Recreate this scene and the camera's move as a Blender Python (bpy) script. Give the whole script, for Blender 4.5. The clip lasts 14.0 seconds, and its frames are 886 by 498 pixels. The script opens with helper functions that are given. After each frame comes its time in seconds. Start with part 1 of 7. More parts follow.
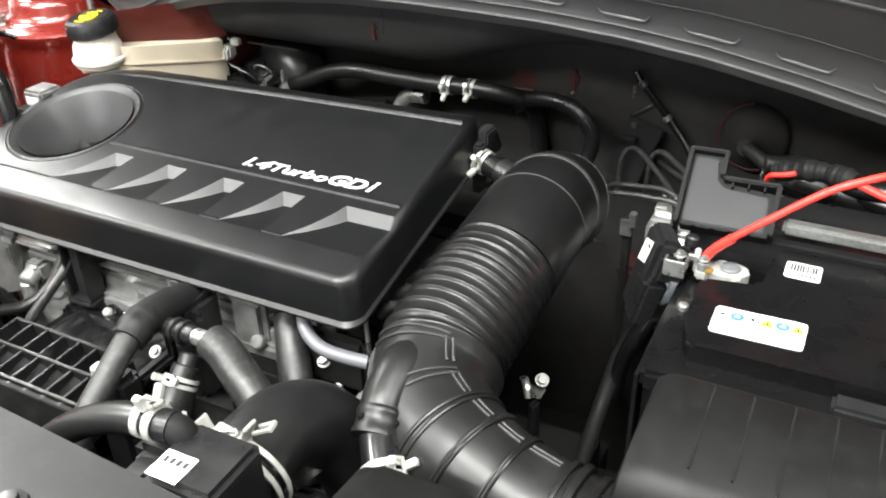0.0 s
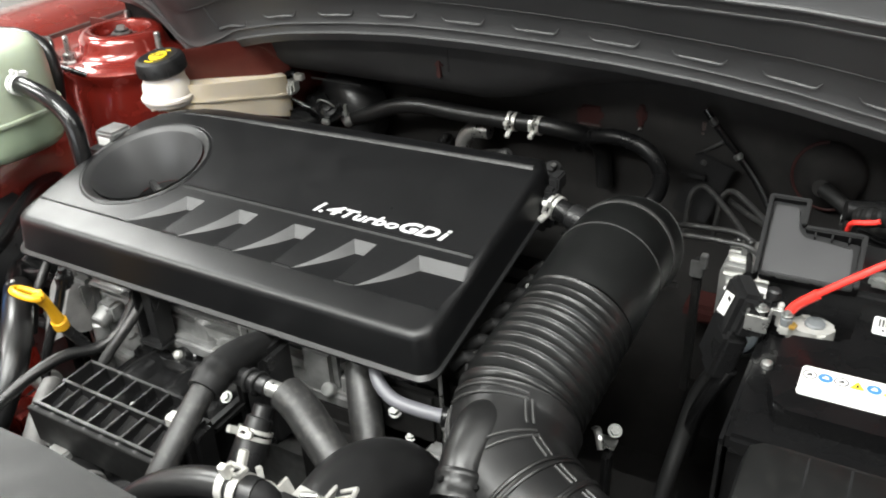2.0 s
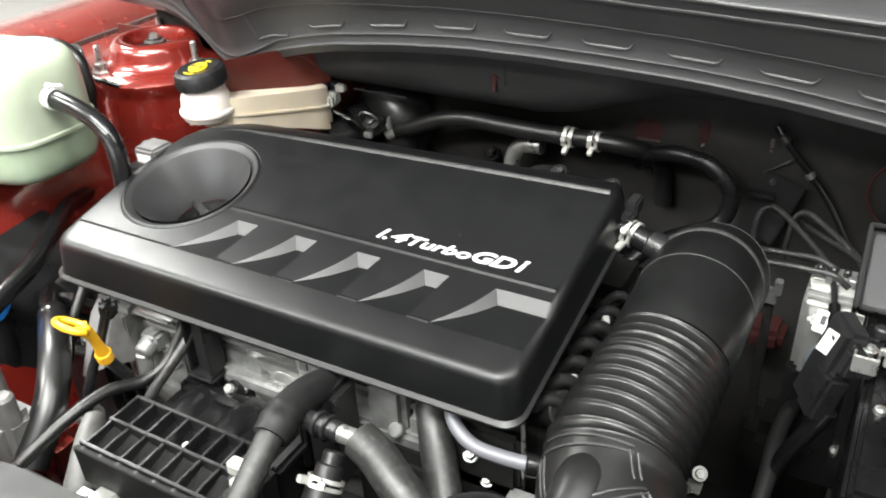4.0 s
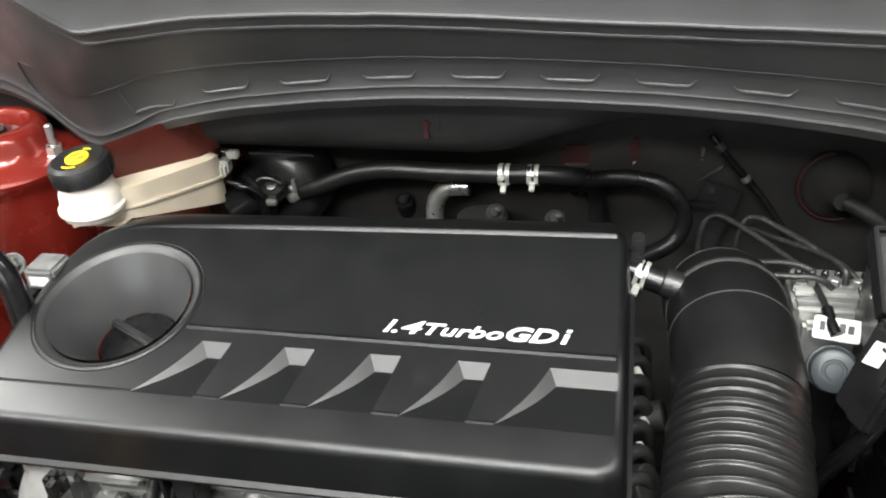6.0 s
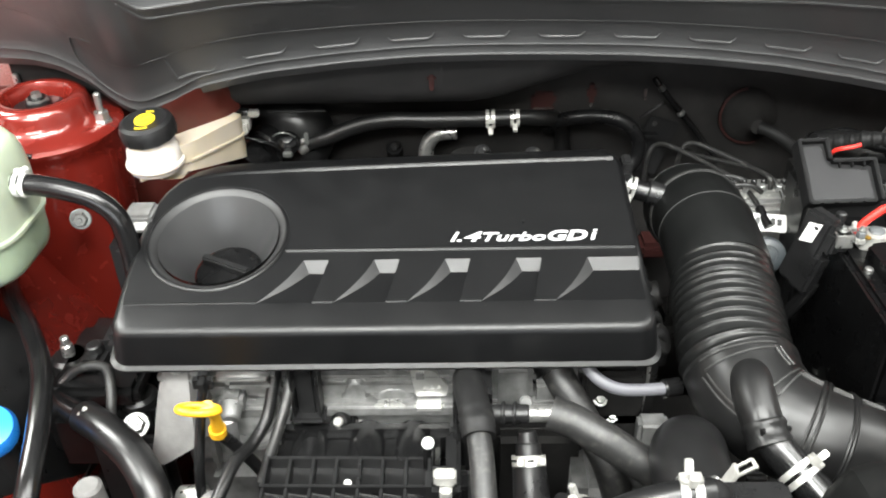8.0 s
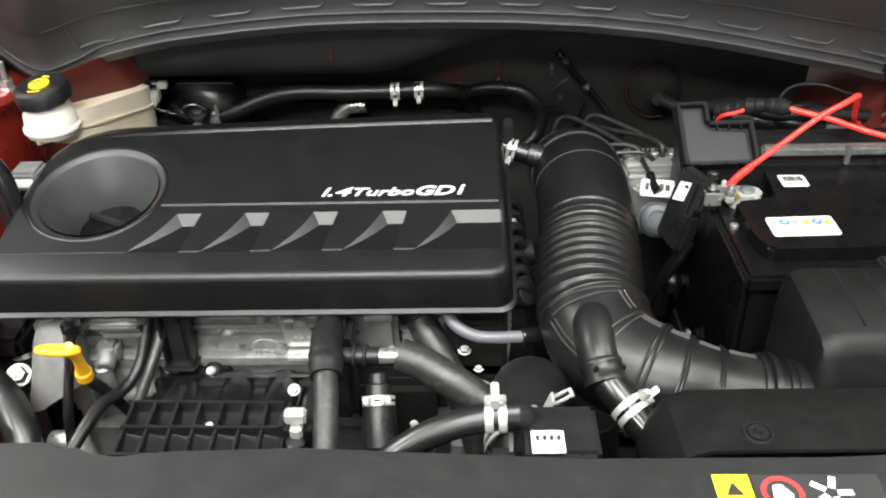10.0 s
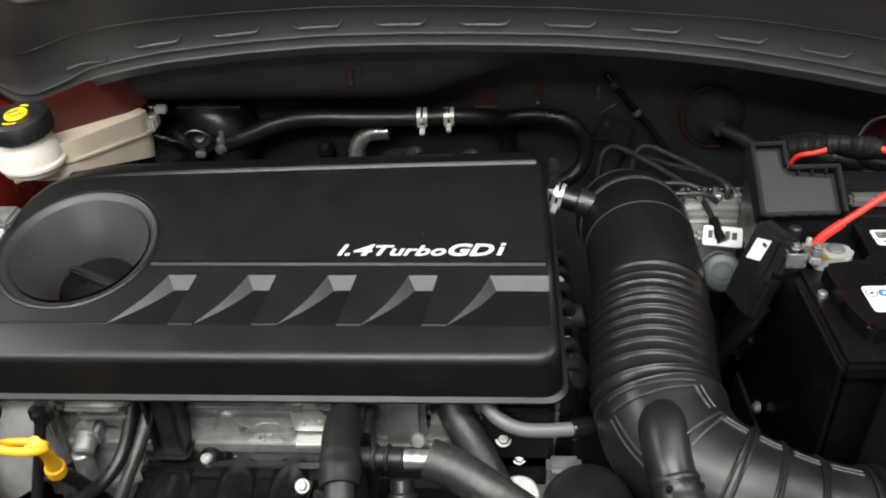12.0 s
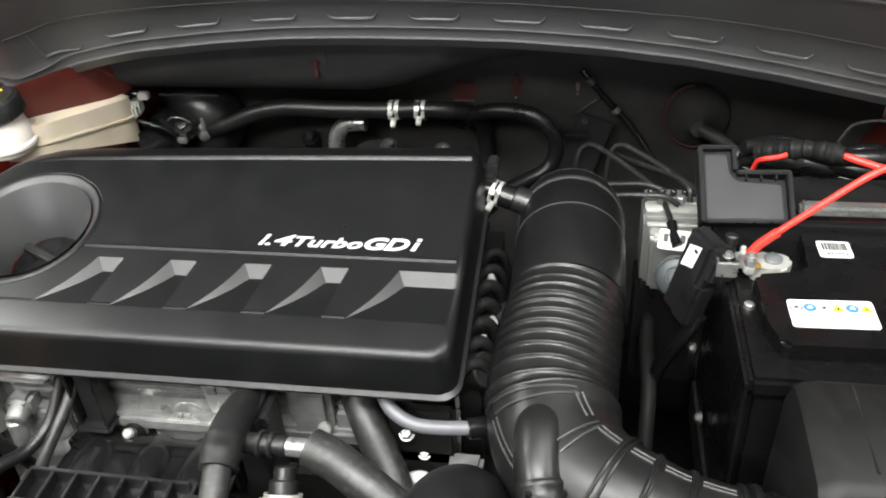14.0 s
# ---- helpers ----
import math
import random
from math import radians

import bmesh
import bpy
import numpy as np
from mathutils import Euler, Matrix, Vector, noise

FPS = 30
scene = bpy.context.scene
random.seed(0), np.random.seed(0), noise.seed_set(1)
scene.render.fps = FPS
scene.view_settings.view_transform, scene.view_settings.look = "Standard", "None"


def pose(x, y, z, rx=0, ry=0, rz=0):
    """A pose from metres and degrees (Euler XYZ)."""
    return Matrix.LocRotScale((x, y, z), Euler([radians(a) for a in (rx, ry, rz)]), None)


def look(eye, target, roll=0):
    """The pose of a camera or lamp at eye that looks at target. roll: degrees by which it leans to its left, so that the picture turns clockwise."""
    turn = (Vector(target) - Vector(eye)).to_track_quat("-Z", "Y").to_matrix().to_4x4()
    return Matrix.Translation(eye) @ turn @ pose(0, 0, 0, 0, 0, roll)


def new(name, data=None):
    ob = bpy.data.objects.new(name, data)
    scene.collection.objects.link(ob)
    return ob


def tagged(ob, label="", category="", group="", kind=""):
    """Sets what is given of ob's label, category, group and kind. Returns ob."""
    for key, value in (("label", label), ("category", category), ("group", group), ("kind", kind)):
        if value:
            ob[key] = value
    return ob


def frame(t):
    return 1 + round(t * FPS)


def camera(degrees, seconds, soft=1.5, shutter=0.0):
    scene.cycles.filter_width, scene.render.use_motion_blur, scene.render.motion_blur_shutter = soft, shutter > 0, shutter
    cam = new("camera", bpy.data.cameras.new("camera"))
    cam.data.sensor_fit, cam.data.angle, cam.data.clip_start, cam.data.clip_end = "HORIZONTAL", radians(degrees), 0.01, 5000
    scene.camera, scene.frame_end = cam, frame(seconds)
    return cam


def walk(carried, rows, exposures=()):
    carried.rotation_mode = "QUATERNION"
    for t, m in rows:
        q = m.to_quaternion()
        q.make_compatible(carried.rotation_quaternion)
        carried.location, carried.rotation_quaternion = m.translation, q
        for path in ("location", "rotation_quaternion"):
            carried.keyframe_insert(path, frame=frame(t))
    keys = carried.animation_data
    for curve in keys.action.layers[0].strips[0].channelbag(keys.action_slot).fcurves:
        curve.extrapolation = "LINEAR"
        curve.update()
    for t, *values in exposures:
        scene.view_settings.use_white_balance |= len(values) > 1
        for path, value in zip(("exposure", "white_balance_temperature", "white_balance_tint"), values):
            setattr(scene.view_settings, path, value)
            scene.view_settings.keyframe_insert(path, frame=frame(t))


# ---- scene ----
cam = camera(54.1, 14.0, soft=2.0)
PATH = [
    (0, (0.601, -0.514, 1.309), (-0.182, 1.007, 0.273), -1.4),
    (0.5, (0.594, -0.5, 1.334), (-0.237, 1.005, 0.312), -2.0),
    (1, (0.593, -0.507, 1.342), (-0.259, 0.991, 0.328), -2.4),
    (1.5, (0.589, -0.515, 1.336), (-0.275, 0.982, 0.33), -2.3),
    (2, (0.565, -0.503, 1.338), (-0.308, 0.982, 0.32), -2.8),
    (2.5, (0.575, -0.498, 1.337), (-0.314, 0.973, 0.315), -2.9),
    (3, (0.591, -0.495, 1.344), (-0.309, 0.973, 0.327), -3.0),
    (3.5, (0.571, -0.484, 1.335), (-0.325, 0.986, 0.317), -2.8),
    (4, (0.474, -0.485, 1.341), (-0.386, 1.001, 0.316), -2.5),
    (4.2, (0.404, -0.499, 1.359), (-0.327, 1.047, 0.321), -2.3),
    (6.3, (0.215, -0.448, 1.354), (-0.124, 1.229, 0.317), -2.8),
    (6.5, (0.187, -0.46, 1.355), (-0.121, 1.216, 0.308), -2.4),
    (7, (0.099, -0.541, 1.37), (-0.033, 1.111, 0.251), -2.0),
    (7.5, (0.062, -0.602, 1.39), (0.014, 1.054, 0.271), -1.3),
    (8, (0.08, -0.643, 1.421), (0.045, 1.02, 0.309), -1.4),
    (8.5, (0.149, -0.696, 1.408), (0.118, 0.973, 0.306), -1.6),
    (8.7, (0.17, -0.718, 1.403), (0.137, 0.955, 0.308), -1.7),
    (10.8, (0.225, -0.638, 1.377), (0.15, 1.039, 0.29), -1.6),
    (11, (0.222, -0.617, 1.376), (0.141, 1.056, 0.284), -1.6),
    (11.5, (0.208, -0.576, 1.369), (0.12, 1.092, 0.27), -1.6),
    (12, (0.202, -0.544, 1.369), (0.107, 1.119, 0.261), -1.8),
    (12.5, (0.187, -0.518, 1.379), (0.096, 1.145, 0.271), -1.5),
    (13, (0.18, -0.509, 1.388), (0.081, 1.148, 0.273), -1.7),
    (13.5, (0.21, -0.525, 1.385), (0.09, 1.133, 0.274), -2.1),
    (14, (0.359, -0.529, 1.371), (0.05, 1.097, 0.248), -3.6),
]
STOPS = [(0, 0.5), (0.5, 0.38), (1, 0.32), (1.5, 0.4), (2, -0.1), (2.5, -0.4), (3, 0.05), (3.5, 0.2), (4, 0.35), (6.5, 0.1), (7, -0.03), (7.5, -0.25), (8, 0.3), (8.5, 0.14), (11, -0.35), (11.5, -0.6), (12, -0.58), (12.5, 0.35), (13, 0.28), (13.5, 0.35), (14, 0.05)]
walk(cam, [(t, look(eye, target, roll)) for t, eye, target, roll in PATH], STOPS)

# ---- light ----
world = bpy.data.worlds.new("showroom_world")
scene.world = world
world.use_nodes = True
world.node_tree.nodes["Background"].inputs[0].default_value = (0.9, 0.95, 1.0, 1)
world.node_tree.nodes["Background"].inputs[1].default_value = 0.05


def ceiling_lamp(x, y, z, sx, sy, watts, colour=(0.965, 0.98, 0.945)):
    data = bpy.data.lights.new("ceiling_lamp_light", "AREA")
    data.shape, data.size, data.size_y, data.energy, data.color = "RECTANGLE", sx, sy, watts, colour
    ob = new("ceiling_lamp_light", data)
    ob.matrix_world = pose(x, y, z)
    return ob


LAMPS = [(-2.6, 0.75, 1.6, 1.4, 285), (0.1, -1.25, 2.0, 0.7, 170), (-2.6, -1.6, 1.5, 0.6, 185), (2.7, -0.2, 1.6, 0.9, 65), (1.1, -0.45, 1.2, 0.5, 34), (-0.4, -3.0, 2.0, 0.7, 175)]
for lx, ly, lw, ld, watts in LAMPS:
    ceiling_lamp(lx, ly, 3.22, lw, ld, watts)
# unseen fill light added in front, to brighten surfaces that face forward
front_fill = bpy.data.lights.new("added_front_fill_light", "AREA")
front_fill.shape, front_fill.size, front_fill.size_y, front_fill.energy, front_fill.color = "RECTANGLE", 5.0, 2.2, 150, (0.93, 0.97, 1.0)
new("added_front_fill_light", front_fill).matrix_world = pose(0.0, -5.9, 1.4, 90, 0, 0)


# ---- materials ----
def material(name, colour, rough=0.5, metal=0.0, grain=0.0, grain_size=0.0012, vary=0.25, vary_size=0.03, coat=0.0, rough_vary=0.12, subsurface=0.0, dust=0.0, gloss=0.5, dust_size=0.0, dust_from=0.55):
    """A surface with colour and gloss that wander at two scales, and fine relief."""
    m = bpy.data.materials.new(name)
    m.use_nodes = True
    nt = m.node_tree
    b = nt.nodes["Principled BSDF"]
    link = nt.links.new
    co = nt.nodes.new("ShaderNodeTexCoord")

    def cloud(size, detail):
        n = nt.nodes.new("ShaderNodeTexNoise")
        n.inputs["Scale"].default_value, n.inputs["Detail"].default_value = 1 / size, detail
        link(co.outputs["Object"], n.inputs["Vector"])
        return n.outputs["Fac"]

    big = cloud(vary_size, 4.0)
    mix = nt.nodes.new("ShaderNodeMixRGB")
    mix.inputs[1].default_value = (*[c * (1 - vary) for c in colour], 1)
    mix.inputs[2].default_value = (*[min(1, c * (1 + vary)) for c in colour], 1)
    link(big, mix.inputs[0])
    out = mix.outputs[0]
    if dust:
        ramp = nt.nodes.new("ShaderNodeMapRange")
        ramp.inputs[1].default_value, ramp.inputs[2].default_value = dust_from, dust_from + 0.2
        ramp.inputs[3].default_value, ramp.inputs[4].default_value = 0.0, dust
        link(cloud(dust_size or vary_size * 0.4, 6.0), ramp.inputs[0])
        d = nt.nodes.new("ShaderNodeMixRGB")
        d.inputs[2].default_value = (0.20, 0.19, 0.17, 1)
        link(ramp.outputs[0], d.inputs[0])
        link(out, d.inputs[1])
        out = d.outputs[0]
    link(out, b.inputs["Base Color"])
    mr = nt.nodes.new("ShaderNodeMapRange")
    mr.inputs[3].default_value, mr.inputs[4].default_value = max(0.03, rough - rough_vary), min(1, rough + rough_vary)
    mr.inputs[1].default_value, mr.inputs[2].default_value = 0.3, 0.7
    link(big, mr.inputs[0])
    link(mr.outputs[0], b.inputs["Roughness"])
    b.inputs["Metallic"].default_value = metal
    b.inputs["Specular IOR Level"].default_value = gloss
    b.inputs["Coat Weight"].default_value = coat
    b.inputs["Coat Roughness"].default_value = 0.06
    if subsurface:
        b.inputs["Subsurface Weight"].default_value = subsurface
        b.inputs["Subsurface Radius"].default_value = (0.02, 0.018, 0.012)
    if grain:
        bump = nt.nodes.new("ShaderNodeBump")
        bump.inputs["Strength"].default_value, bump.inputs["Distance"].default_value = grain, grain_size * 0.2
        link(cloud(grain_size, 2.0), bump.inputs["Height"])
        link(bump.outputs[0], b.inputs["Normal"])
    return m


COVER = material("moulded_black_plastic", (0.0031, 0.0032, 0.0035), 0.385, grain=0.12, grain_size=0.0009, rough_vary=0.04, vary=0.1, dust=0.22, dust_size=0.002, dust_from=0.66, gloss=0.42)
COVER_GRAINED = material("grained_black_plastic", (0.020, 0.020, 0.0205), 0.44, grain=0.5, grain_size=0.0012, rough_vary=0.05, vary=0.2, vary_size=0.004)
PLASTIC = material("black_plastic", (0.0088, 0.0088, 0.0091), 0.36, grain=0.15, dust=0.03, dust_size=0.004, dust_from=0.62, gloss=0.45)
PLASTIC_GREY = material("charcoal_plastic", (0.0046, 0.0048, 0.0047), 0.52, gloss=0.22, grain=0.3, vary=0.2, rough_vary=0.08, dust=0.02, dust_size=0.01)
PANEL_GREY = material("mid_grey_panel_plastic", (0.0120, 0.0123, 0.0124), 0.52, grain=0.4, vary=0.2, rough_vary=0.07, gloss=0.28, dust=0.03, dust_size=0.012)
# the cover's own plastic made paler: the funnel's reflected light is in the colour
FUNNEL_LIT = material("lit_satin_black_plastic", (0.031, 0.031, 0.0318), 0.36, grain=0.15, grain_size=0.001, vary=0.06, rough_vary=0.02, vary_size=0.03)
# the chamfer's highlight, put into a paler base colour
RIM_LIT = material("lit_rim_black_plastic", (0.020, 0.020, 0.0203), 0.45, grain=0.3, grain_size=0.001, vary=0.25, vary_size=0.02, rough_vary=0.05)
ELBOW_RUBBER = material("matt_black_rubber", (0.0066, 0.0066, 0.0067), 0.35, grain=0.12, grain_size=0.001, dust=0.02, dust_size=0.02, dust_from=0.5, rough_vary=0.06, gloss=0.34)
DARK_HOSE = material("old_black_rubber", (0.007, 0.007, 0.0072), 0.55, grain=0.2, grain_size=0.001, dust=0.05, rough_vary=0.06, gloss=0.28)
STEEL_WORN = material("scuffed_steel", (0.10, 0.075, 0.07), 0.5, metal=0.4, vary=0.4, vary_size=0.006)
MARK_RED = material("faded_dark_red_paint", (0.030, 0.0085, 0.0075), 0.6, vary=0.35, vary_size=0.006, gloss=0.22)
FIREWALL = material("black_felt_firewall", (0.0215, 0.0207, 0.0203), 0.85, grain=0.5, grain_size=0.003, vary=0.4, vary_size=0.05, gloss=0.06, dust=0.03, dust_size=0.03, dust_from=0.5)
COWL_PLATE = material("black_cowl_plastic", (0.023, 0.0225, 0.0225), 0.7, grain=0.3, grain_size=0.002, vary=0.3, vary_size=0.06, gloss=0.10, dust=0.03, dust_size=0.04, dust_from=0.5)
LID_GREY = material("grey_lid_plastic", (0.10, 0.107, 0.111), 0.42, grain=0.25, vary=0.1, rough_vary=0.05)
LID_DARK = material("dark_grey_lid_plastic", (0.0115, 0.0115, 0.0127), 0.46, gloss=0.30, grain=0.25, vary=0.1, rough_vary=0.05)
RUBBER = material("black_rubber", (0.0072, 0.0072, 0.0074), 0.33, grain=0.06, grain_size=0.0008, dust=0.015, dust_size=0.008, dust_from=0.58, rough_vary=0.06)
BELLOWS = material("ribbed_black_rubber", (0.0056, 0.0058, 0.0057), 0.33, vary=0.12, rough_vary=0.03, vary_size=0.03, gloss=0.45)
BATTERY_CASE = material("dull_black_battery_case", (0.0036, 0.0036, 0.0038), 0.30, grain=0.1, vary=0.1, gloss=0.15, dust=0.01, dust_size=0.006)
TRAY_BLACK = material("dull_black_tray_plastic", (0.0105, 0.0105, 0.0105), 0.55, grain=0.15, vary=0.15, gloss=0.12)
SLEEVE = material("smooth_black_rubber", (0.0050, 0.0053, 0.0052), 0.37, grain=0.08, grain_size=0.0008, vary=0.12, rough_vary=0.05, gloss=0.30)
GLOSS_RUBBER = material("shiny_black_rubber", (0.0058, 0.0058, 0.0060), 0.21, dust=0.015, dust_size=0.006, dust_from=0.6, rough_vary=0.06, gloss=0.45)
DULL_RUBBER = material("dull_grey_rubber", (0.0125, 0.0125, 0.0125), 0.45, grain=0.25, grain_size=0.0012, dust=0.12, dust_size=0.006, dust_from=0.5, rough_vary=0.1)
COWL = material("dull_black_cowl", (0.0105, 0.0105, 0.0108), 0.62, grain=0.2, grain_size=0.002, dust=0.012, gloss=0.12)
HOOD_SKIN = material("black_painted_hood_lining", (0.0395, 0.0395, 0.040), 0.45, grain=0.12, grain_size=0.0015, vary=0.15, rough_vary=0.07, vary_size=0.05)
RED = material("metallic_red_paint", (0.200, 0.0165, 0.0105), 0.24, metal=0.35, coat=1.0, vary=0.14, rough_vary=0.06)
# body red with shade put into the colour, for dim panels
RED_SHADED = material("shaded_red_paint", (0.068, 0.0120, 0.0085), 0.45, vary=0.4, vary_size=0.03, dust=0.04, dust_size=0.03, gloss=0.35)
DUSTY = material("dusty_black_plastic", (0.0085, 0.0082, 0.008), 0.6, grain=0.4, grain_size=0.002, dust=0.03, gloss=0.22)
ALU = material("cast_aluminium", (0.255, 0.255, 0.252), 0.46, metal=0.65, grain=0.6, grain_size=0.002, vary=0.6, vary_size=0.012, rough_vary=0.14, dust=0.08, dust_size=0.008)
ALU_FINE = material("machined_aluminium", (0.48, 0.48, 0.465), 0.38, metal=0.8, grain=0.15, grain_size=0.001, vary=0.2, vary_size=0.01, rough_vary=0.08, dust=0.08, dust_size=0.006)
ALU_DULL = material("weathered_aluminium", (0.125, 0.122, 0.119), 0.58, metal=0.25, grain=0.5, grain_size=0.002, vary=0.45, vary_size=0.01, dust=0.10, dust_size=0.006)
# highlights along the duct's raised lines, put into a paler rubber colour
LIT_EDGE = material("lit_rubber_edge", (0.024, 0.024, 0.0235), 0.40, vary=0.5, vary_size=0.006, rough_vary=0.08)
MOTOR_GREY = material("blue_grey_motor_paint", (0.052, 0.060, 0.066), 0.36, vary=0.12, rough_vary=0.06)
STEEL = material("zinc_plated_steel", (0.46, 0.46, 0.445), 0.34, metal=0.9, grain=0.1, vary=0.25, vary_size=0.006)
BOLT = material("dull_zinc_bolt", (0.25, 0.255, 0.245), 0.46, metal=0.85, grain=0.2, grain_size=0.0008, vary=0.45, vary_size=0.003, rough_vary=0.12)
CLAMP = material("pale_zinc_clamp", (0.46, 0.455, 0.43), 0.40, metal=0.5, vary=0.25, vary_size=0.005, grain=0.1)
MILKY = material("milky_white_plastic", (0.60, 0.55, 0.50), 0.36, subsurface=0.5, vary=0.12, rough_vary=0.06, vary_size=0.04)
MILKY_WARM = material("yellowed_milky_plastic", (0.60, 0.525, 0.415), 0.38, subsurface=0.6, vary=0.14, rough_vary=0.06, vary_size=0.04)
BOTTLE = material("milky_green_plastic", (0.33, 0.37, 0.285), 0.36, subsurface=0.45, vary=0.1, rough_vary=0.06)
BOTTLE_LOW = material("filled_milky_green_plastic", (0.245, 0.30, 0.215), 0.36, subsurface=0.35, vary=0.12, rough_vary=0.06)
YELLOW = material("yellow_plastic", (0.68, 0.345, 0.012), 0.38, vary=0.08, rough_vary=0.06)
BRASS = material("dull_brass", (0.30, 0.19, 0.04), 0.45, metal=0.6, vary=0.25, vary_size=0.004)
BLUE = material("blue_plastic", (0.02, 0.22, 0.70), 0.35, vary=0.1)
LILAC = material("lilac_grey_rubber", (0.108, 0.108, 0.120), 0.42, vary=0.12, rough_vary=0.06)
RED_WIRE = material("red_cable_sheath", (0.80, 0.035, 0.025), 0.38, vary=0.1, rough_vary=0.06)
PAPER = material("white_label_paper", (0.72, 0.72, 0.70), 0.5, vary=0.04, rough_vary=0.05)
INK = material("black_print", (0.02, 0.02, 0.02), 0.5, vary=0.05)
BLUE_INK = material("blue_print", (0.03, 0.14, 0.36), 0.5, vary=0.05)
YELLOW_INK = material("yellow_print", (0.85, 0.62, 0.02), 0.5, vary=0.05)
RED_INK = material("red_print", (0.45, 0.03, 0.03), 0.5, vary=0.05)
LETTER = material("satin_silver_lettering", (0.62, 0.62, 0.63), 0.38, metal=0.2, vary=0.05, rough_vary=0.05)
FLOOR_TILE = material("grey_floor", (0.30, 0.29, 0.28), 0.35, vary=0.15, vary_size=0.5)
WALL_PAINT = material("light_wall_paint", (0.72, 0.72, 0.70), 0.7, vary=0.06, vary_size=0.6)
WINDOW_GLASS = material("clear_window_glass", (0.9, 0.93, 0.92), 0.03, vary=0.02, rough_vary=0.0)
WINDOW_GLASS.node_tree.nodes["Principled BSDF"].inputs["Transmission Weight"].default_value = 1.0
LAMP_GLASS = bpy.data.materials.new("lamp_diffuser")
LAMP_GLASS.use_nodes = True
LAMP_GLASS.node_tree.nodes["Principled BSDF"].inputs["Emission Color"].default_value = (1, 0.97, 0.92, 1)
LAMP_GLASS.node_tree.nodes["Principled BSDF"].inputs["Emission Strength"].default_value = 1.5


# ---- building blocks ----
def mesh_of(name, bm, mat, smooth=True):
    me = bpy.data.meshes.new(name)
    bmesh.ops.recalc_face_normals(bm, faces=bm.faces[:])
    bm.to_mesh(me)
    bm.free()
    me.materials.append(mat)
    if smooth:
        me.polygons.foreach_set("use_smooth", [True] * len(me.polygons))
        me.set_sharp_from_angle(angle=radians(38))
    return me


def thing(name, base, label, category, group="", kind=""):
    ob = new(name)
    ob.empty_display_size = 0.02
    ob.location = base
    return tagged(ob, label, category, group, kind)


def part(name, bm, mat, parent, label="", smooth=True):
    """Links a bmesh, whose places are the world's, as one mesh under a thing or a part."""
    ob = new(name, mesh_of(name, bm, mat, smooth))
    ob.parent = parent
    if parent.type == "EMPTY":
        ob.matrix_parent_inverse = Matrix.Translation(parent.location).inverted()
    return tagged(ob, label) if label else ob


def solo(name, bm, mat, label, category, group="", kind=""):
    return tagged(new(name, mesh_of(name, bm, mat)), label, category, group, kind)


def merged(*meshes):
    out = bmesh.new()
    for bm in meshes:
        me = bpy.data.meshes.new("tmp")
        bm.to_mesh(me)
        bm.free()
        out.from_mesh(me)
        bpy.data.meshes.remove(me)
    return out


def rounded(bm, edges, size, steps=2):
    if size > 0:
        bmesh.ops.bevel(bm, geom=edges, offset=size, segments=steps, affect="EDGES", clamp_overlap=True)
    return bm


def box(a, b, bevel=0.003, m=None, steps=2):
    """A block from corner a to corner b with softened edges, turned by m about its middle."""
    bm = bmesh.new()
    bmesh.ops.create_cube(bm, size=1)
    mid, size = [(p + q) / 2 for p, q in zip(a, b)], [abs(q - p) for p, q in zip(a, b)]
    bmesh.ops.scale(bm, vec=size, verts=bm.verts)
    rounded(bm, bm.edges[:], min(bevel, 0.45 * min(size)), steps)
    bm.transform(Matrix.Translation(mid) @ (m or Matrix()))
    return bm


def frame_of(way):
    z = Vector(way).normalized()
    x = z.orthogonal().normalized() if abs(z.z) > 0.98 else Vector((0, 0, 1)).cross(z).normalized()
    return Matrix((x, z.cross(x), z)).transposed()


def aimed(place, way):
    return Matrix.Translation(place) @ frame_of(way).to_4x4()


def lathe(profile, m, seg=28, closed=True):
    """Turns a profile of (radius, height) about m's z axis."""
    bm = bmesh.new()
    rings = []
    for r, h in profile:
        if r < 1e-6:
            rings.append([bm.verts.new(m @ Vector((0, 0, h)))])
        else:
            rings.append([bm.verts.new(m @ Vector((r * math.cos(a), r * math.sin(a), h))) for a in [2 * math.pi * i / seg for i in range(seg)]])
    for p, q in zip(rings, rings[1:]):
        for i in range(seg):
            j = (i + 1) % seg
            c = [p[i % len(p)], p[j % len(p)], q[j % len(q)], q[i % len(q)]]
            c = list(dict.fromkeys(c))
            if len(c) > 2:
                bm.faces.new(c)
    if closed:
        for r in (rings[0], rings[-1]):
            if len(r) > 1:
                bm.faces.new(r)
    return bm


def cyl(p, q, r, r2=None, bevel=0.0015, seg=20):
    p, q = Vector(p), Vector(q)
    h = (q - p).length
    r2 = r if r2 is None else r2
    b = min(bevel, h * 0.4, r * 0.5)
    return lathe([(0, 0), (r - b, 0), (r, b), (r2, h - b), (r2 - b, h), (0, h)], aimed(p, q - p), seg)


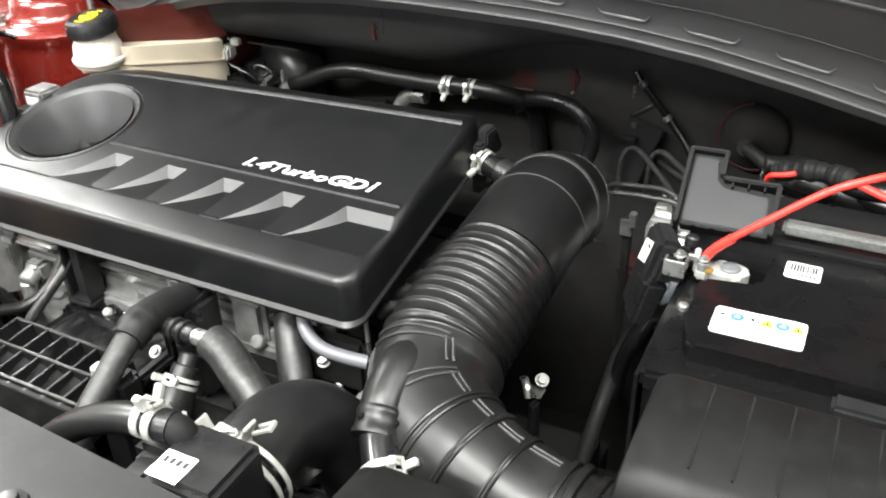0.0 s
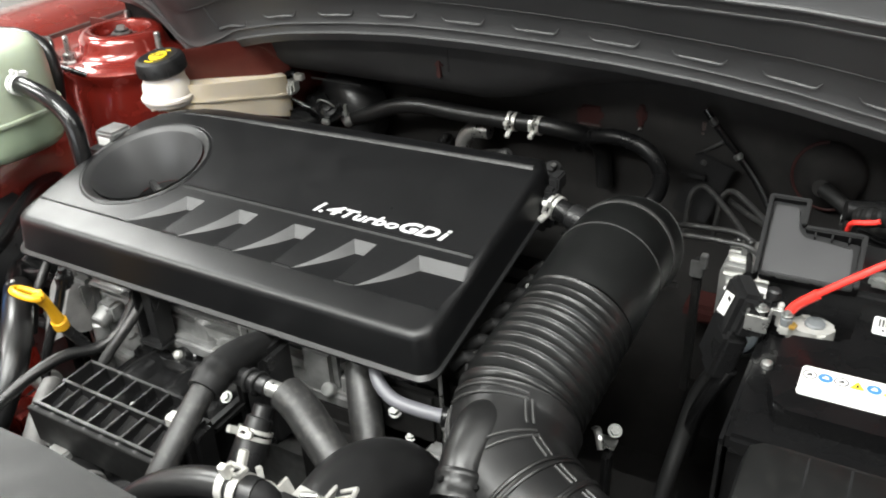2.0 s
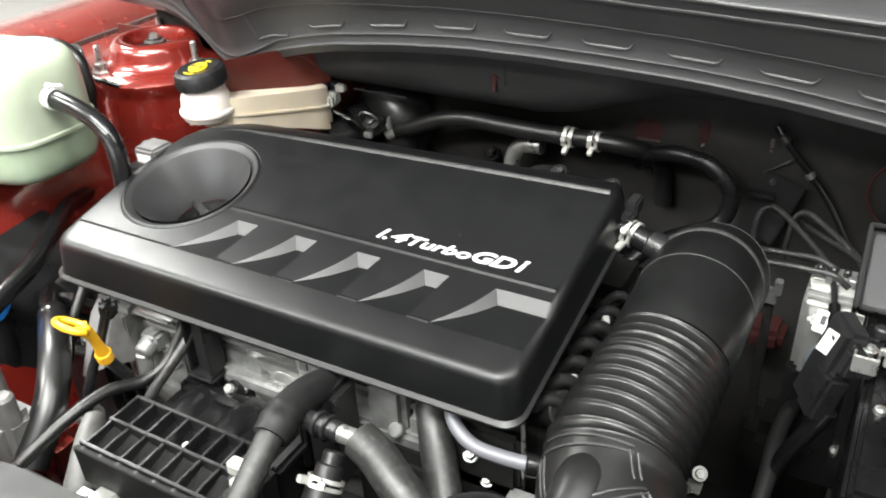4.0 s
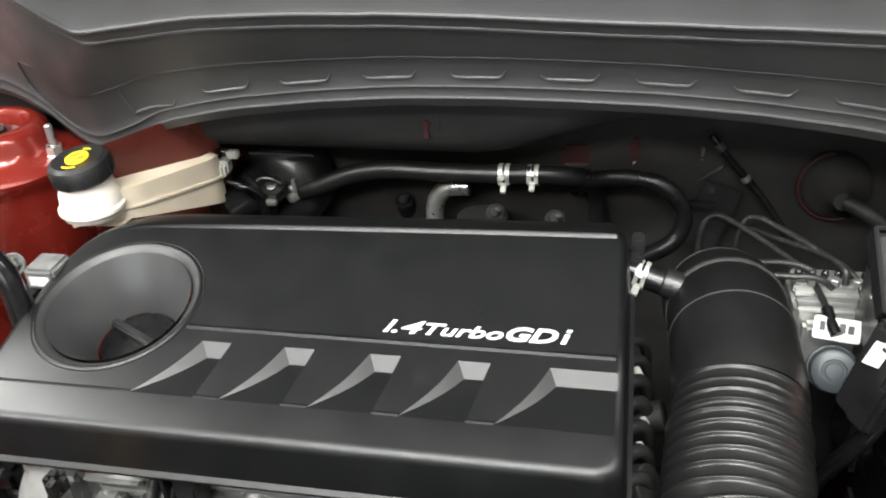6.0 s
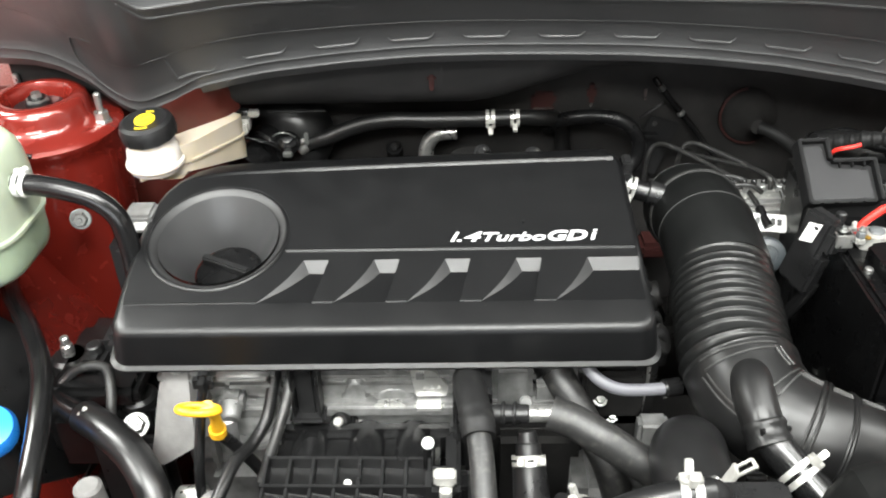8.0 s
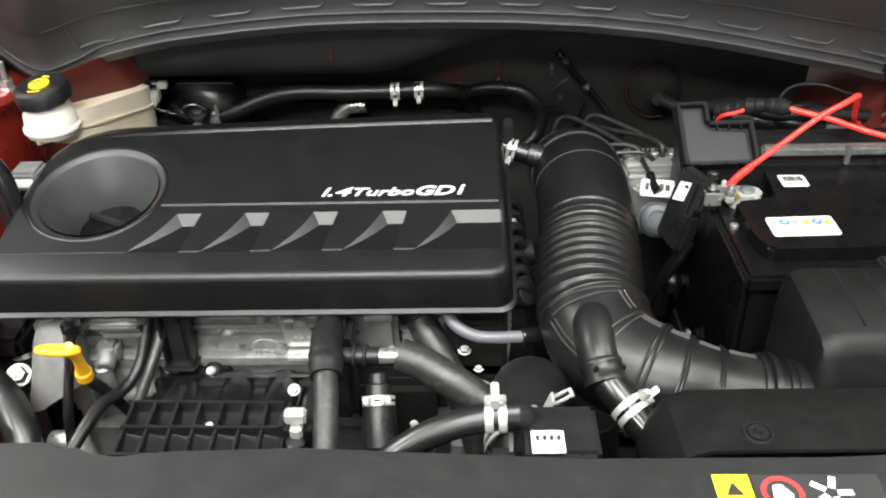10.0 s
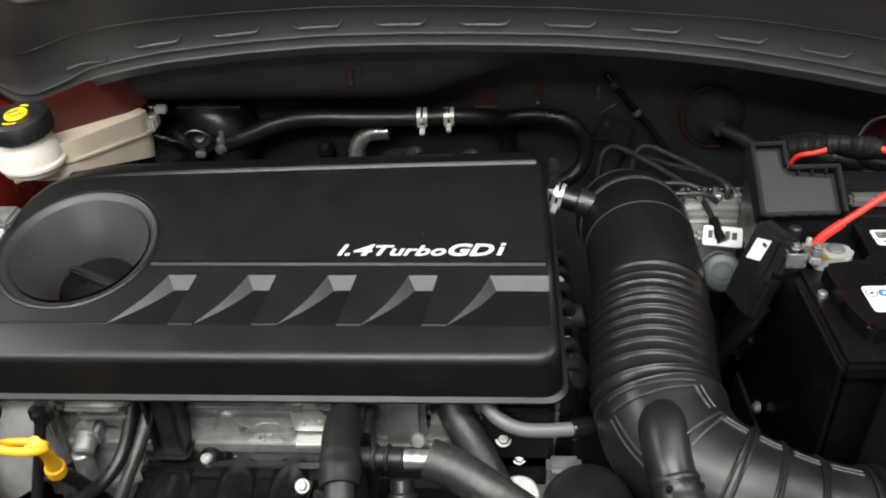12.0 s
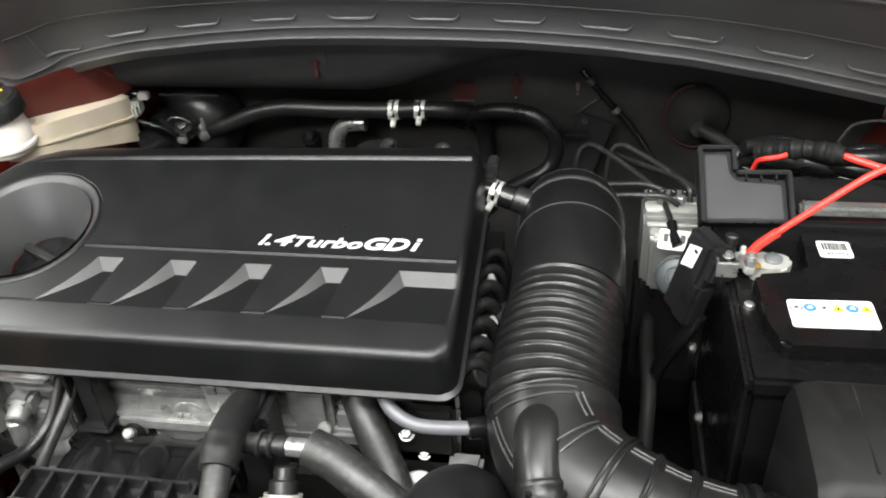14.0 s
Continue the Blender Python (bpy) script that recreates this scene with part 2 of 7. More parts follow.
def smooth_path(points, n):
    """n + 1 even places along a rounded line through the points."""
    p = [Vector(v) for v in points]
    p = [2 * p[0] - p[1]] + p + [2 * p[-1] - p[-2]]
    fine = []
    for k in range(1, len(p) - 2):
        a, b, c, d = p[k - 1 : k + 3]
        for i in range(16):
            t = i / 16
            fine.append(0.5 * (2 * b + (c - a) * t + (2 * a - 5 * b + 4 * c - d) * t * t + (3 * b - a - 3 * c + d) * t**3))
    fine.append(p[-2])
    run = [0.0]
    for a, b in zip(fine, fine[1:]):
        run.append(run[-1] + (b - a).length)
    out, k = [], 0
    for i in range(n + 1):
        want = run[-1] * i / n
        while k < len(run) - 2 and run[k + 1] < want:
            k += 1
        f = (want - run[k]) / max(1e-9, run[k + 1] - run[k])
        out.append(fine[k].lerp(fine[k + 1], f))
    return out, run[-1]


def tube(points, r, seg=16, n=0, shape=None, caps=True, flat=1.0):
    """A round hose along the points. shape(f): the radius's factor at the part f of its length; flat: squeezes it."""
    _, length = smooth_path(points, 4)
    n = n or max(8, min(60, int(length / (0.35 * r)) + 6))
    path, _ = smooth_path(points, n)
    bm = bmesh.new()
    rings, side = [], None
    for i, p in enumerate(path):
        way = (path[min(i + 1, n)] - path[max(i - 1, 0)]).normalized()
        side = frame_of(way).col[0] if side is None else (side - way * side.dot(way)).normalized()
        up = way.cross(side)
        rr = r * (shape(i / n) if shape else 1.0)
        rings.append([bm.verts.new(p + rr * (side * math.cos(a) + up * math.sin(a) * flat)) for a in [2 * math.pi * k / seg for k in range(seg)]])
    for p, q in zip(rings, rings[1:]):
        for k in range(seg):
            bm.faces.new((p[k], p[(k + 1) % seg], q[(k + 1) % seg], q[k]))
    if caps:
        bm.faces.new(rings[0])
        bm.faces.new(rings[-1])
    return bm


def prism(outline, z0, z1, m=None, bevel=0.0):
    """A plate of that outline (x, y) between two heights."""
    bm = bmesh.new()
    low = [bm.verts.new((x, y, z0)) for x, y in outline]
    top = [bm.verts.new((x, y, z1)) for x, y in outline]
    n = len(outline)
    bm.faces.new(low)
    bm.faces.new(top)
    for i in range(n):
        bm.faces.new((low[i], low[(i + 1) % n], top[(i + 1) % n], top[i]))
    if bevel:
        rounded(bm, [e for e in bm.edges if abs(e.verts[0].co.z - e.verts[1].co.z) < 1e-6 and e.verts[0].co.z > (z0 + z1) / 2], bevel, 2)
    if m:
        bm.transform(m)
    return bm


def soft_outline(corners, r, steps=4):
    """A polygon whose corners are rounded by r."""
    out, n = [], len(corners)
    for i in range(n):
        a, b, c = (Vector((*corners[(i + k) % n], 0)) for k in (-1, 0, 1))
        u, v = (a - b), (c - b)
        d = min(r, 0.45 * u.length, 0.45 * v.length)
        p, q = b + u.normalized() * d, b + v.normalized() * d
        for k in range(steps + 1):
            t = k / steps
            w = p * (1 - t) ** 2 + b * 2 * t * (1 - t) + q * t * t
            out.append((w.x, w.y))
    return out


def hex_bolt(name, place, way, r, parent=None, mat=None, height=0.7, label="", loose_label=""):
    """A hexagon head with its washer and a small boss on top."""
    m = aimed(place, way)
    head = lathe([(0, 0), (r, 0), (r, 0.5 * height * r), (0.8 * r, height * r), (0.35 * r, height * r), (0.3 * r, height * r * 1.25), (0, height * r * 1.25)], m, 6)
    washer = lathe([(0, -0.25 * r), (1.35 * r, -0.25 * r), (1.4 * r, -0.1 * r), (1.3 * r, 0.02 * r), (0, 0.02 * r)], m, 20)
    if parent is None:
        ob = thing(name, place, loose_label or "zinc-plated hexagon bolt with a washer", "bolt", "engine bay bolts")
    else:
        return part(name, merged(head, washer), mat or BOLT, parent, label)
    part("bolt_head", head, mat or BOLT, ob)
    part("washer", washer, mat or BOLT, ob)
    return ob


def spring_clamp(place, way, r, width=0.011, turn=0.0, mat=None, label="pale zinc spring band clamp pinching a black hose", ears=0.012):
    """A band round a hose with a slotted loop and two ears."""
    m = aimed(place, way) @ pose(0, 0, 0, 0, 0, turn)
    ob = thing("hose_clamp", place, label, "hose clamp", "hose clamps")
    w, t, half = width / 2, 0.0012, width * 0.19
    for side in (-1, 1):
        z = side * (w - half)
        part("band", lathe([(r, z - half), (r + t, z - half), (r + t, z + half), (r, z + half), (r, z - half)], m, 28, False), mat or CLAMP, ob)
    loop = bmesh.new()
    for a, b in (((-0.0052, -w), (0.0052, -w + 0.003)), ((-0.0052, w - 0.003), (0.0052, w)), ((-0.0052, -w), (-0.003, w)), ((0.003, -w), (0.0052, w))):
        loop = merged(loop, box((a[0], r + t, a[1]), (b[0], r + t + 0.003, b[1]), 0.0006))
    loop.transform(m)
    loop_part = part("loop", loop, mat or CLAMP, ob)
    for side in (-1, 1):
        ear = box((side * 0.008 - 0.0025, r, -0.003), (side * 0.008 + 0.0025, r + ears, 0.003), 0.0008, pose(0, 0, 0, 0, 0, -side * 22))
        ear.transform(m)
        part("ear", ear, mat or CLAMP, loop_part)
    return ob


def lettering(text, size, depth, m, shear=0.0, spacing=1.0, bold=0.0, width=None):
    """The built-in font's letters as a mesh; width: the length they are fitted to."""
    cu = bpy.data.curves.new("letters", "FONT")
    cu.body, cu.size, cu.extrude, cu.shear, cu.space_character, cu.offset = text, size, depth, shear, spacing, bold
    cu.resolution_u = 3
    ob = new("letters", cu)
    bpy.context.view_layer.update()
    me = bpy.data.meshes.new_from_object(ob.evaluated_get(bpy.context.evaluated_depsgraph_get()))
    bpy.data.objects.remove(ob)
    bm = bmesh.new()
    bm.from_mesh(me)
    bpy.data.meshes.remove(me)
    xs = [v.co.x for v in bm.verts]
    k = width / (max(xs) - min(xs)) if width else 1.0
    bmesh.ops.translate(bm, vec=(-min(xs), 0, 0), verts=bm.verts)
    bmesh.ops.scale(bm, vec=(k, 1, 1), verts=bm.verts)
    bm.transform(m)
    return bm


def sheet_between(rows):
    """A skin over rows of places, each row as long as the next."""
    bm = bmesh.new()
    grid = [[bm.verts.new(p) for p in row] for row in rows]
    for p, q in zip(grid, grid[1:]):
        for i in range(len(p) - 1):
            bm.faces.new((p[i], p[i + 1], q[i + 1], q[i]))
    return bm


def thick(bm, depth):
    bmesh.ops.recalc_face_normals(bm, faces=bm.faces[:])
    bmesh.ops.solidify(bm, geom=bm.faces[:], thickness=depth)
    return bm


def along(table, x):
    """A value read off a table of (x, value)."""
    xs, vs = zip(*table)
    return float(np.interp(x, xs, vs))


# ---- showroom ----
solo("floor", box((-6, -6, -0.1), (6, 6, 0), 0.0), FLOOR_TILE, "grey polished showroom floor", "floor", kind="structure")
solo("ceiling", box((-6, -6, 3.3), (6, 6, 3.4), 0.0), WALL_PAINT, "plain pale showroom ceiling", "ceiling", kind="structure")
for wall_name, a, b in (("wall_north", (-6.1, 6, 0), (6.1, 6.1, 3.3)), ("wall_east", (6, -6, 0), (6.1, 6, 3.3)), ("wall_west", (-6.1, -6, 0), (-6, 6, 3.3))):
    solo(wall_name, box(a, b, 0.0), WALL_PAINT, "plain pale painted showroom wall", "wall", kind="structure")
# opening and pane are added only to house the unseen front fill light
solo("wall_south", merged(box((-6.1, -6.1, 0), (-2.6, -6, 3.3), 0.0), box((2.6, -6.1, 0), (6.1, -6, 3.3), 0.0), box((-2.6, -6.1, 0), (2.6, -6, 0.25), 0.0), box((-2.6, -6.1, 2.55), (2.6, -6, 3.3), 0.0)), WALL_PAINT, "pale painted showroom wall with an added wide window", "wall", kind="structure")
pane = solo("added_window_1", box((-2.6, -6.07, 0.25), (2.6, -6.05, 2.55), 0.0), WINDOW_GLASS, "added wide clear window out of view", "window", kind="structure")
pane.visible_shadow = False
for lx, ly, lw, ld, watts in LAMPS:
    lamp = thing("ceiling_light", (lx, ly, 3.3), "long white ceiling light fixed under the showroom ceiling", "ceiling light", "ceiling lights")
    part("housing", box((lx - lw / 2 - 0.03, ly - ld / 2 - 0.03, 3.24), (lx + lw / 2 + 0.03, ly + ld / 2 + 0.03, 3.30), 0.006), PAPER, lamp)
    part("diffuser", box((lx - lw / 2, ly - ld / 2, 3.228), (lx + lw / 2, ly + ld / 2, 3.2395), 0.002), LAMP_GLASS, lamp)


# ---- car body round the bay ----
MID = 0.12
car = thing("car", (MID, 0.2, 0.0), "metallic red car body with an open engine bay", "car")


def lower_bay():
    return box((-0.50, -0.42, 0.34), (0.76, 0.56, 0.36), 0.004)


part("undertray", lower_bay(), DUSTY, car, "black plastic undertray below the engine")


def apron(side):
    """The painted inner side of the bay, which leans outwards to the fender rail."""
    prof = [(0.30, 0.36), (0.34, 0.62), (0.385, 0.76), (0.43, 0.84), (0.475, 0.935), (0.50, 0.965), (0.585, 0.972), (0.60, 0.965)]
    rows = []
    for y in [-0.46 + 0.06 * i for i in range(20)]:
        rows.append([(MID + side * (x + (0.115 if side < 0 else 0.16) + 0.012 * math.sin(9 * y) * (z < 0.9)), y, z) for x, z in prof])
    return thick(sheet_between(rows), 0.004)


for side in (-1, 1):
    if side < 0:
        wing_rows = []
        for x, y in ((-0.58, 0.40), (-0.50, 0.402), (-0.42, 0.404), (-0.34, 0.402), (-0.29, 0.402), (-0.25, 0.407), (-0.228, 0.424), (-0.215, 0.460), (-0.210, 0.509)):
            wing_rows.append([(x, y, z) for z in (0.60, 0.80, 0.90, 0.94, 0.962, 0.985)])
        part("wing_wall", thick(sheet_between(wing_rows), 0.003), RED_SHADED, car, "shaded red inner wing wall beside the cowl")
        hinge_rows = []
        for f in (0.0, 0.25, 0.5, 0.75, 1.0, 1.2, 1.4, 1.55):
            x, y = -0.279 + 0.046 * f, 0.245 + 0.098 * f
            z = 1.0085 - 0.005 * f - 0.10 * max(0.0, f - 1.0) ** 2
            hinge_rows.append([(x - 0.006, y - 0.004, z - 0.002), (x, y, z), (x + 0.0015, y + 0.003, z - 0.002), (x + 0.003, y + 0.012, z - 0.020), (x + 0.005, y + 0.022, z - 0.060), (x + 0.006, y + 0.026, z - 0.085)])
        part("hinge_panel", thick(sheet_between(hinge_rows), 0.002), RED_SHADED, car, "red sheet metal flange beside the hood hinge")
    # the right inner fender takes the darkened red, the left keeps body red
    part("inner_fender", apron(side), RED if side < 0 else RED_SHADED, car, "glossy red painted inner fender" if side < 0 else "shaded red inner fender beside the battery")
    fender_rows = []
    for y in [-0.62 + 0.1 * i for i in range(16)]:
        fender_rows.append([(MID + side * x, y, z) for x, z in ((0.725, 0.972), (0.745, 0.990), (0.80, 0.999), (0.87, 0.990), (0.93, 0.955), (0.965, 0.88), (0.975, 0.78), (0.97, 0.62), (0.94, 0.45))])
    part("fender", thick(sheet_between(fender_rows), 0.004), RED, car, "glossy red outer fender")


def tower(cx, cy):
    m = Matrix.Translation((cx, cy, 0))
    return lathe([(0.092, 0.50), (0.088, 0.80), (0.086, 0.938), (0.087, 0.953), (0.092, 0.960), (0.093, 0.967), (0.088, 0.972), (0.074, 0.975), (0.068, 0.9775), (0.064, 0.981), (0.0605, 0.988), (0.0588, 0.996), (0.056, 1.002), (0.051, 1.006), (0.046, 1.0075), (0.041, 1.006), (0.0385, 1.001), (0.037, 0.985), (0.0, 0.982)], m, 56, False)


for cx, cy in ((-0.4245, 0.322), (0.83, 0.305)):
    tw = part("strut_tower", tower(cx, cy), RED, car, "glossy red strut tower with a domed top")
    part("strut_mount", lathe([(0, 0.975), (0.034, 0.975), (0.035, 0.986), (0.030, 0.992), (0.016, 0.993), (0.015, 0.999), (0.011, 1.000), (0.010, 1.004), (0, 1.004)], Matrix.Translation((cx, cy, 0)), 18), RUBBER, tw, "black rubber strut mount")
    part("strut_nut", lathe([(0, 0.992), (0.015, 0.992), (0.014, 1.001), (0.007, 1.003), (0.006, 1.009), (0, 1.009)], Matrix.Translation((cx, cy, 0)), 6), STEEL, tw, "steel strut nut")
    for a in (-5, 130, 245):
        px, py = cx + 0.076 * math.cos(radians(a)), cy + 0.076 * math.sin(radians(a))
        part("stud_nut", merged(lathe([(0, 0.969), (0.0115, 0.969), (0.0115, 0.975), (0.0090, 0.977), (0.0090, 0.986), (0, 0.986)], Matrix.Translation((px, py, 0)), 6), cyl((px, py, 0.984), (px, py, 1.010), 0.0042)), STEEL, tw, "zinc-plated stud and nut")

# unseen black sheet added to darken the lower part of the red apron
part("added_dark_panel", thick(sheet_between([[(-0.345 - 0.02 * math.sin(8 * y), y, 0.40), (-0.352, y, 0.66), (-0.375, y, 0.775), (-0.40, y, 0.825), (-0.425, y, 0.846), (-0.45, y, 0.852)] for y in [-0.45 + 0.05 * i for i in range(12)]]), 0.003), PLASTIC, car, "added black panel low in the bay")

# firewall, cowl and windscreen base
COWL_FOOT = [(-0.50, 0.957), (0.10, 0.957), (0.14, 0.964), (0.18, 0.978), (0.24, 0.996), (0.30, 1.004), (0.80, 1.004)]
fire_rows, cowl_rows = [], []
for x in [MID - 0.60 + 0.025 * i for i in range(49)]:
    foot = along(COWL_FOOT, x)
    pad = 0.513 + 0.004 * math.sin(17 * x)
    fire_rows.append([(x, pad + 0.004 * math.sin(31 * z + 9 * x), z) for z in (0.36, 0.55, 0.70, 0.80, 0.86, 0.90, 0.925, 0.96, 0.99)])
    cowl_rows.append([(x, 0.506, foot - 0.026), (x, 0.470, foot - 0.023), (x, 0.440, foot - 0.018), (x, 0.418, foot - 0.011), (x, 0.402, foot), (x, 0.392, foot + 0.013), (x, 0.387, foot + 0.026), (x, 0.384, 1.036), (x, 0.392, 1.042), (x, 0.40, 1.020), (x, 0.70, 1.03)])
part("firewall", thick(sheet_between(fire_rows), 0.004), FIREWALL, car, "black padded firewall")
part("cowl", thick(sheet_between(cowl_rows), 0.004), COWL_PLATE, car, "black plastic cowl over the firewall")
part("cowl_mark", merged(box((0.046, 0.384, 0.976), (0.052, 0.3930, 0.997), 0.001), box((0.043, 0.3845, 0.991), (0.055, 0.3890, 0.9935), 0.0005)), MARK_RED, car, "faded red painted tab on the cowl")
part("cowl_seam", box((0.060, 0.3845, 0.985), (0.064, 0.3890, 1.026), 0.0012), COWL_PLATE, car, "pressed seam in the cowl")
part("chassis_rail", box((0.358, 0.462, 0.655), (0.405, 0.512, 0.683), 0.008), MARK_RED, car, "red chassis rail deep in the bay")
tab = part("firewall_plate", merged(box((0.186, 0.503, 0.893), (0.224, 0.512, 0.915), 0.0015), box((0.192, 0.502, 0.911), (0.218, 0.510, 0.921), 0.0012)), MARK_RED, car, "dull red plate on the firewall")
part("plate_lip", box((0.190, 0.4995, 0.8945), (0.219, 0.5030, 0.8968), 0.0006), STEEL_WORN, tab, "scuffed lip of the plate")
clip = part("firewall_clip", merged(box((0.2685, 0.500, 0.902), (0.2755, 0.510, 0.932), 0.0012), box((0.265, 0.501, 0.912), (0.279, 0.510, 0.924), 0.0012)), MARK_RED, car, "faded red clip on the firewall")
part("clip_pin", cyl((0.272, 0.501, 0.9015), (0.272, 0.496, 0.901), 0.0023), STEEL, clip, "bright pin")
part("firewall_clip", merged(cyl((0.349, 0.509, 0.904), (0.349, 0.503, 0.907), 0.0016), cyl((0.349, 0.509, 0.908), (0.349, 0.509, 0.920), 0.0026)), STEEL_WORN, car, "scuffed metal clip on the firewall")
part("firewall_rod", tube([(0.343, 0.512, 0.876), (0.345, 0.505, 0.877), (0.358, 0.504, 0.887), (0.372, 0.505, 0.897), (0.376, 0.512, 0.899)], 0.0021, 8, 20), DULL_RUBBER, car, "thin bent rod on the firewall")
# black strip added to darken the right fender's lit top; no seal is seen
part("added_dark_strip", box((MID + 0.615, 0.22, 0.966), (MID + 0.80, 0.66, 1.004), 0.006), COWL, car, "added black strip along the fender")
part("windscreen_base", box((MID - 0.62, 0.70, 1.00), (MID + 0.62, 0.74, 1.04), 0.01), PLASTIC, car)
# unseen windscreen, added dark to block light from behind the hood
part("windscreen", thick(sheet_between([[(MID + x, 0.72 + 0.62 * f , 1.03 + 0.44 * f) for f in (0, 0.25, 0.5, 0.75, 1)] for x in (-0.70, -0.35, 0, 0.35, 0.70)]), 0.006), INK, car, "dark windscreen, unseen, keeping light off the cowl")
part("bumper", box((MID - 0.86, -0.86, 0.35), (MID + 0.86, -0.55, 0.78), 0.08), RED, car, "glossy red front bumper")
part("grille", box((MID - 0.75, -0.80, 0.74), (MID + 0.75, -0.50, 0.90), 0.05), PLASTIC, car, "black front grille")
part("subframe_rail", box((0.38, 0.40, 0.50), (0.45, 0.49, 0.58), 0.02), DUSTY, car, "dark dusty rail low in the bay")
part("subframe_rail", box((-0.44, -0.42, 0.56), (-0.33, 0.20, 0.66), 0.02), DUSTY, car, "dark dusty rail low in the bay")
part("subframe_rail", box((-0.288, -0.115, 0.60), (-0.240, -0.050, 0.712), 0.020, None, 3), RED, car, "red painted rail below the engine mount")
for wx in (MID - 0.78, MID + 0.78):
    wheel = part("wheel", lathe([(0.10, -0.10), (0.30, -0.10), (0.325, -0.07), (0.33, 0), (0.325, 0.07), (0.30, 0.10), (0.10, 0.10)], aimed((wx, 0.30, 0.33), (1, 0, 0)), 40), RUBBER, car, "black tyre")

# ---- hood ----
HOOD_LIP = [(-0.66, 1.078), (-0.43, 1.064), (-0.40, 1.056), (-0.367, 1.037), (-0.352, 1.021), (-0.332, 1.003), (-0.318, 0.996), (-0.302, 0.996), (-0.288, 1.001), (-0.256, 1.0135), (-0.233, 1.0255), (-0.19, 1.0365), (-0.145, 1.045), (-0.057, 1.0555), (0.03, 1.0625), (0.117, 1.0645), (0.204, 1.064), (0.289, 1.062), (0.378, 1.056), (0.464, 1.046), (0.55, 1.031), (0.70, 1.0), (0.86, 0.96)]
LEAN = radians(67)


def on_hood(x, s, lift=0.0):
    """A place s metres up the raised hood from the foot of its row of pockets, lift metres off its underside."""
    z = along(HOOD_LIP, x)
    y = 0.335 - 0.018 * (x + 0.23)
    return Vector((x, y - s * math.cos(LEAN) - lift * math.sin(LEAN), z + s * math.sin(LEAN) - lift * math.cos(LEAN)))


hood = thing("hood", (MID, 0.45, 1.0), "raised car hood with a black pressed underside", "hood")
HOOD_RIDGE = [(-0.66, 0.32), (-0.363, 0.24), (-0.315, 0.19), (-0.285, 0.140), (-0.272, 0.120), (-0.261, 0.107), (-0.235, 0.095), (-0.207, 0.090), (-0.149, 0.085), (-0.067, 0.078), (0.012, 0.071), (0.115, 0.066), (0.189, 0.063), (0.262, 0.062), (0.355, 0.065), (0.421, 0.071), (0.55, 0.085), (0.86, 0.115)]
HOOD_STEP = [(-0.66, 0.07), (-0.273, 0.044), (-0.227, 0.038), (-0.13, 0.033), (-0.07, 0.030), (0.0, 0.0275), (0.09, 0.026), (0.25, 0.0245), (0.37, 0.0245), (0.43, 0.027), (0.50, 0.0305), (0.57, 0.033), (0.86, 0.04)]
hood_rows = []
for x in [-0.60 + 0.012 * i for i in range(121)]:
    r, k = along(HOOD_RIDGE, x), along(HOOD_STEP, x)
    profile = [(-0.0375, -0.030), (-0.0385, -0.006), (-0.0375, -0.002), (-0.034, 0.0), (-0.0265, 0.0), (-0.0240, 0.0012), (-0.0215, -0.0005), (-0.0125, -0.0015), (-0.0105, -0.0008), (-0.0085, -0.0022), (0.004, -0.0026), (k - 0.003, -0.0026), (k, -0.0012), (k + 0.002, 0.0), (r - 0.008, 0.0), (r - 0.003, 0.0025), (r, 0.006), (r + 0.004, 0.007), (r + 0.012, 0.007), (r + 0.016, 0.010), (r + 0.022, 0.006), (r + 0.07, -0.004), (r + 0.25, -0.004), (r + 0.60, 0.0)]
    hood_rows.append([on_hood(x, a, b) for a, b in profile])
part("inner_panel", thick(sheet_between(hood_rows), -0.0025), HOOD_SKIN, hood, "black painted inner hood panel with pressed ridges")
outer_rows = []
for x in [-0.60 + 0.072 * i for i in range(21)]:
    outer_rows.append([on_hood(x, s, -0.045 - 0.02 * math.sin(math.pi * min(1, s / 0.9))) for s in (-0.04, -0.02, 0.1, 0.3, 0.5, 0.7, 0.72)])
part("outer_skin", thick(sheet_between(outer_rows), -0.002), RED, hood, "glossy red outer hood skin")


def pressing(x0, x1, left=0.006, right=0.009, lean=0.35, tip=0.0):
    """The rim of a pressed pocket: a lit foot and two sides that fade upwards."""
    pts = [(x0 - lean * left - 0.002, left), (x0 - 0.0012 - 0.3 * lean * left, 0.35 * left), (x0 + 0.0006, 0.0008), (x0 + 0.004, 0.0), (x0 + 0.5 * (x1 - x0), -0.0003), (x1 - 0.004, 0.0), (x1 + 0.0004, 0.0010), (x1 + 0.0030, 0.35 * right), (x1 + 0.0066, right)]
    return tube([on_hood(x, s + tip * (0.25 - (x - x0) / (x1 - x0)), -0.0026) for x, s in pts], 0.0020, 8, 48, lambda f: 0.15 + 0.85 * max(0.0, math.sin(math.pi * f)) ** 0.5)


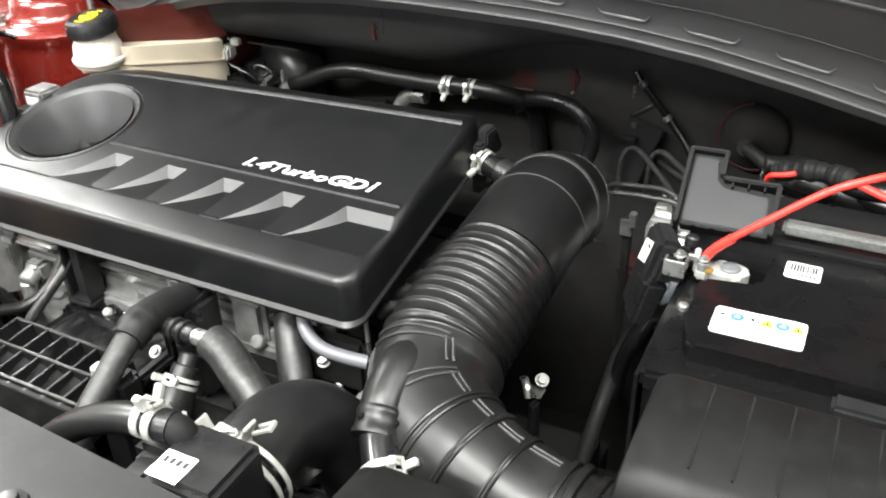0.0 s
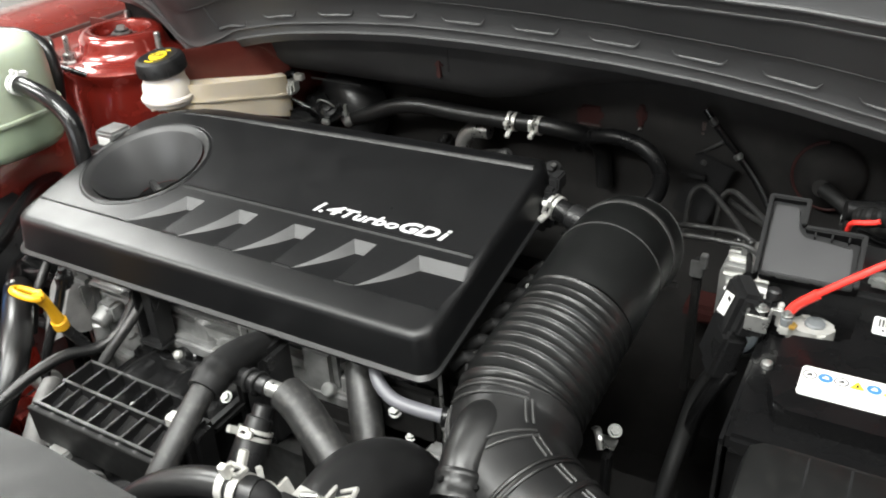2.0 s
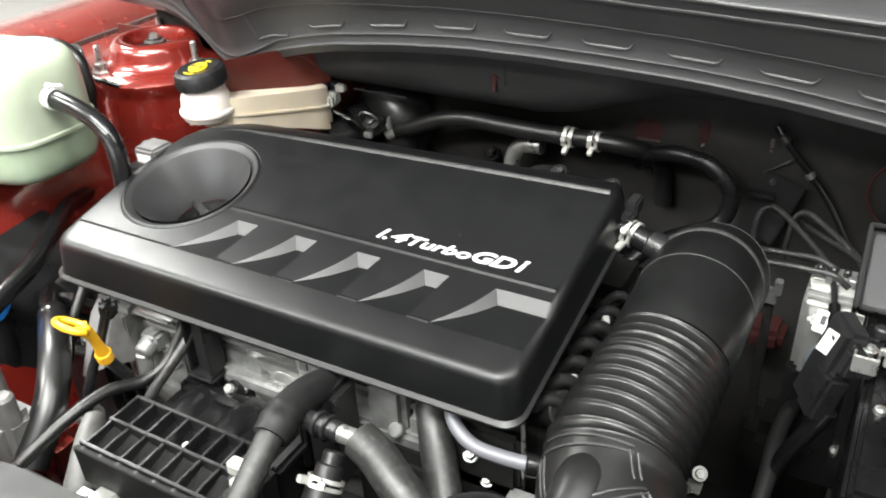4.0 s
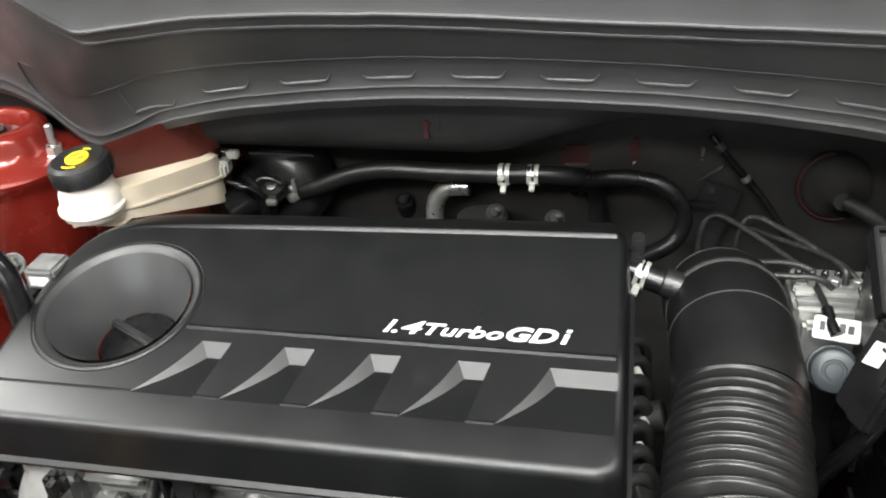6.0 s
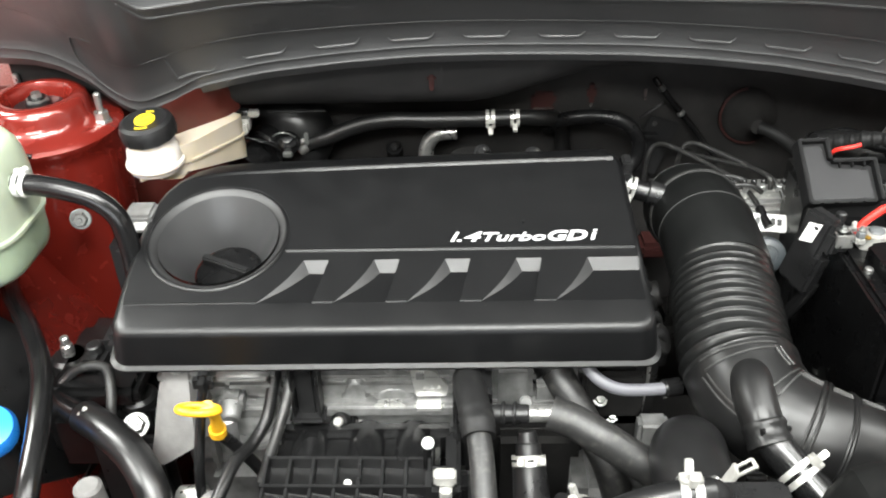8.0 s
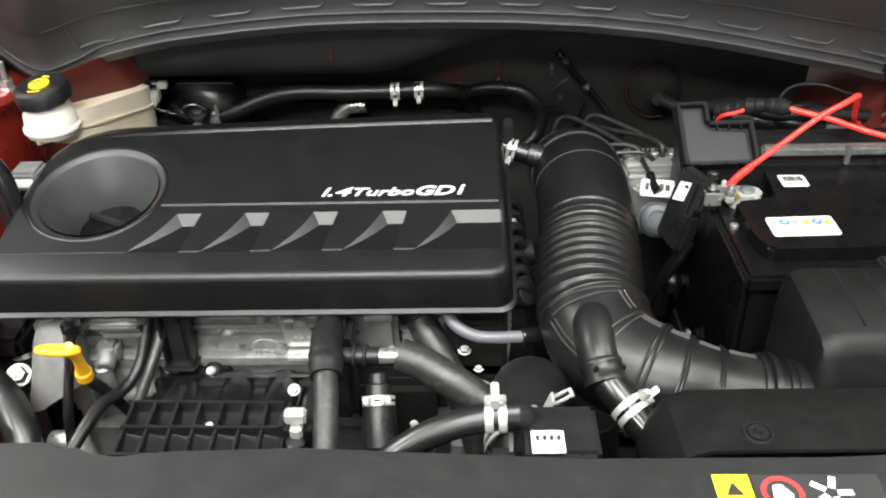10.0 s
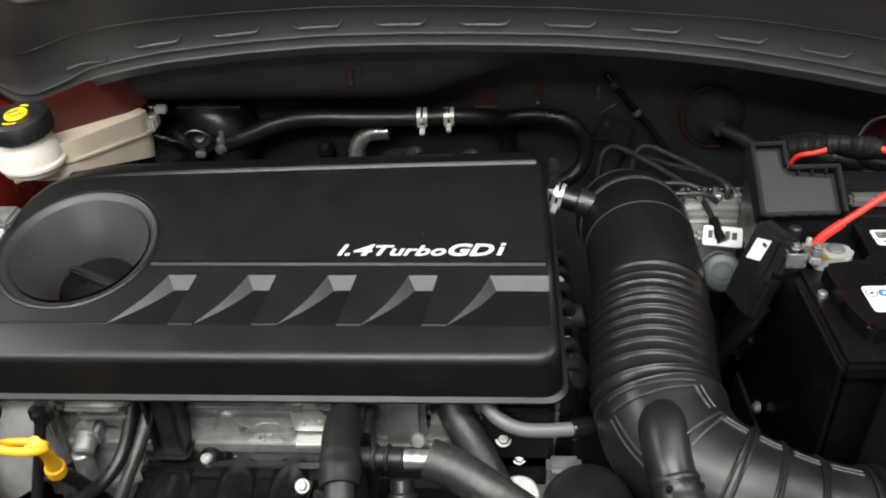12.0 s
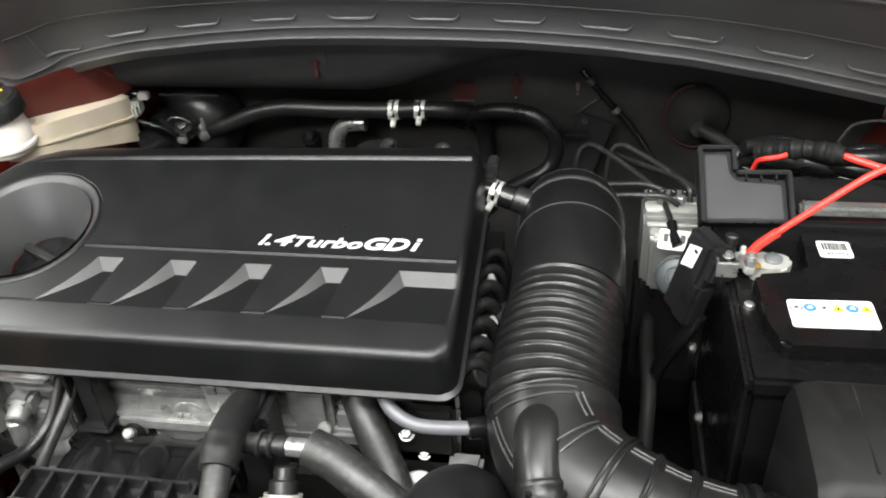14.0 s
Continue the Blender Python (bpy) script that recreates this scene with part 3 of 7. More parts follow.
for k in range(12):
    mid_x = -0.233 + 0.0869 * k
    part("pressing", pressing(mid_x - 0.0225, mid_x + 0.0215, 0.040 if k == 0 else 0.006, 0.009, 0.10 if k == 0 else 0.35, 0.010 if k == 0 else 0.0), HOOD_SKIN, hood)
part("pressing", tube([on_hood(x, s, -0.001) for x, s in ((-0.354, -0.008), (-0.368, 0.006), (-0.368, 0.030), (-0.364, 0.047), (-0.352, 0.062), (-0.336, 0.074))], 0.0011, 8, 60), HOOD_SKIN, hood, "corner pocket pressed into the lining")
XS = [-0.29 + 0.03 * i for i in range(37)]
for base, r_line, lift in ((-0.0240, 0.0020, 0.0002), (-0.0105, 0.0011, -0.0014)):
    part("ridge", tube([on_hood(x, base, lift) for x in XS], r_line, 8, 140), HOOD_SKIN, hood, "fine pressed line across the hood lining")
part("ridge", tube([on_hood(x, along(HOOD_STEP, x) + 0.001, -0.0010) for x in XS], 0.0010, 8, 140), HOOD_SKIN, hood, "fine pressed line across the hood lining")
XS = [-0.285, -0.278, -0.27, -0.262, -0.25, -0.236, -0.22] + [-0.20 + 0.03 * i for i in range(34)]
for extra, r_line, lift in ((0.0, 0.0026, 0.005), (0.0165, 0.0026, 0.009)):
    part("ridge", tube([on_hood(x, along(HOOD_RIDGE, x) + extra, lift) for x in XS], r_line, 8, 140), HOOD_SKIN, hood, "bold pressed ridge across the hood lining")

# ---- engine block, head and gearbox below ----
engine = thing("engine", (0.0, 0.10, 0.36), "transverse petrol engine with a cast aluminium head", "engine")
part("block", box((-0.20, -0.02, 0.36), (0.22, 0.22, 0.74), 0.02), ALU, engine, "rough cast aluminium engine block")
head = part("cylinder_head", merged(box((-0.215, -0.005, 0.72), (0.215, 0.235, 0.815), 0.012), box((-0.205, -0.012, 0.795), (0.205, 0.21, 0.812), 0.004)), ALU, engine, "cast aluminium cylinder head")
part("rocker_cover", merged(box((-0.205, 0.01, 0.81), (0.21, 0.215, 0.872), 0.012), box((-0.20, 0.0, 0.812), (0.20, 0.03, 0.835), 0.006)), ALU, engine, "cast aluminium rocker cover")
# the head's front: a plain upper band, and below it a face that swells into arches over the ports
def swell(x, z):
    """How far the casting stands proud at a place of its front."""
    out = 0.0
    for cx, cz, rx, rz, high in ((-0.052, 0.806, 0.014, 0.017, 0.004), (-0.0255, 0.814, 0.0125, 0.019, 0.007), (0.0130, 0.803, 0.0205, 0.022, 0.007), (0.054, 0.806, 0.020, 0.010, 0.004)):
        d = ((x - cx) / rx) ** 2 + ((z - cz) / rz) ** 2
        out = max(out, high * max(0.0, min(1.0, (1.25 - d) / 0.35)))
    return out


front_rows = []
for i in range(69):
    x = -0.090 + 0.0025 * i
    front_rows.append([(x, 0.004 + (0.010 if z > 0.842 else 0.0) + 0.10 * max(0.0, z - 0.80) - swell(x, z), z) for z in [0.770 + 0.0025 * k for k in range(42)]])
part("head_front", thick(sheet_between(front_rows), 0.003), ALU, engine, "cast front face of the head with arched swellings")
for arch in ([(-0.066, 0.806), (-0.063, 0.818), (-0.052, 0.8245), (-0.041, 0.818), (-0.038, 0.806)], [(-0.0395, 0.806), (-0.0385, 0.820), (-0.034, 0.831), (-0.0255, 0.8355), (-0.017, 0.831), (-0.0125, 0.820), (-0.0115, 0.806)], [(-0.009, 0.806), (-0.006, 0.816), (0.002, 0.8240), (0.013, 0.8270), (0.024, 0.8240), (0.032, 0.816), (0.035, 0.806)]):
    part("arch_ridge", tube([(x, 0.0045 + 0.10 * (z - 0.80), z) for x, z in arch], 0.0022, 8, 40), ALU_FINE, engine, "thin cast ridge arching over a port")
part("head_ledge", box((-0.090, -0.002, 0.838), (0.070, 0.016, 0.8425), 0.0016), ALU, engine, "narrow ledge along the casting")
part("head_boss", merged(cyl((0.012, 0.010, 0.838), (0.012, 0.004, 0.866), 0.0085, 0.0075), cyl((0.030, 0.010, 0.842), (0.030, 0.006, 0.862), 0.006, 0.0055), box((0.034, -0.004, 0.836), (0.048, 0.010, 0.850), 0.003)), ALU, engine, "cast bosses on the head")
part("timing_cover", merged(box((-0.216, 0.012, 0.45), (-0.096, 0.20, 0.862), 0.010), box((-0.160, -0.022, 0.849), (-0.100, 0.02, 0.864), 0.0065, None, 3), box((-0.150, -0.016, 0.836), (-0.100, 0.014, 0.850), 0.005), box((-0.215, -0.018, 0.842), (-0.160, 0.014, 0.860), 0.006)), ALU, engine, "pale cast aluminium timing cover")
sprocket = aimed((-0.132, 0.012, 0.792), (0.0, -0.92, 0.38))
part("chain_case", lathe([(0, 0.0), (0.044, 0.0), (0.0445, 0.012), (0.0420, 0.018), (0.0385, 0.018), (0.0370, 0.013), (0.030, 0.012), (0.028, 0.015), (0.017, 0.016), (0.015, 0.020), (0.0, 0.020)], sprocket, 48), ALU, engine, "round cast chain case with a raised rim")
part("oil_boss", cyl((-0.192, 0.010, 0.862), (-0.192, -0.014, 0.846), 0.0125, 0.0105, 0.003), ALU, engine, "rounded cast boss")
part("oil_boss", merged(box((-0.158, -0.020, 0.806), (-0.135, 0.004, 0.829), 0.004), cyl((-0.147, 0.0, 0.822), (-0.146, -0.030, 0.812), 0.0105, 0.0095, 0.002), cyl((-0.150, -0.024, 0.810), (-0.150, -0.026, 0.772), 0.0085, 0.0078, 0.002)), ALU, engine, "square cast boss with a round nose")
part("mount_web", thick(sheet_between([[(-0.207, -0.006, 0.856), (-0.210, -0.022, 0.838), (-0.217, -0.034, 0.800), (-0.226, -0.042, 0.765)], [(-0.199, -0.010, 0.857), (-0.199, -0.028, 0.838), (-0.202, -0.042, 0.806), (-0.206, -0.052, 0.778)], [(-0.188, -0.008, 0.856), (-0.184, -0.026, 0.838), (-0.181, -0.040, 0.816), (-0.178, -0.050, 0.800)], [(-0.184, 0.010, 0.854), (-0.178, -0.004, 0.836), (-0.174, -0.012, 0.812), (-0.170, -0.016, 0.790)]]), -0.006), ALU_DULL, engine, "pale cast web beside the dipstick")
part("casting_web", box((-0.176, -0.022, 0.73), (-0.171, 0.012, 0.846), 0.0018), ALU, engine, "thin cast web")
part("casting_web", box((-0.104, -0.016, 0.745), (-0.099, 0.012, 0.845), 0.0018), ALU, engine, "thin cast web")
hex_bolt("casting_bolt", (-0.192, -0.018, 0.869), (0, -0.55, 0.83), 0.0045, engine)
gear = part("gearbox", merged(box((0.21, -0.05, 0.36), (0.47, 0.22, 0.64), 0.04), cyl((0.34, 0.0, 0.62), (0.34, 0.02, 0.70), 0.05), box((0.23, 0.0, 0.62), (0.30, 0.15, 0.74), 0.02)), DUSTY, engine, "dark oily gearbox casing")
part("front_cover", merged(box((0.105, -0.012, 0.62), (0.262, -0.002, 0.800), 0.005), box((0.200, -0.012, 0.78), (0.262, -0.002, 0.850), 0.005), box((0.11, -0.034, 0.66), (0.20, -0.012, 0.79), 0.010)), DUSTY, engine, "dark bracket over the front of the head")
part("outlet_casting", merged(box((0.112, -0.010, 0.795), (0.152, 0.01, 0.858), 0.006), cyl((0.145, -0.008, 0.812), (0.145, -0.016, 0.818), 0.007), box((0.150, -0.006, 0.80), (0.20, 0.01, 0.835), 0.006)), ALU, engine, "grey cast outlet beside the coolant housing")
part("head_outlet", merged(box((0.215, 0.02, 0.74), (0.262, 0.19, 0.85), 0.012), cyl((0.24, 0.05, 0.83), (0.285, 0.03, 0.86), 0.016), cyl((0.24, 0.12, 0.83), (0.30, 0.12, 0.85), 0.014)), DUSTY, engine, "dark coolant outlet")

# ---- engine cover ----
SLOPE = 0.2


def on_cover(x, y, w=0.0):
    """A place over the sloping cover: w metres off its top plane."""
    return Vector((x, y - 0.196 * w, 0.9365 + SLOPE * (y - 0.059) + 0.98 * w))


cover = thing("engine_cover", (0.0, 0.1, 0.87), "moulded black plastic engine cover with raised lettering", "engine cover")
FRONT, TAB, FOOT, DEEP, STEP = 0.008, 0.063, 0.0525, 0.0080, 0.07
funnel_x, funnel_y, funnel_r = -0.1645, 0.098, 0.0640


def cover_shapes():
    """The flat top, the skirt round it, and each recess as its floor and its grained wall with tab."""
    bm, skirt, recesses = bmesh.new(), bmesh.new(), []
    lip, floors = [], []
    # rear and sides, from the right end of the front round to the left end
    lip += [(0.2555, FRONT, 0), (0.2555, FOOT, -DEEP), (0.2555, TAB, 0), (0.2555, 0.10, 0), (0.2555, 0.15, 0), (0.2555, 0.205, 0), (0.2545, 0.213, 0), (0.248, 0.216, 0)]
    lip += [(0.15, 0.2125, 0), (0.03, 0.208, 0), (-0.08, 0.2035, 0), (-0.161, 0.1995, 0), (-0.19, 0.196, 0), (-0.208, 0.190, 0), (-0.221, 0.181, 0), (-0.231, 0.165, 0), (-0.2365, 0.147, 0), (-0.240, 0.11, 0), (-0.241, 0.06, 0), (-0.240, 0.02, 0), (-0.238, FRONT, 0)]
    front = [(-0.19, FRONT, 0), (-0.15, FRONT, 0)]
    plateau = [v for v in lip if v[2] == 0 and v[1] > TAB - 1e-6 or v[0] < 0]
    plateau += front
    for k in range(5):
        tl, tr = -0.073 + STEP * k, -0.048 + STEP * k
        bl, br = (-0.112 if k == 0 else -0.039 + STEP * (k - 1)), -0.059 + STEP * k
        if k == 4:
            tl, tr, br = 0.207, 0.2555, 0.2555
        bend = [(bl + (tl - bl) * f + 0.004 * math.sin(math.pi * f), FRONT + (TAB - FRONT) * f, 0) for f in (0, 0.2, 0.4, 0.6, 0.8, 1.0)]
        plateau += bend
        front += [(bl, FRONT, 0)]
        if k < 4:
            plateau += [(tr, TAB, 0), (br, FRONT, 0)]
            front += [(br, FRONT, 0)]
        feet = [(bl + (tl + 0.0055 - bl) * f + 0.0042 * math.sin(math.pi * f), FRONT + (FOOT - FRONT) * f, -DEEP * f) for f in (0, 0.2, 0.4, 0.6, 0.8, 1.0)]
        floors.append((bend, feet, (tr, TAB, 0), (tr - 0.001 * (k < 4), FOOT, -DEEP), (br, FRONT, 0)))
    made = {}

    def v(p, into):
        key = (id(into), *[round(c, 5) for c in p])
        if key not in made:
            made[key] = into.verts.new(on_cover(*p))
        return made[key]

    # the top, with a round opening
    plateau = list(dict.fromkeys(tuple(round(c, 5) for c in p) for p in plateau))
    ring = [v(p, bm) for p in plateau]
    edges = [bm.edges.new((a, b)) for a, b in zip(ring, ring[1:] + ring[:1])]
    hole = [v((funnel_x + (funnel_r + 0.009) * math.cos(a), funnel_y + 1.03 * (funnel_r + 0.009) * math.sin(a), 0), bm) for a in [2 * math.pi * i / 48 for i in range(48)]]
    edges += [bm.edges.new((a, b)) for a, b in zip(hole, hole[1:] + hole[:1])]
    bmesh.ops.triangle_fill(bm, use_beauty=True, use_dissolve=False, edges=edges)
    # ramped notches
    for bend, feet, tr, fr, br in floors:
        wall, base = bmesh.new(), bmesh.new()
        recesses.append((wall, base))
        for i in range(len(bend) - 1):
            c = list(dict.fromkeys([v(p, wall) for p in (bend[i], bend[i + 1], feet[i + 1], feet[i])]))
            if len(c) > 2:
                wall.faces.new(c)
        wall.faces.new([v(p, wall) for p in (bend[-1], tr, fr, feet[-1])])
        base.faces.new([v(p, base) for p in [br, fr] + feet[::-1]])
        if tr[0] < 0.25:
            base.faces.new([v(p, base) for p in (br, fr, tr)])
    # the rolled edge and the skirt, with rounded front corners
    TURNS, corners = 7, {}
    loop = []
    for p in lip + [p for p in front if p[0] < 0.25]:
        p = tuple(round(c, 5) for c in p)
        if p in loop:
            continue
        loop.append(p)
        if p[1] == FRONT and (p[0] > 0.25 or p[0] < -0.23):
            side = 1 if p[0] > 0 else -1
            loop.pop()
            for k in range(TURNS):
                q = (p[0] - side * 0.0001 * k, p[1] - 0.00003 * k, 0)
                if side > 0:
                    q = (p[0] - 0.0001 * (TURNS - 1 - k), p[1] - 0.00003 * (TURNS - 1 - k), 0)
                corners[len(loop)] = (side, 90 * (k if side < 0 else TURNS - 1 - k) / (TURNS - 1))
                loop.append(q)
    n = len(loop)
    SIDE = [(0, 0), (0.0025, -0.0006), (0.005, -0.0025), (0.0068, -0.0055), (0.0078, -0.0095), (0.0115, -0.0385), (0.0150, -0.0392), (0.0150, -0.0415), (0.006, -0.0415)]
    FORE = [(0, 0), (0.0255, -0.0003), (0.0300, -0.0011), (0.0328, -0.0034), (0.0345, -0.0080), (0.0425, -0.0375), (0.0462, -0.0402), (0.0466, -0.0420), (0.035, -0.0420)]
    REAR = [(0, 0), (0.003, -0.0010), (0.018, -0.0075), (0.029, -0.0135), (0.033, -0.020), (0.036, -0.0385), (0.039, -0.0392), (0.039, -0.0415), (0.03, -0.0415)]
    rings = []
    norms = []
    for i in range(n):
        a, b = loop[i - 1], loop[(i + 1) % n]
        d = Vector((b[1] - a[1], -(b[0] - a[0]), 0)).normalized()
        norms.append(d)
    mean = Vector((0.0, 0.1))
    for j in range(len(SIDE)):
        row = []
        for i, (x, y, w) in enumerate(loop):
            d = norms[i]
            if d.dot(Vector((x, y - 0.1, 0))) < 0:
                d = -d
            f, b = max(0.0, -d.y) ** 2, max(0.0, d.y) ** 2
            s = 1 - f - b
            fall = s * SIDE[j][1] + f * FORE[j][1] + b * REAR[j][1]
            if j == 0:
                row.append(v((x, y, w), skirt))
                continue
            if i in corners:
                side, turn = corners[i]
                round_r, c, q = 0.017, math.cos(radians(turn)), math.sin(radians(turn))
                mx = x + side * (SIDE[j][0] - round_r)
                my = FRONT - FORE[j][0] + round_r
                row.append(skirt.verts.new(on_cover(mx + side * round_r * c, my - round_r * q, SIDE[j][1] * c * c + FORE[j][1] * q * q)))
                continue
            dx = d.x * SIDE[j][0] if f < 0.9 else 0.0
            dy = -FORE[j][0] * f + REAR[j][0] * b
            if abs(d.x) > 0.3 and f > 0.05:
                dx, dy = math.copysign(SIDE[j][0], d.x) * 0.9, -FORE[j][0] * 0.8
            drop = w * max(0.0, 1 - j / 4)
            row.append(skirt.verts.new(on_cover(x + dx, y + dy, fall + drop)))
        rings.append(row)
    for p, q in zip(rings, rings[1:]):
        for i in range(n):
            k = (i + 1) % n
            try:
                skirt.faces.new((p[i], p[k], q[k], q[i]))
            except ValueError:
                pass
    return bm, skirt, recesses


top_face, skirt_face, recess_pairs = cover_shapes()
part("top", top_face, COVER, cover)
part("skirt", skirt_face, COVER, cover)
for wall_face, floor_face in recess_pairs:
    recess = part("recess", floor_face, COVER, cover)
    part("recess_wall", wall_face, COVER_GRAINED, recess, "grained bright-edged wall of the recess")


def cover_lathe(profile, seg=56):
    bm = lathe(profile, Matrix(), seg, False)
    for q in bm.verts:
        q.co = on_cover(funnel_x + q.co.x, funnel_y + 1.03 * q.co.y, q.co.z)
    return bm


part("filler_rim", cover_lathe([(funnel_r + 0.0098, -0.001), (funnel_r + 0.0090, 0.0006), (funnel_r + 0.0082, 0.0003), (funnel_r + 0.0074, 0.0006), (funnel_r + 0.0066, 0.0014), (funnel_r + 0.0052, 0.0015), (funnel_r + 0.0044, 0.0010)]), COVER, cover, "stepped round rim of the filler opening")
part("filler_chamfer", cover_lathe([(funnel_r + 0.0044, 0.0010), (funnel_r + 0.0030, 0.0002), (funnel_r - 0.0012, -0.0030), (funnel_r - 0.0030, -0.0050)]), RIM_LIT, cover, "chamfer inside the rim with painted highlight")
part("filler_funnel", cover_lathe([(funnel_r - 0.003, -0.0015), (funnel_r - 0.008, -0.009), (funnel_r - 0.017, -0.025), (funnel_r - 0.024, -0.039), (funnel_r - 0.029, -0.052)]), FUNNEL_LIT, cover, "smooth funnel down to the oil filler")


def fine_line(x0, x1, y, high, wide):
    """A low ridge along the cover, steep to the front."""
    rows = [[on_cover(x, y + a, h) for a, h in ((-wide, -0.0004), (-wide * 0.15, high), (wide * 0.25, high * 0.95), (wide * 1.6, -0.0004))] for x in (x0, x0 + 0.004, x1 - 0.004, x1)]
    return sheet_between(rows)


part("crease", fine_line(-0.092, 0.2550, 0.0765, 0.0018, 0.0025), COVER, cover, "fine moulded line across the cover")
part("front_crease", fine_line(-0.238, -0.112, FRONT + 0.0008, 0.0010, 0.0015), COVER, cover)
for k in range(4):
    part("front_crease", fine_line(-0.059 + STEP * k, -0.039 + STEP * k, FRONT + 0.0009, 0.0012, 0.0017), COVER, cover)
REAR_EDGE = [(0.2525, 0.2135), (0.15, 0.2105), (0.03, 0.206), (-0.08, 0.2015), (-0.161, 0.1975), (-0.19, 0.194), (-0.206, 0.188)]
bead_rows = [[on_cover(x, y + a, h * max(0.05, min(1.0, (x + 0.206) / 0.10))) for a, h in ((-0.0042, -0.0003), (-0.0014, 0.0024), (0.0, 0.0026), (0.0016, 0.0012), (0.002, -0.002))] for x, y in REAR_EDGE]
part("rear_bead", sheet_between(bead_rows), COVER, cover, "raised bead along the rear edge")
for text, size, x, width, y in (("1", 0.0190, 0.0722, 0.0095, 0.0865), (".4", 0.0190, 0.0785, 0.0265, 0.0865), ("Turbo", 0.0172, 0.1055, 0.0630, 0.0865), ("GD", 0.0200, 0.1705, 0.0405, 0.0865)):
    m = Matrix.Translation(on_cover(x, y, 0.0002)) @ pose(0, 0, 0, math.degrees(math.atan(SLOPE)), 0, 0)
    part("lettering", lettering(text, size, 0.0005, m, 0.32, 1.0, 0.0006 if text == "GD" else 0.0003, width), LETTER, cover, "raised silver lettering", smooth=False)
flat = Matrix.Translation(on_cover(0.2128, 0.0865, 0.0002)) @ pose(0, 0, 0, math.degrees(math.atan(SLOPE)), 0, 0)
small_i = merged(*[prism([(0.32 * a, a), (0.0040 + 0.32 * a, a), (0.0040 + 0.32 * b, b), (0.32 * b, b)], 0.0, 0.0005, flat) for a, b in ((0.0, 0.0102), (0.0120, 0.0150))])
part("lettering", small_i, LETTER, cover, "raised silver lettering", smooth=False)
part("locating_pip", lathe([(0, 0), (0.0016, 0), (0.001, 0.0016), (0, 0.0018)], Matrix.Translation(on_cover(0.147, 0.113)), 10), COVER, cover)

cap = thing("oil_filler_cap", (-0.163, 0.10, 0.87), "black plastic oil filler cap with a grip bar", "filler cap")
capm = Matrix.Translation(on_cover(funnel_x + 0.001, funnel_y, -0.057)) @ pose(0, 0, 0, 11, 0, -28)
part("cap_disc", lathe([(0, 0), (0.0355, 0), (0.0355, 0.005), (0.033, 0.009), (0.0, 0.010)], capm, 32), BATTERY_CASE, cap)
grip = box((-0.031, -0.0042, 0.008), (0.031, 0.0042, 0.019), 0.002)
grip.transform(capm)
part("grip_bar", grip, RUBBER, cap)

# ---- air intake duct ----
duct = thing("intake_duct", (0.35, 0.06, 0.80), "ribbed black rubber air intake duct with a side branch", "air duct")
AXIS = [(0.3495, 0.246, 0.8815), (0.3500, 0.212, 0.8985), (0.3508, 0.165, 0.9055), (0.3508, 0.108, 0.9005), (0.3502, 0.085, 0.896)]
BELLOWS_LINE = [(0.3503, 0.087, 0.8964), (0.3468, 0.050, 0.887), (0.3440, 0.018, 0.879), (0.3420, -0.012, 0.871), (0.3436, -0.030, 0.8655)]


def sleeve_shape(f):
    """A rounded rim, a shallow neck, and a plain barrel."""
    if f < 0.10:
        return 0.88 + 1.4 * f
    if f < 0.30:
        return 1.02
    return 1.005


part("sleeve", tube(AXIS, 0.0508, 44, 110, sleeve_shape), SLEEVE, duct, "smooth rubber sleeve of the duct")
ring_path, _ = smooth_path(AXIS, 100)
for k, r, w in ((10, 0.0512, 0.0016), (31, 0.0516, 0.0034), (57, 0.0507, 0.0009)):
    p, q = ring_path[k - 1], ring_path[k + 1]
    part("sleeve_band", lathe([(r - 0.004, -w - 0.001), (r, -w), (r + 0.0011, -0.5 * w), (r + 0.0011, 0.5 * w), (r, w), (r - 0.004, w + 0.001)], aimed(p, q - p), 56, False), LIT_EDGE, duct, "raised band round the sleeve with painted highlight")
# the part of the bellows' length at which each crest stands, and its height
CRESTS = [(0.008, 0.7), (0.097, 0.35), (0.174, 0.6), (0.259, 1.25), (0.322, 0.8), (0.407, 1.0), (0.497, 1.0), (0.582, 1.0), (0.678, 1.0), (0.776, 1.0), (0.874, 0.9), (0.935, 0.5)]


def corrugation(f):
    """Narrow raised crests with wide shallow valleys."""
    rise = sum(h * math.exp(-(((f - c) / 0.0125) ** 2)) for c, h in CRESTS)
    foot = max(h * math.exp(-(((f - c) / 0.034) ** 2)) for c, h in CRESTS)
    return 0.984 + 0.042 * f + 0.042 * rise + 0.006 * foot


part("bellows", tube(BELLOWS_LINE, 0.0505, 48, 300, corrugation, False), BELLOWS, duct, "corrugated rubber bellows of the duct")
ELBOW = [(0.3445, -0.006, 0.872), (0.347, -0.042, 0.862), (0.363, -0.074, 0.855), (0.398, -0.098, 0.850), (0.445, -0.112, 0.841), (0.505, -0.120, 0.832)]
elbow_line, _ = smooth_path(ELBOW, 100)


def elbow_radius(f):
    return 0.0520 * (1.06 - 0.20 * min(1, f * 1.5))


part("elbow", tube([elbow_line[k] for k in range(9, 101, 7)], 1.0, 40, 64, lambda f: elbow_radius(0.09 + 0.91 * f)), ELBOW_RUBBER, duct, "smooth rubber elbow of the duct")


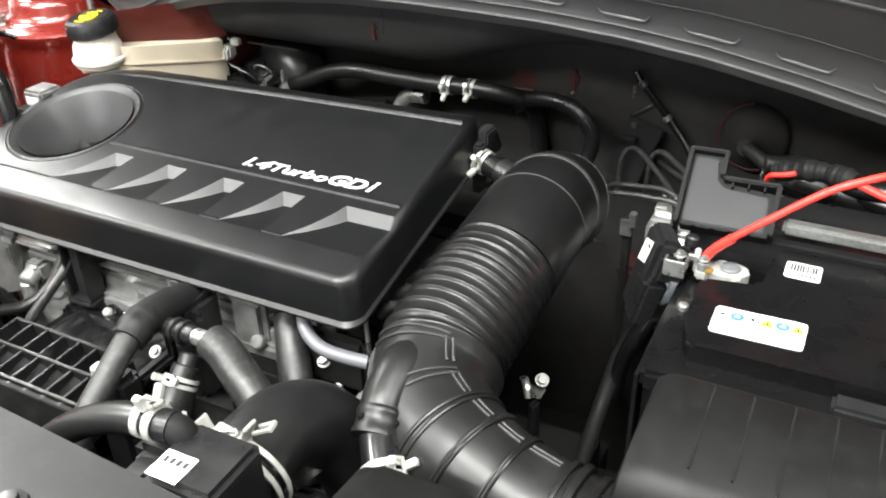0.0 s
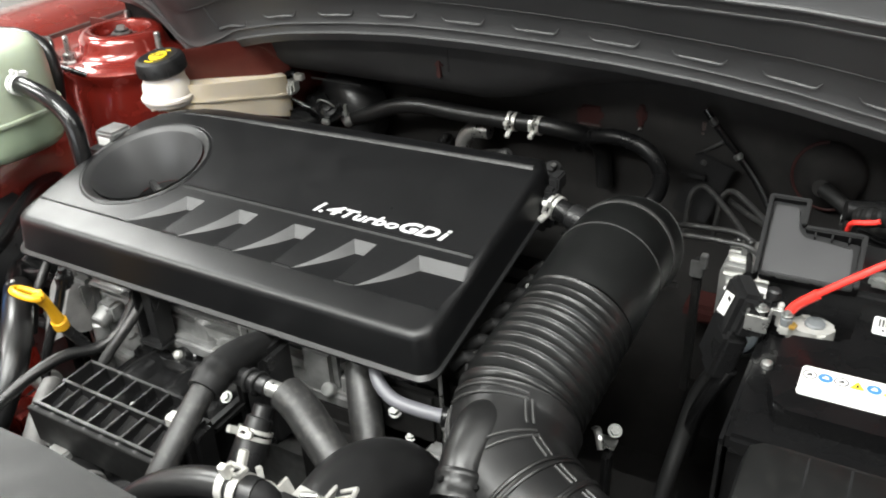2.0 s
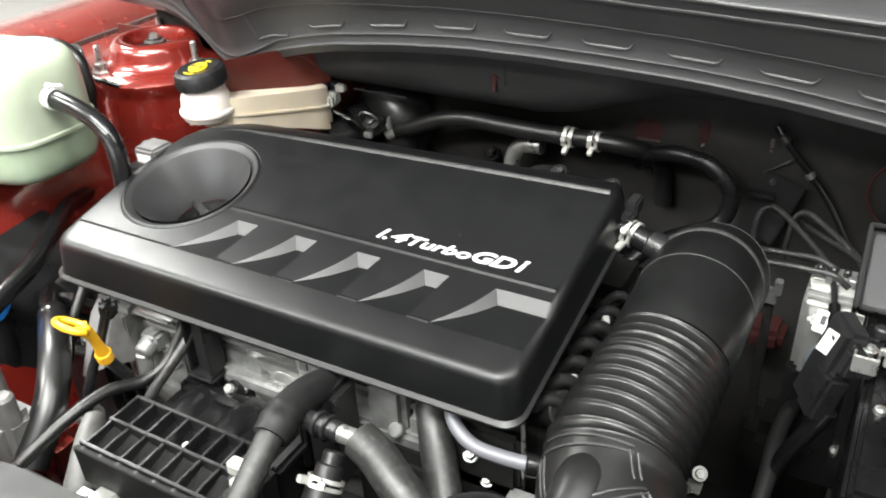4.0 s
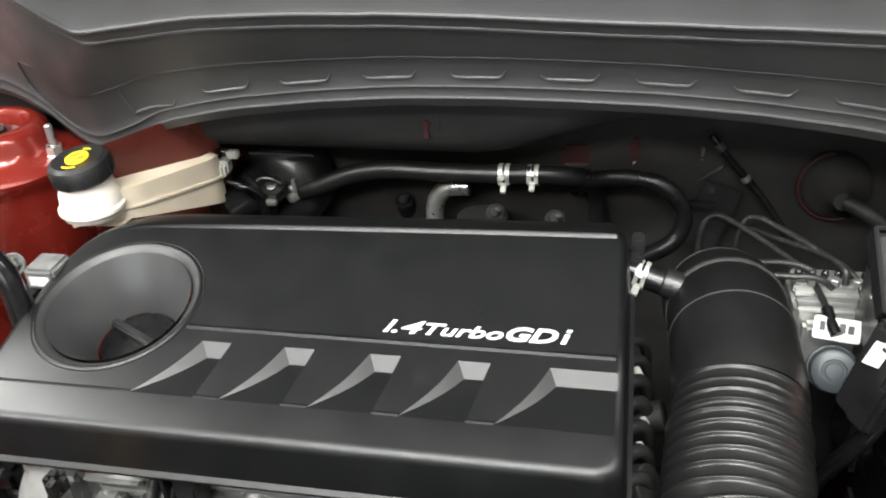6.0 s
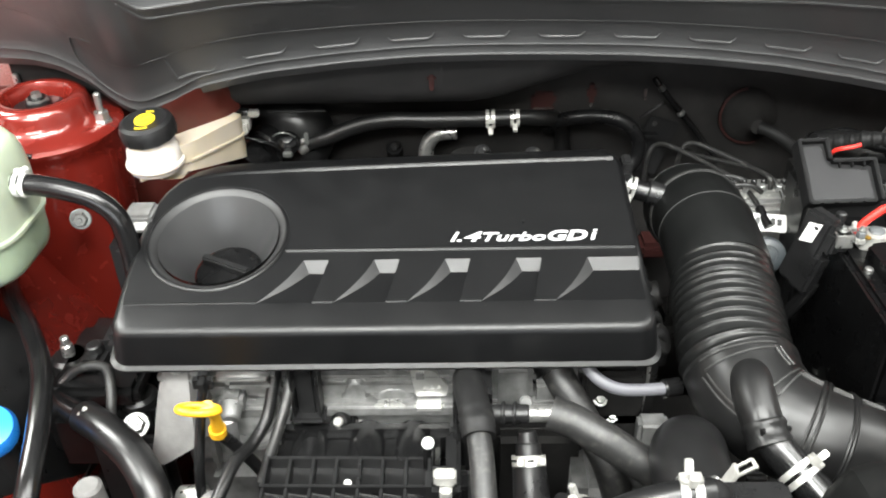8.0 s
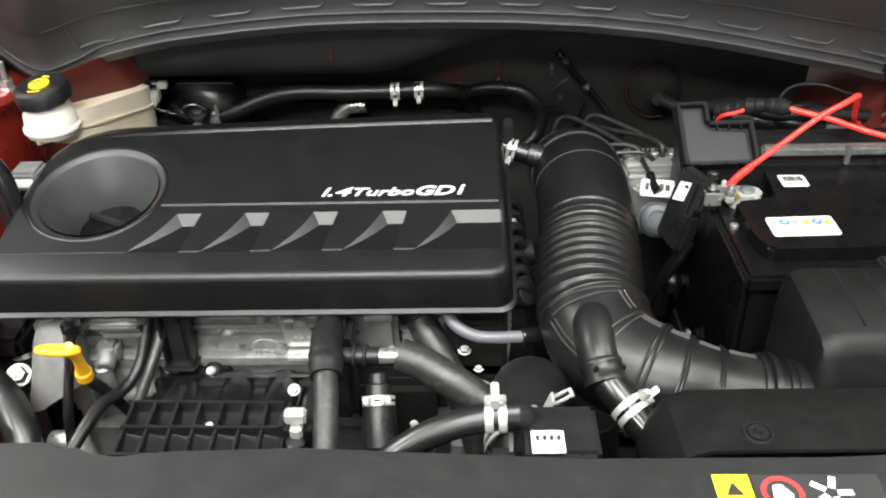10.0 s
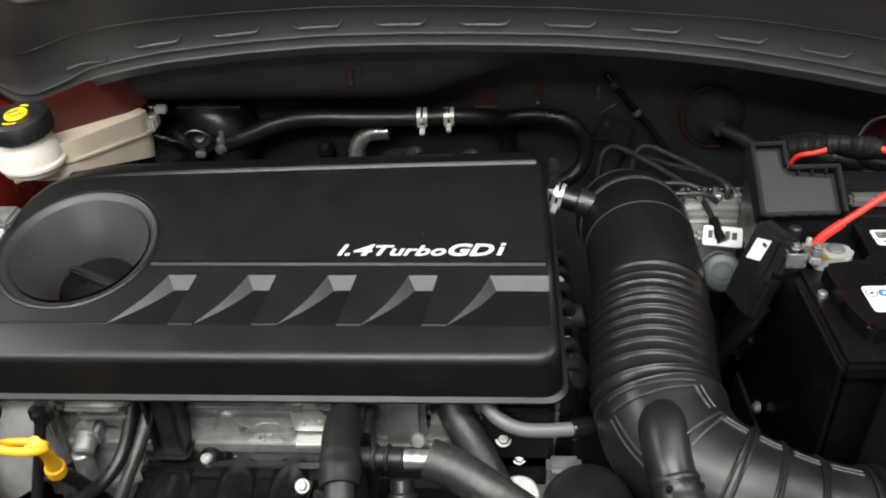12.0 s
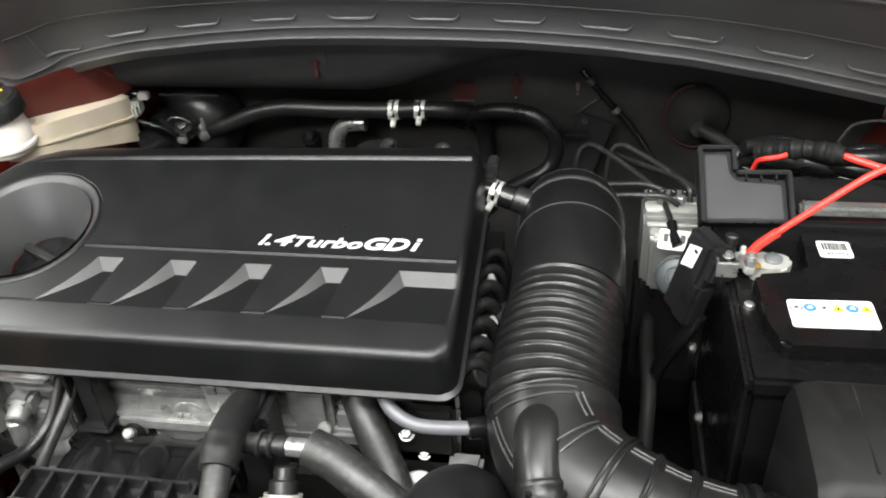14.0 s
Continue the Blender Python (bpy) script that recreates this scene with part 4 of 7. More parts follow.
def on_elbow(f, turn, lift=0.0):
    """A place on the elbow: f along it, turn degrees round it."""
    k = max(0, min(100, int(f * 100)))
    p, way = elbow_line[k], (elbow_line[min(k + 2, 100)] - elbow_line[max(0, k - 2)]).normalized()
    out = Vector((0, 0, 1)).cross(way).normalized()
    return p + (elbow_radius(f) + lift) * (out * math.cos(radians(turn)) + way.cross(out).normalized() * math.sin(radians(turn)))


def elbow_ring(f, lift=0.0, wide=0.0022):
    k = int(f * 100)
    p, way = elbow_line[k], elbow_line[min(k + 2, 100)] - elbow_line[max(0, k - 2)]
    r = elbow_radius(f) + lift
    return lathe([(r - 0.003, -wide), (r + 0.0012, -wide * 0.7), (r + 0.0018, 0), (r + 0.0012, wide * 0.7), (r - 0.003, wide)], aimed(p, way), 40, False)


for f in (0.462, 0.57, 0.70):
    part("rib", merged(elbow_ring(f - 0.008, 0.0002, 0.0020), elbow_ring(f + 0.008, 0.0002, 0.0020)), ELBOW_RUBBER, duct, "doubled rib round the elbow")
part("end_collar", merged(elbow_ring(0.86, 0.001, 0.0025), elbow_ring(0.90, 0.003, 0.004), elbow_ring(0.965, 0.001, 0.004)), ELBOW_RUBBER, duct, "stiff collar where the duct meets the air cleaner")


def hoop(f, a0, a1, r=0.0011):
    """A raised line round part of the elbow."""
    return tube([on_elbow(f, a0 + (a1 - a0) * i / 12, 0.0006) for i in range(13)], r, 8, 30)


def seam(turn, f0, f1, r=0.0011):
    """A raised line that runs lengthwise along the elbow."""
    return tube([on_elbow(f0 + (f1 - f0) * i / 8, turn, 0.0006) for i in range(9)], r, 8, 24)


for f0, f1 in ((0.13, 0.26), (0.325, 0.44), (0.485, 0.55), (0.59, 0.68), (0.72, 0.83)):
    for turn in (69, 75):
        part("seam", seam(turn, f0, f1), LIT_EDGE, duct)
for turn in (150, 156):
    part("seam", seam(turn, 0.15, 0.30), LIT_EDGE, duct)
for f in (0.115, 0.140):
    part("seam", hoop(f, 72, 150), LIT_EDGE, duct, "raised line across the elbow")
for f in (0.305, 0.330):
    part("seam", hoop(f, 69, 116), LIT_EDGE, duct, "raised line across the elbow")
NIP = [(0.340, -0.050, 0.886), (0.337, -0.072, 0.892), (0.337, -0.096, 0.885), (0.341, -0.117, 0.873)]
part("branch", tube(NIP, 0.0172, 28, 30, lambda f: 1.24 - 0.24 * f), ELBOW_RUBBER, duct, "side branch of the duct")
nip_end = aimed(NIP[3], Vector(NIP[3]) - Vector(NIP[2]))
collar = lathe([(0.014, -0.012), (0.0188, -0.012), (0.0198, -0.0095), (0.0194, -0.007), (0.0186, -0.005), (0.0184, 0.003), (0.0194, 0.005), (0.0191, 0.009), (0.014, 0.010)], nip_end, 32)
for a in (0.6, 2.2, 3.8):
    c = nip_end @ Vector((0.0178 * math.cos(a), 0.0178 * math.sin(a), -0.001))
    collar = merged(collar, box(c - Vector((0.0022, 0.0022, 0.004)), c + Vector((0.0022, 0.0022, 0.004)), 0.001))
part("branch_collar", collar, ELBOW_RUBBER, duct, "notched collar of the side branch")
breather = thing("breather_hose", (0.37, -0.16, 0.84), "shiny black hose clamped to the branch of the intake duct", "hose", "hoses")
BREATH = [(0.340, -0.112, 0.876), (0.350, -0.130, 0.867), (0.366, -0.152, 0.856), (0.392, -0.190, 0.842), (0.420, -0.235, 0.825), (0.43, -0.26, 0.81)]
part("hose", tube(BREATH, 0.0155, 22, 40), GLOSS_RUBBER, breather)
spring_clamp((0.3615, -0.1455, 0.8590), (0.018, -0.024, -0.012), 0.0158, 0.014, -30)
nut_bracket = thing("duct_bracket", (0.385, 0.09, 0.755), "bare steel bracket and nut below the intake duct", "bracket")
part("plate", merged(tube([(0.366, 0.108, 0.759), (0.370, 0.102, 0.763), (0.375, 0.095, 0.760), (0.379, 0.090, 0.752)], 0.0042, 10, 16, None, True, 0.5), box((0.372, 0.092, 0.752), (0.390, 0.108, 0.755), 0.001)), STEEL, nut_bracket)
hex_bolt("nut", (0.386, 0.106, 0.765), (0.3, -0.6, 0.7), 0.005, nut_bracket)
part("stay", box((0.380, 0.085, 0.62), (0.388, 0.100, 0.748), 0.003), PLASTIC, nut_bracket, "black steel stay")

# ventilation pipe from the cover's side to the duct
pcv = thing("ventilation_pipe", (0.28, 0.215, 0.92), "short black pipe joining the rocker cover to the intake duct", "hose", "hoses")
part("stub", cyl((0.236, 0.222, 0.935), (0.268, 0.216, 0.931), 0.0085), STEEL, pcv, "bare metal stub")
part("hose", tube([(0.262, 0.217, 0.932), (0.29, 0.209, 0.926), (0.318, 0.202, 0.922)], 0.0115, 18), GLOSS_RUBBER, pcv)
part("coupling", cyl((0.295, 0.208, 0.926), (0.312, 0.203, 0.923), 0.0135), PLASTIC, pcv)
spring_clamp((0.276, 0.213, 0.929), (0.06, -0.015, -0.012), 0.0118, 0.010, 80)
bend = thing("coolant_elbow", (0.31, 0.36, 0.80), "black rubber elbow hose behind the intake duct", "hose", "hoses")
part("hose", tube([(0.205, 0.468, 0.880), (0.222, 0.452, 0.899), (0.244, 0.438, 0.911), (0.270, 0.429, 0.916), (0.297, 0.422, 0.914), (0.316, 0.418, 0.902), (0.3265, 0.415, 0.882), (0.324, 0.412, 0.860), (0.312, 0.406, 0.846), (0.290, 0.395, 0.838), (0.262, 0.375, 0.830), (0.235, 0.345, 0.81)], 0.0096, 18, 60), BATTERY_CASE, bend)

deep = thing("gearbox_hose", (0.45, 0.08, 0.70), "dark rubber hose dropping towards the gearbox", "hose", "hoses")
part("hose", tube([(0.430, 0.06, 0.62), (0.434, 0.11, 0.69), (0.437, 0.155, 0.732), (0.436, 0.21, 0.745), (0.440, 0.263, 0.738), (0.446, 0.31, 0.70), (0.45, 0.34, 0.64)], 0.0080, 14, 40), TRAY_BLACK, deep)
linkage = thing("gear_linkage", (0.41, 0.05, 0.66), "dark steel gear linkage with a bright pin", "linkage")
part("arm", merged(box((0.395, 0.02, 0.655), (0.425, 0.09, 0.668), 0.004), cyl((0.41, 0.08, 0.66), (0.41, 0.08, 0.69), 0.010)), DULL_RUBBER, linkage)
part("pin", cyl((0.41, 0.08, 0.688), (0.41, 0.08, 0.697), 0.004), STEEL, linkage, "bright steel pin")

# ---- pipes and hoses behind the cover ----
heater = thing("heater_hose", (0.05, 0.44, 0.86), "black heater hose running across behind the engine cover", "hose", "hoses")
part("hose", tube([(-0.137, 0.443, 0.870), (-0.10, 0.441, 0.884), (-0.055, 0.438, 0.903), (-0.012, 0.436, 0.912), (0.05, 0.436, 0.911), (0.126, 0.437, 0.911), (0.159, 0.436, 0.913), (0.195, 0.442, 0.909), (0.220, 0.462, 0.896), (0.230, 0.480, 0.872), (0.234, 0.49, 0.82)], 0.0108, 18, 60), ELBOW_RUBBER, heater)
part("hose_end", merged(cyl((-0.141, 0.440, 0.869), (-0.128, 0.442, 0.876), 0.0118), cyl((-0.133, 0.432, 0.880), (-0.131, 0.428, 0.888), 0.0035)), ALU_FINE, heater, "bright metal hose end")
for x in (0.126, 0.159):
    spring_clamp((x, 0.4365, 0.9115), (1, -0.02, 0.03), 0.0112, 0.0125, 100 if x < 0.15 else 85)
elbow = thing("metal_elbow", (0.05, 0.46, 0.84), "pale bare metal elbow pipe behind the cover", "pipe")
part("pipe", tube([(0.036, 0.464, 0.80), (0.0355, 0.464, 0.842), (0.041, 0.463, 0.865), (0.056, 0.462, 0.878), (0.080, 0.461, 0.8805)], 0.0108, 18, 30), STEEL, elbow)
for x, y, z in ((-0.012, 0.50, 0.838), (0.115, 0.43, 0.865), (0.185, 0.425, 0.863)):
    vc = thing("sensor_plug", (x, y, z), "small round black sensor plug behind the engine", "sensor", "sensor plugs")
    part("plug_body", merged(cyl((x, y + 0.02, z - 0.03), (x, y, z), 0.012), cyl((x, y, z), (x, y - 0.005, z + 0.004), 0.007)), COWL, vc)
    part("plug_pin", cyl((x + 0.004, y - 0.006, z + 0.006), (x + 0.006, y - 0.009, z + 0.009), 0.004), DULL_RUBBER, vc)
turbo = thing("rear_engine_bracket", (0.05, 0.33, 0.74), "dark cast bracket behind the engine", "bracket")
part("casting", merged(box((-0.17, 0.26, 0.60), (0.27, 0.36, 0.82), 0.02), box((-0.10, 0.34, 0.62), (0.22, 0.44, 0.82), 0.03), cyl((0.10, 0.42, 0.70), (0.10, 0.43, 0.86), 0.03)), DUSTY, turbo)
part("tower", box((0.02, 0.42, 0.60), (0.075, 0.48, 0.815), 0.01), DUSTY, turbo)

# ---- brake fluid reservoir ----
brake = thing("brake_fluid_reservoir", (-0.24, 0.30, 0.90), "milky white brake fluid reservoir with a black screw cap", "fluid reservoir")
lobe = Matrix.Translation((-0.266, 0.239, 0.004))
part("front_chamber", lathe([(0, 0.943), (0.024, 0.943), (0.0295, 0.946), (0.0315, 0.951), (0.033, 0.9525), (0.033, 0.956), (0.0305, 0.958), (0.029, 0.972), (0.026, 0.978), (0.025, 0.990), (0, 0.990)], lobe, 36), MILKY, brake)
def tank(grow, low, high, rear_low, rear_high, bevel):
    """The long chamber, whose top and bottom fall towards the rear."""
    bm = prism(soft_outline([(-0.294 - grow, 0.225), (-0.266, 0.214 - grow), (-0.230 + grow, 0.258), (-0.200 + grow, 0.380), (-0.204 + grow, 0.410 + grow), (-0.238, 0.414 + grow), (-0.268 - grow, 0.30)], 0.016), 0.0, 1.0, None, 0.0)
    for q in bm.verts:
        f = max(0.0, min(1.0, (q.co.y - 0.24) / 0.16))
        q.co.z = (low if q.co.z < 0.5 else high) * (1 - f) + (rear_low if q.co.z < 0.5 else rear_high) * f
    return rounded(bm, [e for e in bm.edges if abs((e.verts[0].co - e.verts[1].co).normalized().z) < 0.6], bevel, 2)


part("body", tank(0, 0.9415, 0.974, 0.880, 0.941, 0.009), MILKY_WARM, brake)
part("weld_line", tank(0.0022, 0.951, 0.954, 0.913, 0.916, 0.001), MILKY_WARM, brake, "moulded seam round the reservoir")
part("level_plug", merged(box((-0.222, 0.392, 0.912), (-0.196, 0.414, 0.930), 0.003), box((-0.208, 0.398, 0.916), (-0.194, 0.414, 0.933), 0.002)), CLAMP, brake, "grey level sensor plug")
bcap = part("cap", lathe([(0, 0.985), (0.028, 0.985), (0.0312, 0.988), (0.0312, 1.000), (0.0292, 1.005), (0.0245, 1.0075), (0.021, 1.0065), (0.0, 1.0062)], lobe @ Matrix.Translation((0, 0, 0.99)) @ pose(0, 0, 0, 7, -4, 0) @ Matrix.Translation((0, 0, -0.99)), 40), PLASTIC, brake, "black ribbed screw cap")
capframe = lobe @ Matrix.Translation((0, 0, 0.99)) @ pose(0, 0, 0, 7, -4, 0) @ Matrix.Translation((0, 0, -0.99))
part("warning_disc", lathe([(0, 1.0060), (0.0118, 1.0060), (0.0116, 1.0082), (0, 1.0083)], capframe, 12), YELLOW_INK, bcap, "yellow printed warning disc")
sign = merged(lathe([(0.0058, 1.0083), (0.0066, 1.0083), (0.0066, 1.0088), (0.0058, 1.0088), (0.0058, 1.0083)], capframe, 24, False), lathe([(0.0032, 1.0083), (0.0038, 1.0083), (0.0038, 1.0088), (0.0032, 1.0088), (0.0032, 1.0083)], capframe, 20, False))
for sx in (-1, 1):
    arc = [capframe @ Vector((sx * 0.0088 * math.cos(a), 0.0088 * math.sin(a), 1.0085)) for a in (-0.6, -0.3, 0, 0.3, 0.6)]
    sign = merged(sign, tube(arc, 0.0004, 6, 10))
part("brake_sign", sign, INK, bcap, "black ringed warning sign")
for ang, w in ((78, 0.006), (92, 0.004), (255, 0.006), (285, 0.005), (268, 0.004)):
    p = box((-w / 2, 0.0165, 1.0063), (w / 2, 0.0185, 1.0073), 0.0003)
    p.transform(capframe @ pose(0, 0, 0, 0, 0, ang - 90))
    part("caution_mark", p, YELLOW_INK, bcap, "small yellow print")
for i in range(12):
    p = box((0.0304, -0.0018, 0.9870), (0.0318, 0.0018, 0.998), 0.0005)
    p.transform(capframe @ pose(0, 0, 0, 0, 0, i * 30))
    part("grip_rib", p, PLASTIC, bcap)
master = thing("master_cylinder", (-0.18, 0.46, 0.85), "black brake master cylinder and servo behind the fluid reservoir", "brake cylinder")
part("cylinder", merged(cyl((-0.215, 0.40, 0.862), (-0.17, 0.47, 0.872), 0.026), cyl((-0.19, 0.43, 0.868), (-0.176, 0.452, 0.872), 0.034, 0.034, 0.004)), GLOSS_RUBBER, master)
part("servo", lathe([(0, 0), (0.034, 0), (0.050, 0.009), (0.058, 0.022), (0.061, 0.034), (0.058, 0.056), (0.0, 0.056)], aimed((-0.164, 0.444, 0.872), (0.25, 1, -0.02)), 40), PLASTIC, master, "domed black brake servo")
part("motor_cover", lathe([(0, 0), (0.016, 0), (0.017, 0.006), (0.014, 0.010), (0.013, 0.016), (0.008, 0.019), (0.0075, 0.022), (0, 0.023)], aimed((-0.151, 0.424, 0.883), (0.1, -0.6, 0.75)), 28), GLOSS_RUBBER, master, "black round sensor cover")
part("cover_clip", tube([(-0.168, 0.414, 0.901), (-0.159, 0.408, 0.908), (-0.147, 0.408, 0.908), (-0.138, 0.414, 0.899)], 0.0010, 8, 24), BOLT, master, "bent wire clip")
for k, (x, z) in enumerate(((-0.196, 0.902), (-0.184, 0.899), (-0.174, 0.895))):
    part("wire", tube([(x - 0.012, 0.402, z + 0.004), (x, 0.405, z), (x + 0.012, 0.410, z - 0.012), (x + 0.018, 0.42, z - 0.03)], 0.0026, 10, 24), GLOSS_RUBBER, master, "black wire")
part("plug", merged(box((-0.156, 0.402, 0.874), (-0.143, 0.408, 0.882), 0.0015), box((-0.127, 0.418, 0.884), (-0.122, 0.424, 0.902), 0.001)), BOLT, master, "dull metal union")
part("connector", merged(box((-0.221, 0.402, 0.934), (-0.202, 0.418, 0.945), 0.002), cyl((-0.208, 0.410, 0.940), (-0.194, 0.412, 0.938), 0.0052)), GLOSS_RUBBER, master, "black plug on the reservoir lead")
part("connector_clip", box((-0.195, 0.402, 0.934), (-0.181, 0.412, 0.943), 0.0015), CLAMP, master, "pale plastic clip")
part("rod", tube([(-0.170, 0.412, 0.938), (-0.150, 0.414, 0.937), (-0.120, 0.416, 0.936), (-0.095, 0.420, 0.934)], 0.0015, 8, 24), TRAY_BLACK, master, "thin rod beside the servo")
part("pipe_bracket", tube([(-0.285, 0.385, 0.930), (-0.283, 0.390, 0.942), (-0.272, 0.404, 0.9445), (-0.248, 0.410, 0.942), (-0.222, 0.416, 0.938)], 0.0024, 8, 30), CLAMP, master, "pale bent metal strip")

# ---- coolant bottle ----
bottle = thing("coolant_bottle", (-0.43, 0.11, 0.89), "milky green coolant bottle with black vent hose", "coolant bottle")
def loft(outline, levels):
    """A closed body whose outline grows and shrinks about its middle at each level (height, scale)."""
    cx, cy = sum(p[0] for p in outline) / len(outline), sum(p[1] for p in outline) / len(outline)
    bm = bmesh.new()
    rings = [[bm.verts.new((cx + (x - cx) * k, cy + (y - cy) * k, z)) for x, y in outline] for z, k in levels]
    n = len(outline)
    for p, q in zip(rings, rings[1:]):
        for i in range(n):
            bm.faces.new((p[i], p[(i + 1) % n], q[(i + 1) % n], q[i]))
    bm.faces.new(rings[0])
    bm.faces.new(rings[-1])
    return bm


b_out = soft_outline([(-0.353, 0.042), (-0.349, 0.140), (-0.392, 0.176), (-0.52, 0.165), (-0.545, 0.05), (-0.45, 0.018)], 0.034, 6)
part("lower_half", loft(b_out, [(0.917, 0.80), (0.919, 0.88), (0.924, 0.945), (0.931, 0.975), (0.942, 0.985), (0.966, 0.99)]), BOTTLE_LOW, bottle)
part("upper_half", loft(b_out, [(0.969, 0.99), (1.010, 0.985), (1.026, 0.97), (1.038, 0.935), (1.046, 0.87), (1.050, 0.76), (1.051, 0.5)]), BOTTLE, bottle)
part("weld_flange", loft(b_out, [(0.9655, 1.0), (0.966, 1.035), (0.9695, 1.035), (0.970, 1.0)]), BOTTLE, bottle, "raised seam round the bottle")
part("nozzle", cyl((-0.362, 0.092, 1.012), (-0.338, 0.090, 1.011), 0.010), BOTTLE, bottle)
part("filler_neck", merged(cyl((-0.475, 0.10, 1.048), (-0.475, 0.10, 1.066), 0.022), cyl((-0.475, 0.10, 1.062), (-0.475, 0.10, 1.074), 0.026)), PLASTIC, bottle, "black pressure cap")
vent = thing("vent_hose", (-0.28, 0.08, 0.95), "black rubber vent hose curving from the coolant bottle", "hose", "hoses")
part("hose", tube([(-0.352, 0.092, 1.0125), (-0.325, 0.0905, 1.0105), (-0.298, 0.089, 1.005), (-0.274, 0.088, 0.995), (-0.257, 0.086, 0.977), (-0.2515, 0.083, 0.950), (-0.250, 0.080, 0.92), (-0.252, 0.076, 0.87)], 0.0105, 18, 50), GLOSS_RUBBER, vent)
spring_clamp((-0.344, 0.0915, 1.0118), (1, -0.05, -0.08), 0.0112, 0.011, -20, PAPER, "white spring clamp on the vent hose", 0.005)
top_hose = thing("bottle_hose", (-0.47, 0.19, 1.0), "black hose behind the coolant bottle", "hose", "hoses")
part("hose", tube([(-0.58, 0.17, 1.01), (-0.52, 0.195, 1.022), (-0.47, 0.205, 1.022), (-0.44, 0.208, 1.008), (-0.43, 0.205, 0.98), (-0.43, 0.20, 0.94)], 0.009, 16, 40), RUBBER, top_hose)
harness = thing("tower_wiring", (-0.47, 0.23, 0.97), "black wiring clipped round the foot of the red strut tower", "wiring")
part("lead", tube([(-0.56, 0.26, 0.985), (-0.525, 0.262, 0.990), (-0.495, 0.250, 0.988), (-0.470, 0.236, 0.981), (-0.448, 0.229, 0.976), (-0.425, 0.228, 0.974), (-0.405, 0.234, 0.968)], 0.0034, 10, 50), GLOSS_RUBBER, harness)
part("lead", tube([(-0.56, 0.268, 0.990), (-0.52, 0.270, 0.996), (-0.492, 0.256, 0.996), (-0.476, 0.242, 0.986), (-0.468, 0.228, 0.972), (-0.466, 0.220, 0.955)], 0.0028, 10, 40), GLOSS_RUBBER, harness)
part("clip", merged(box((-0.478, 0.228, 0.976), (-0.458, 0.242, 0.988), 0.003), cyl((-0.468, 0.235, 0.985), (-0.468, 0.235, 0.996), 0.0045)), PLASTIC, harness, "black wiring clip")
hex_bolt("apron_bolt", (-0.360, 0.214, 0.896), (0.25, -1, 0.35), 0.009, loose_label="zinc bolt in the red inner fender")
mount = thing("engine_mount", (-0.27, 0.12, 0.85), "cast aluminium engine mount arm beside the cover", "engine mount")
part("arm", box((-0.268, 0.118, 0.935), (-0.238, 0.150, 0.957), 0.003), ALU, mount)
part("arm_foot", box((-0.285, 0.10, 0.79), (-0.248, 0.16, 0.936), 0.010), PLASTIC, mount, "black foot of the mount arm")
part("rubber_block", merged(box((-0.36, 0.0, 0.70), (-0.24, 0.17, 0.80), 0.02), box((-0.345, 0.01, 0.79), (-0.252, 0.12, 0.815), 0.006)), GLOSS_RUBBER, mount, "black mount block")
part("side_bracket", merged(box((-0.362, 0.028, 0.74), (-0.287, 0.094, 0.800), 0.012), box((-0.322, 0.040, 0.79), (-0.296, 0.085, 0.826), 0.006), box((-0.30, 0.060, 0.80), (-0.262, 0.130, 0.842), 0.008), cyl((-0.308, 0.062, 0.822), (-0.308, 0.062, 0.834), 0.009, 0.008)), PLASTIC, mount, "black cast bracket of the mount")
part("label_band", box((-0.262, 0.1168, 0.941), (-0.243, 0.1182, 0.950), 0.0002), PAPER, mount, "white sticker")
hex_bolt("mount_bolt", (-0.2515, -0.0085, 0.785), (0.2, -0.6, 0.8), 0.0098, loose_label="large zinc hexagon bolt on the engine mount")
for x, y, z in ((-0.262, 0.034, 0.79), (-0.341, 0.069, 0.815)):
    stud = thing("mount_stud", (x, y, z - 0.06), "bare steel stud on a black base", "stud", "mount studs")
    part("base", lathe([(0, -0.06), (0.020, -0.06), (0.020, -0.004), (0.016, 0), (0, 0)], Matrix.Translation((x, y, z)), 24), PLASTIC, stud)
    part("pin", merged(cyl((x, y, z - 0.002), (x, y, z + 0.014), 0.0068), cyl((x, y, z + 0.014), (x, y, z + 0.024), 0.0048)), STEEL, stud, "bright steel pin")

# ---- hoses, washer filler and fittings at the left front ----
arch = thing("radiator_hose", (-0.32, 0.0, 0.78), "thick shiny black hose looping beside the engine mount", "hose", "hoses")
part("hose", tube([(-0.455, 0.19, 0.83), (-0.415, 0.125, 0.85), (-0.372, 0.065, 0.856), (-0.336, 0.004, 0.850), (-0.314, -0.060, 0.845), (-0.302, -0.125, 0.83), (-0.30, -0.19, 0.79)], 0.0108, 20, 60), GLOSS_RUBBER, arch)
wide_hose = thing("radiator_hose", (-0.24, -0.08, 0.78), "wide shiny black radiator hose", "hose", "hoses")
part("hose", tube([(-0.43, 0.10, 0.775), (-0.38, 0.06, 0.785), (-0.335, 0.012, 0.80), (-0.285, -0.025, 0.805)], 0.0130, 20, 40), GLOSS_RUBBER, wide_hose)
part("joint_clip", merged(box((-0.297, -0.028, 0.815), (-0.287, -0.020, 0.820), 0.001), cyl((-0.292, -0.024, 0.817), (-0.289, -0.022, 0.824), 0.0025)), CLAMP, wide_hose, "small bright clip at the joint")
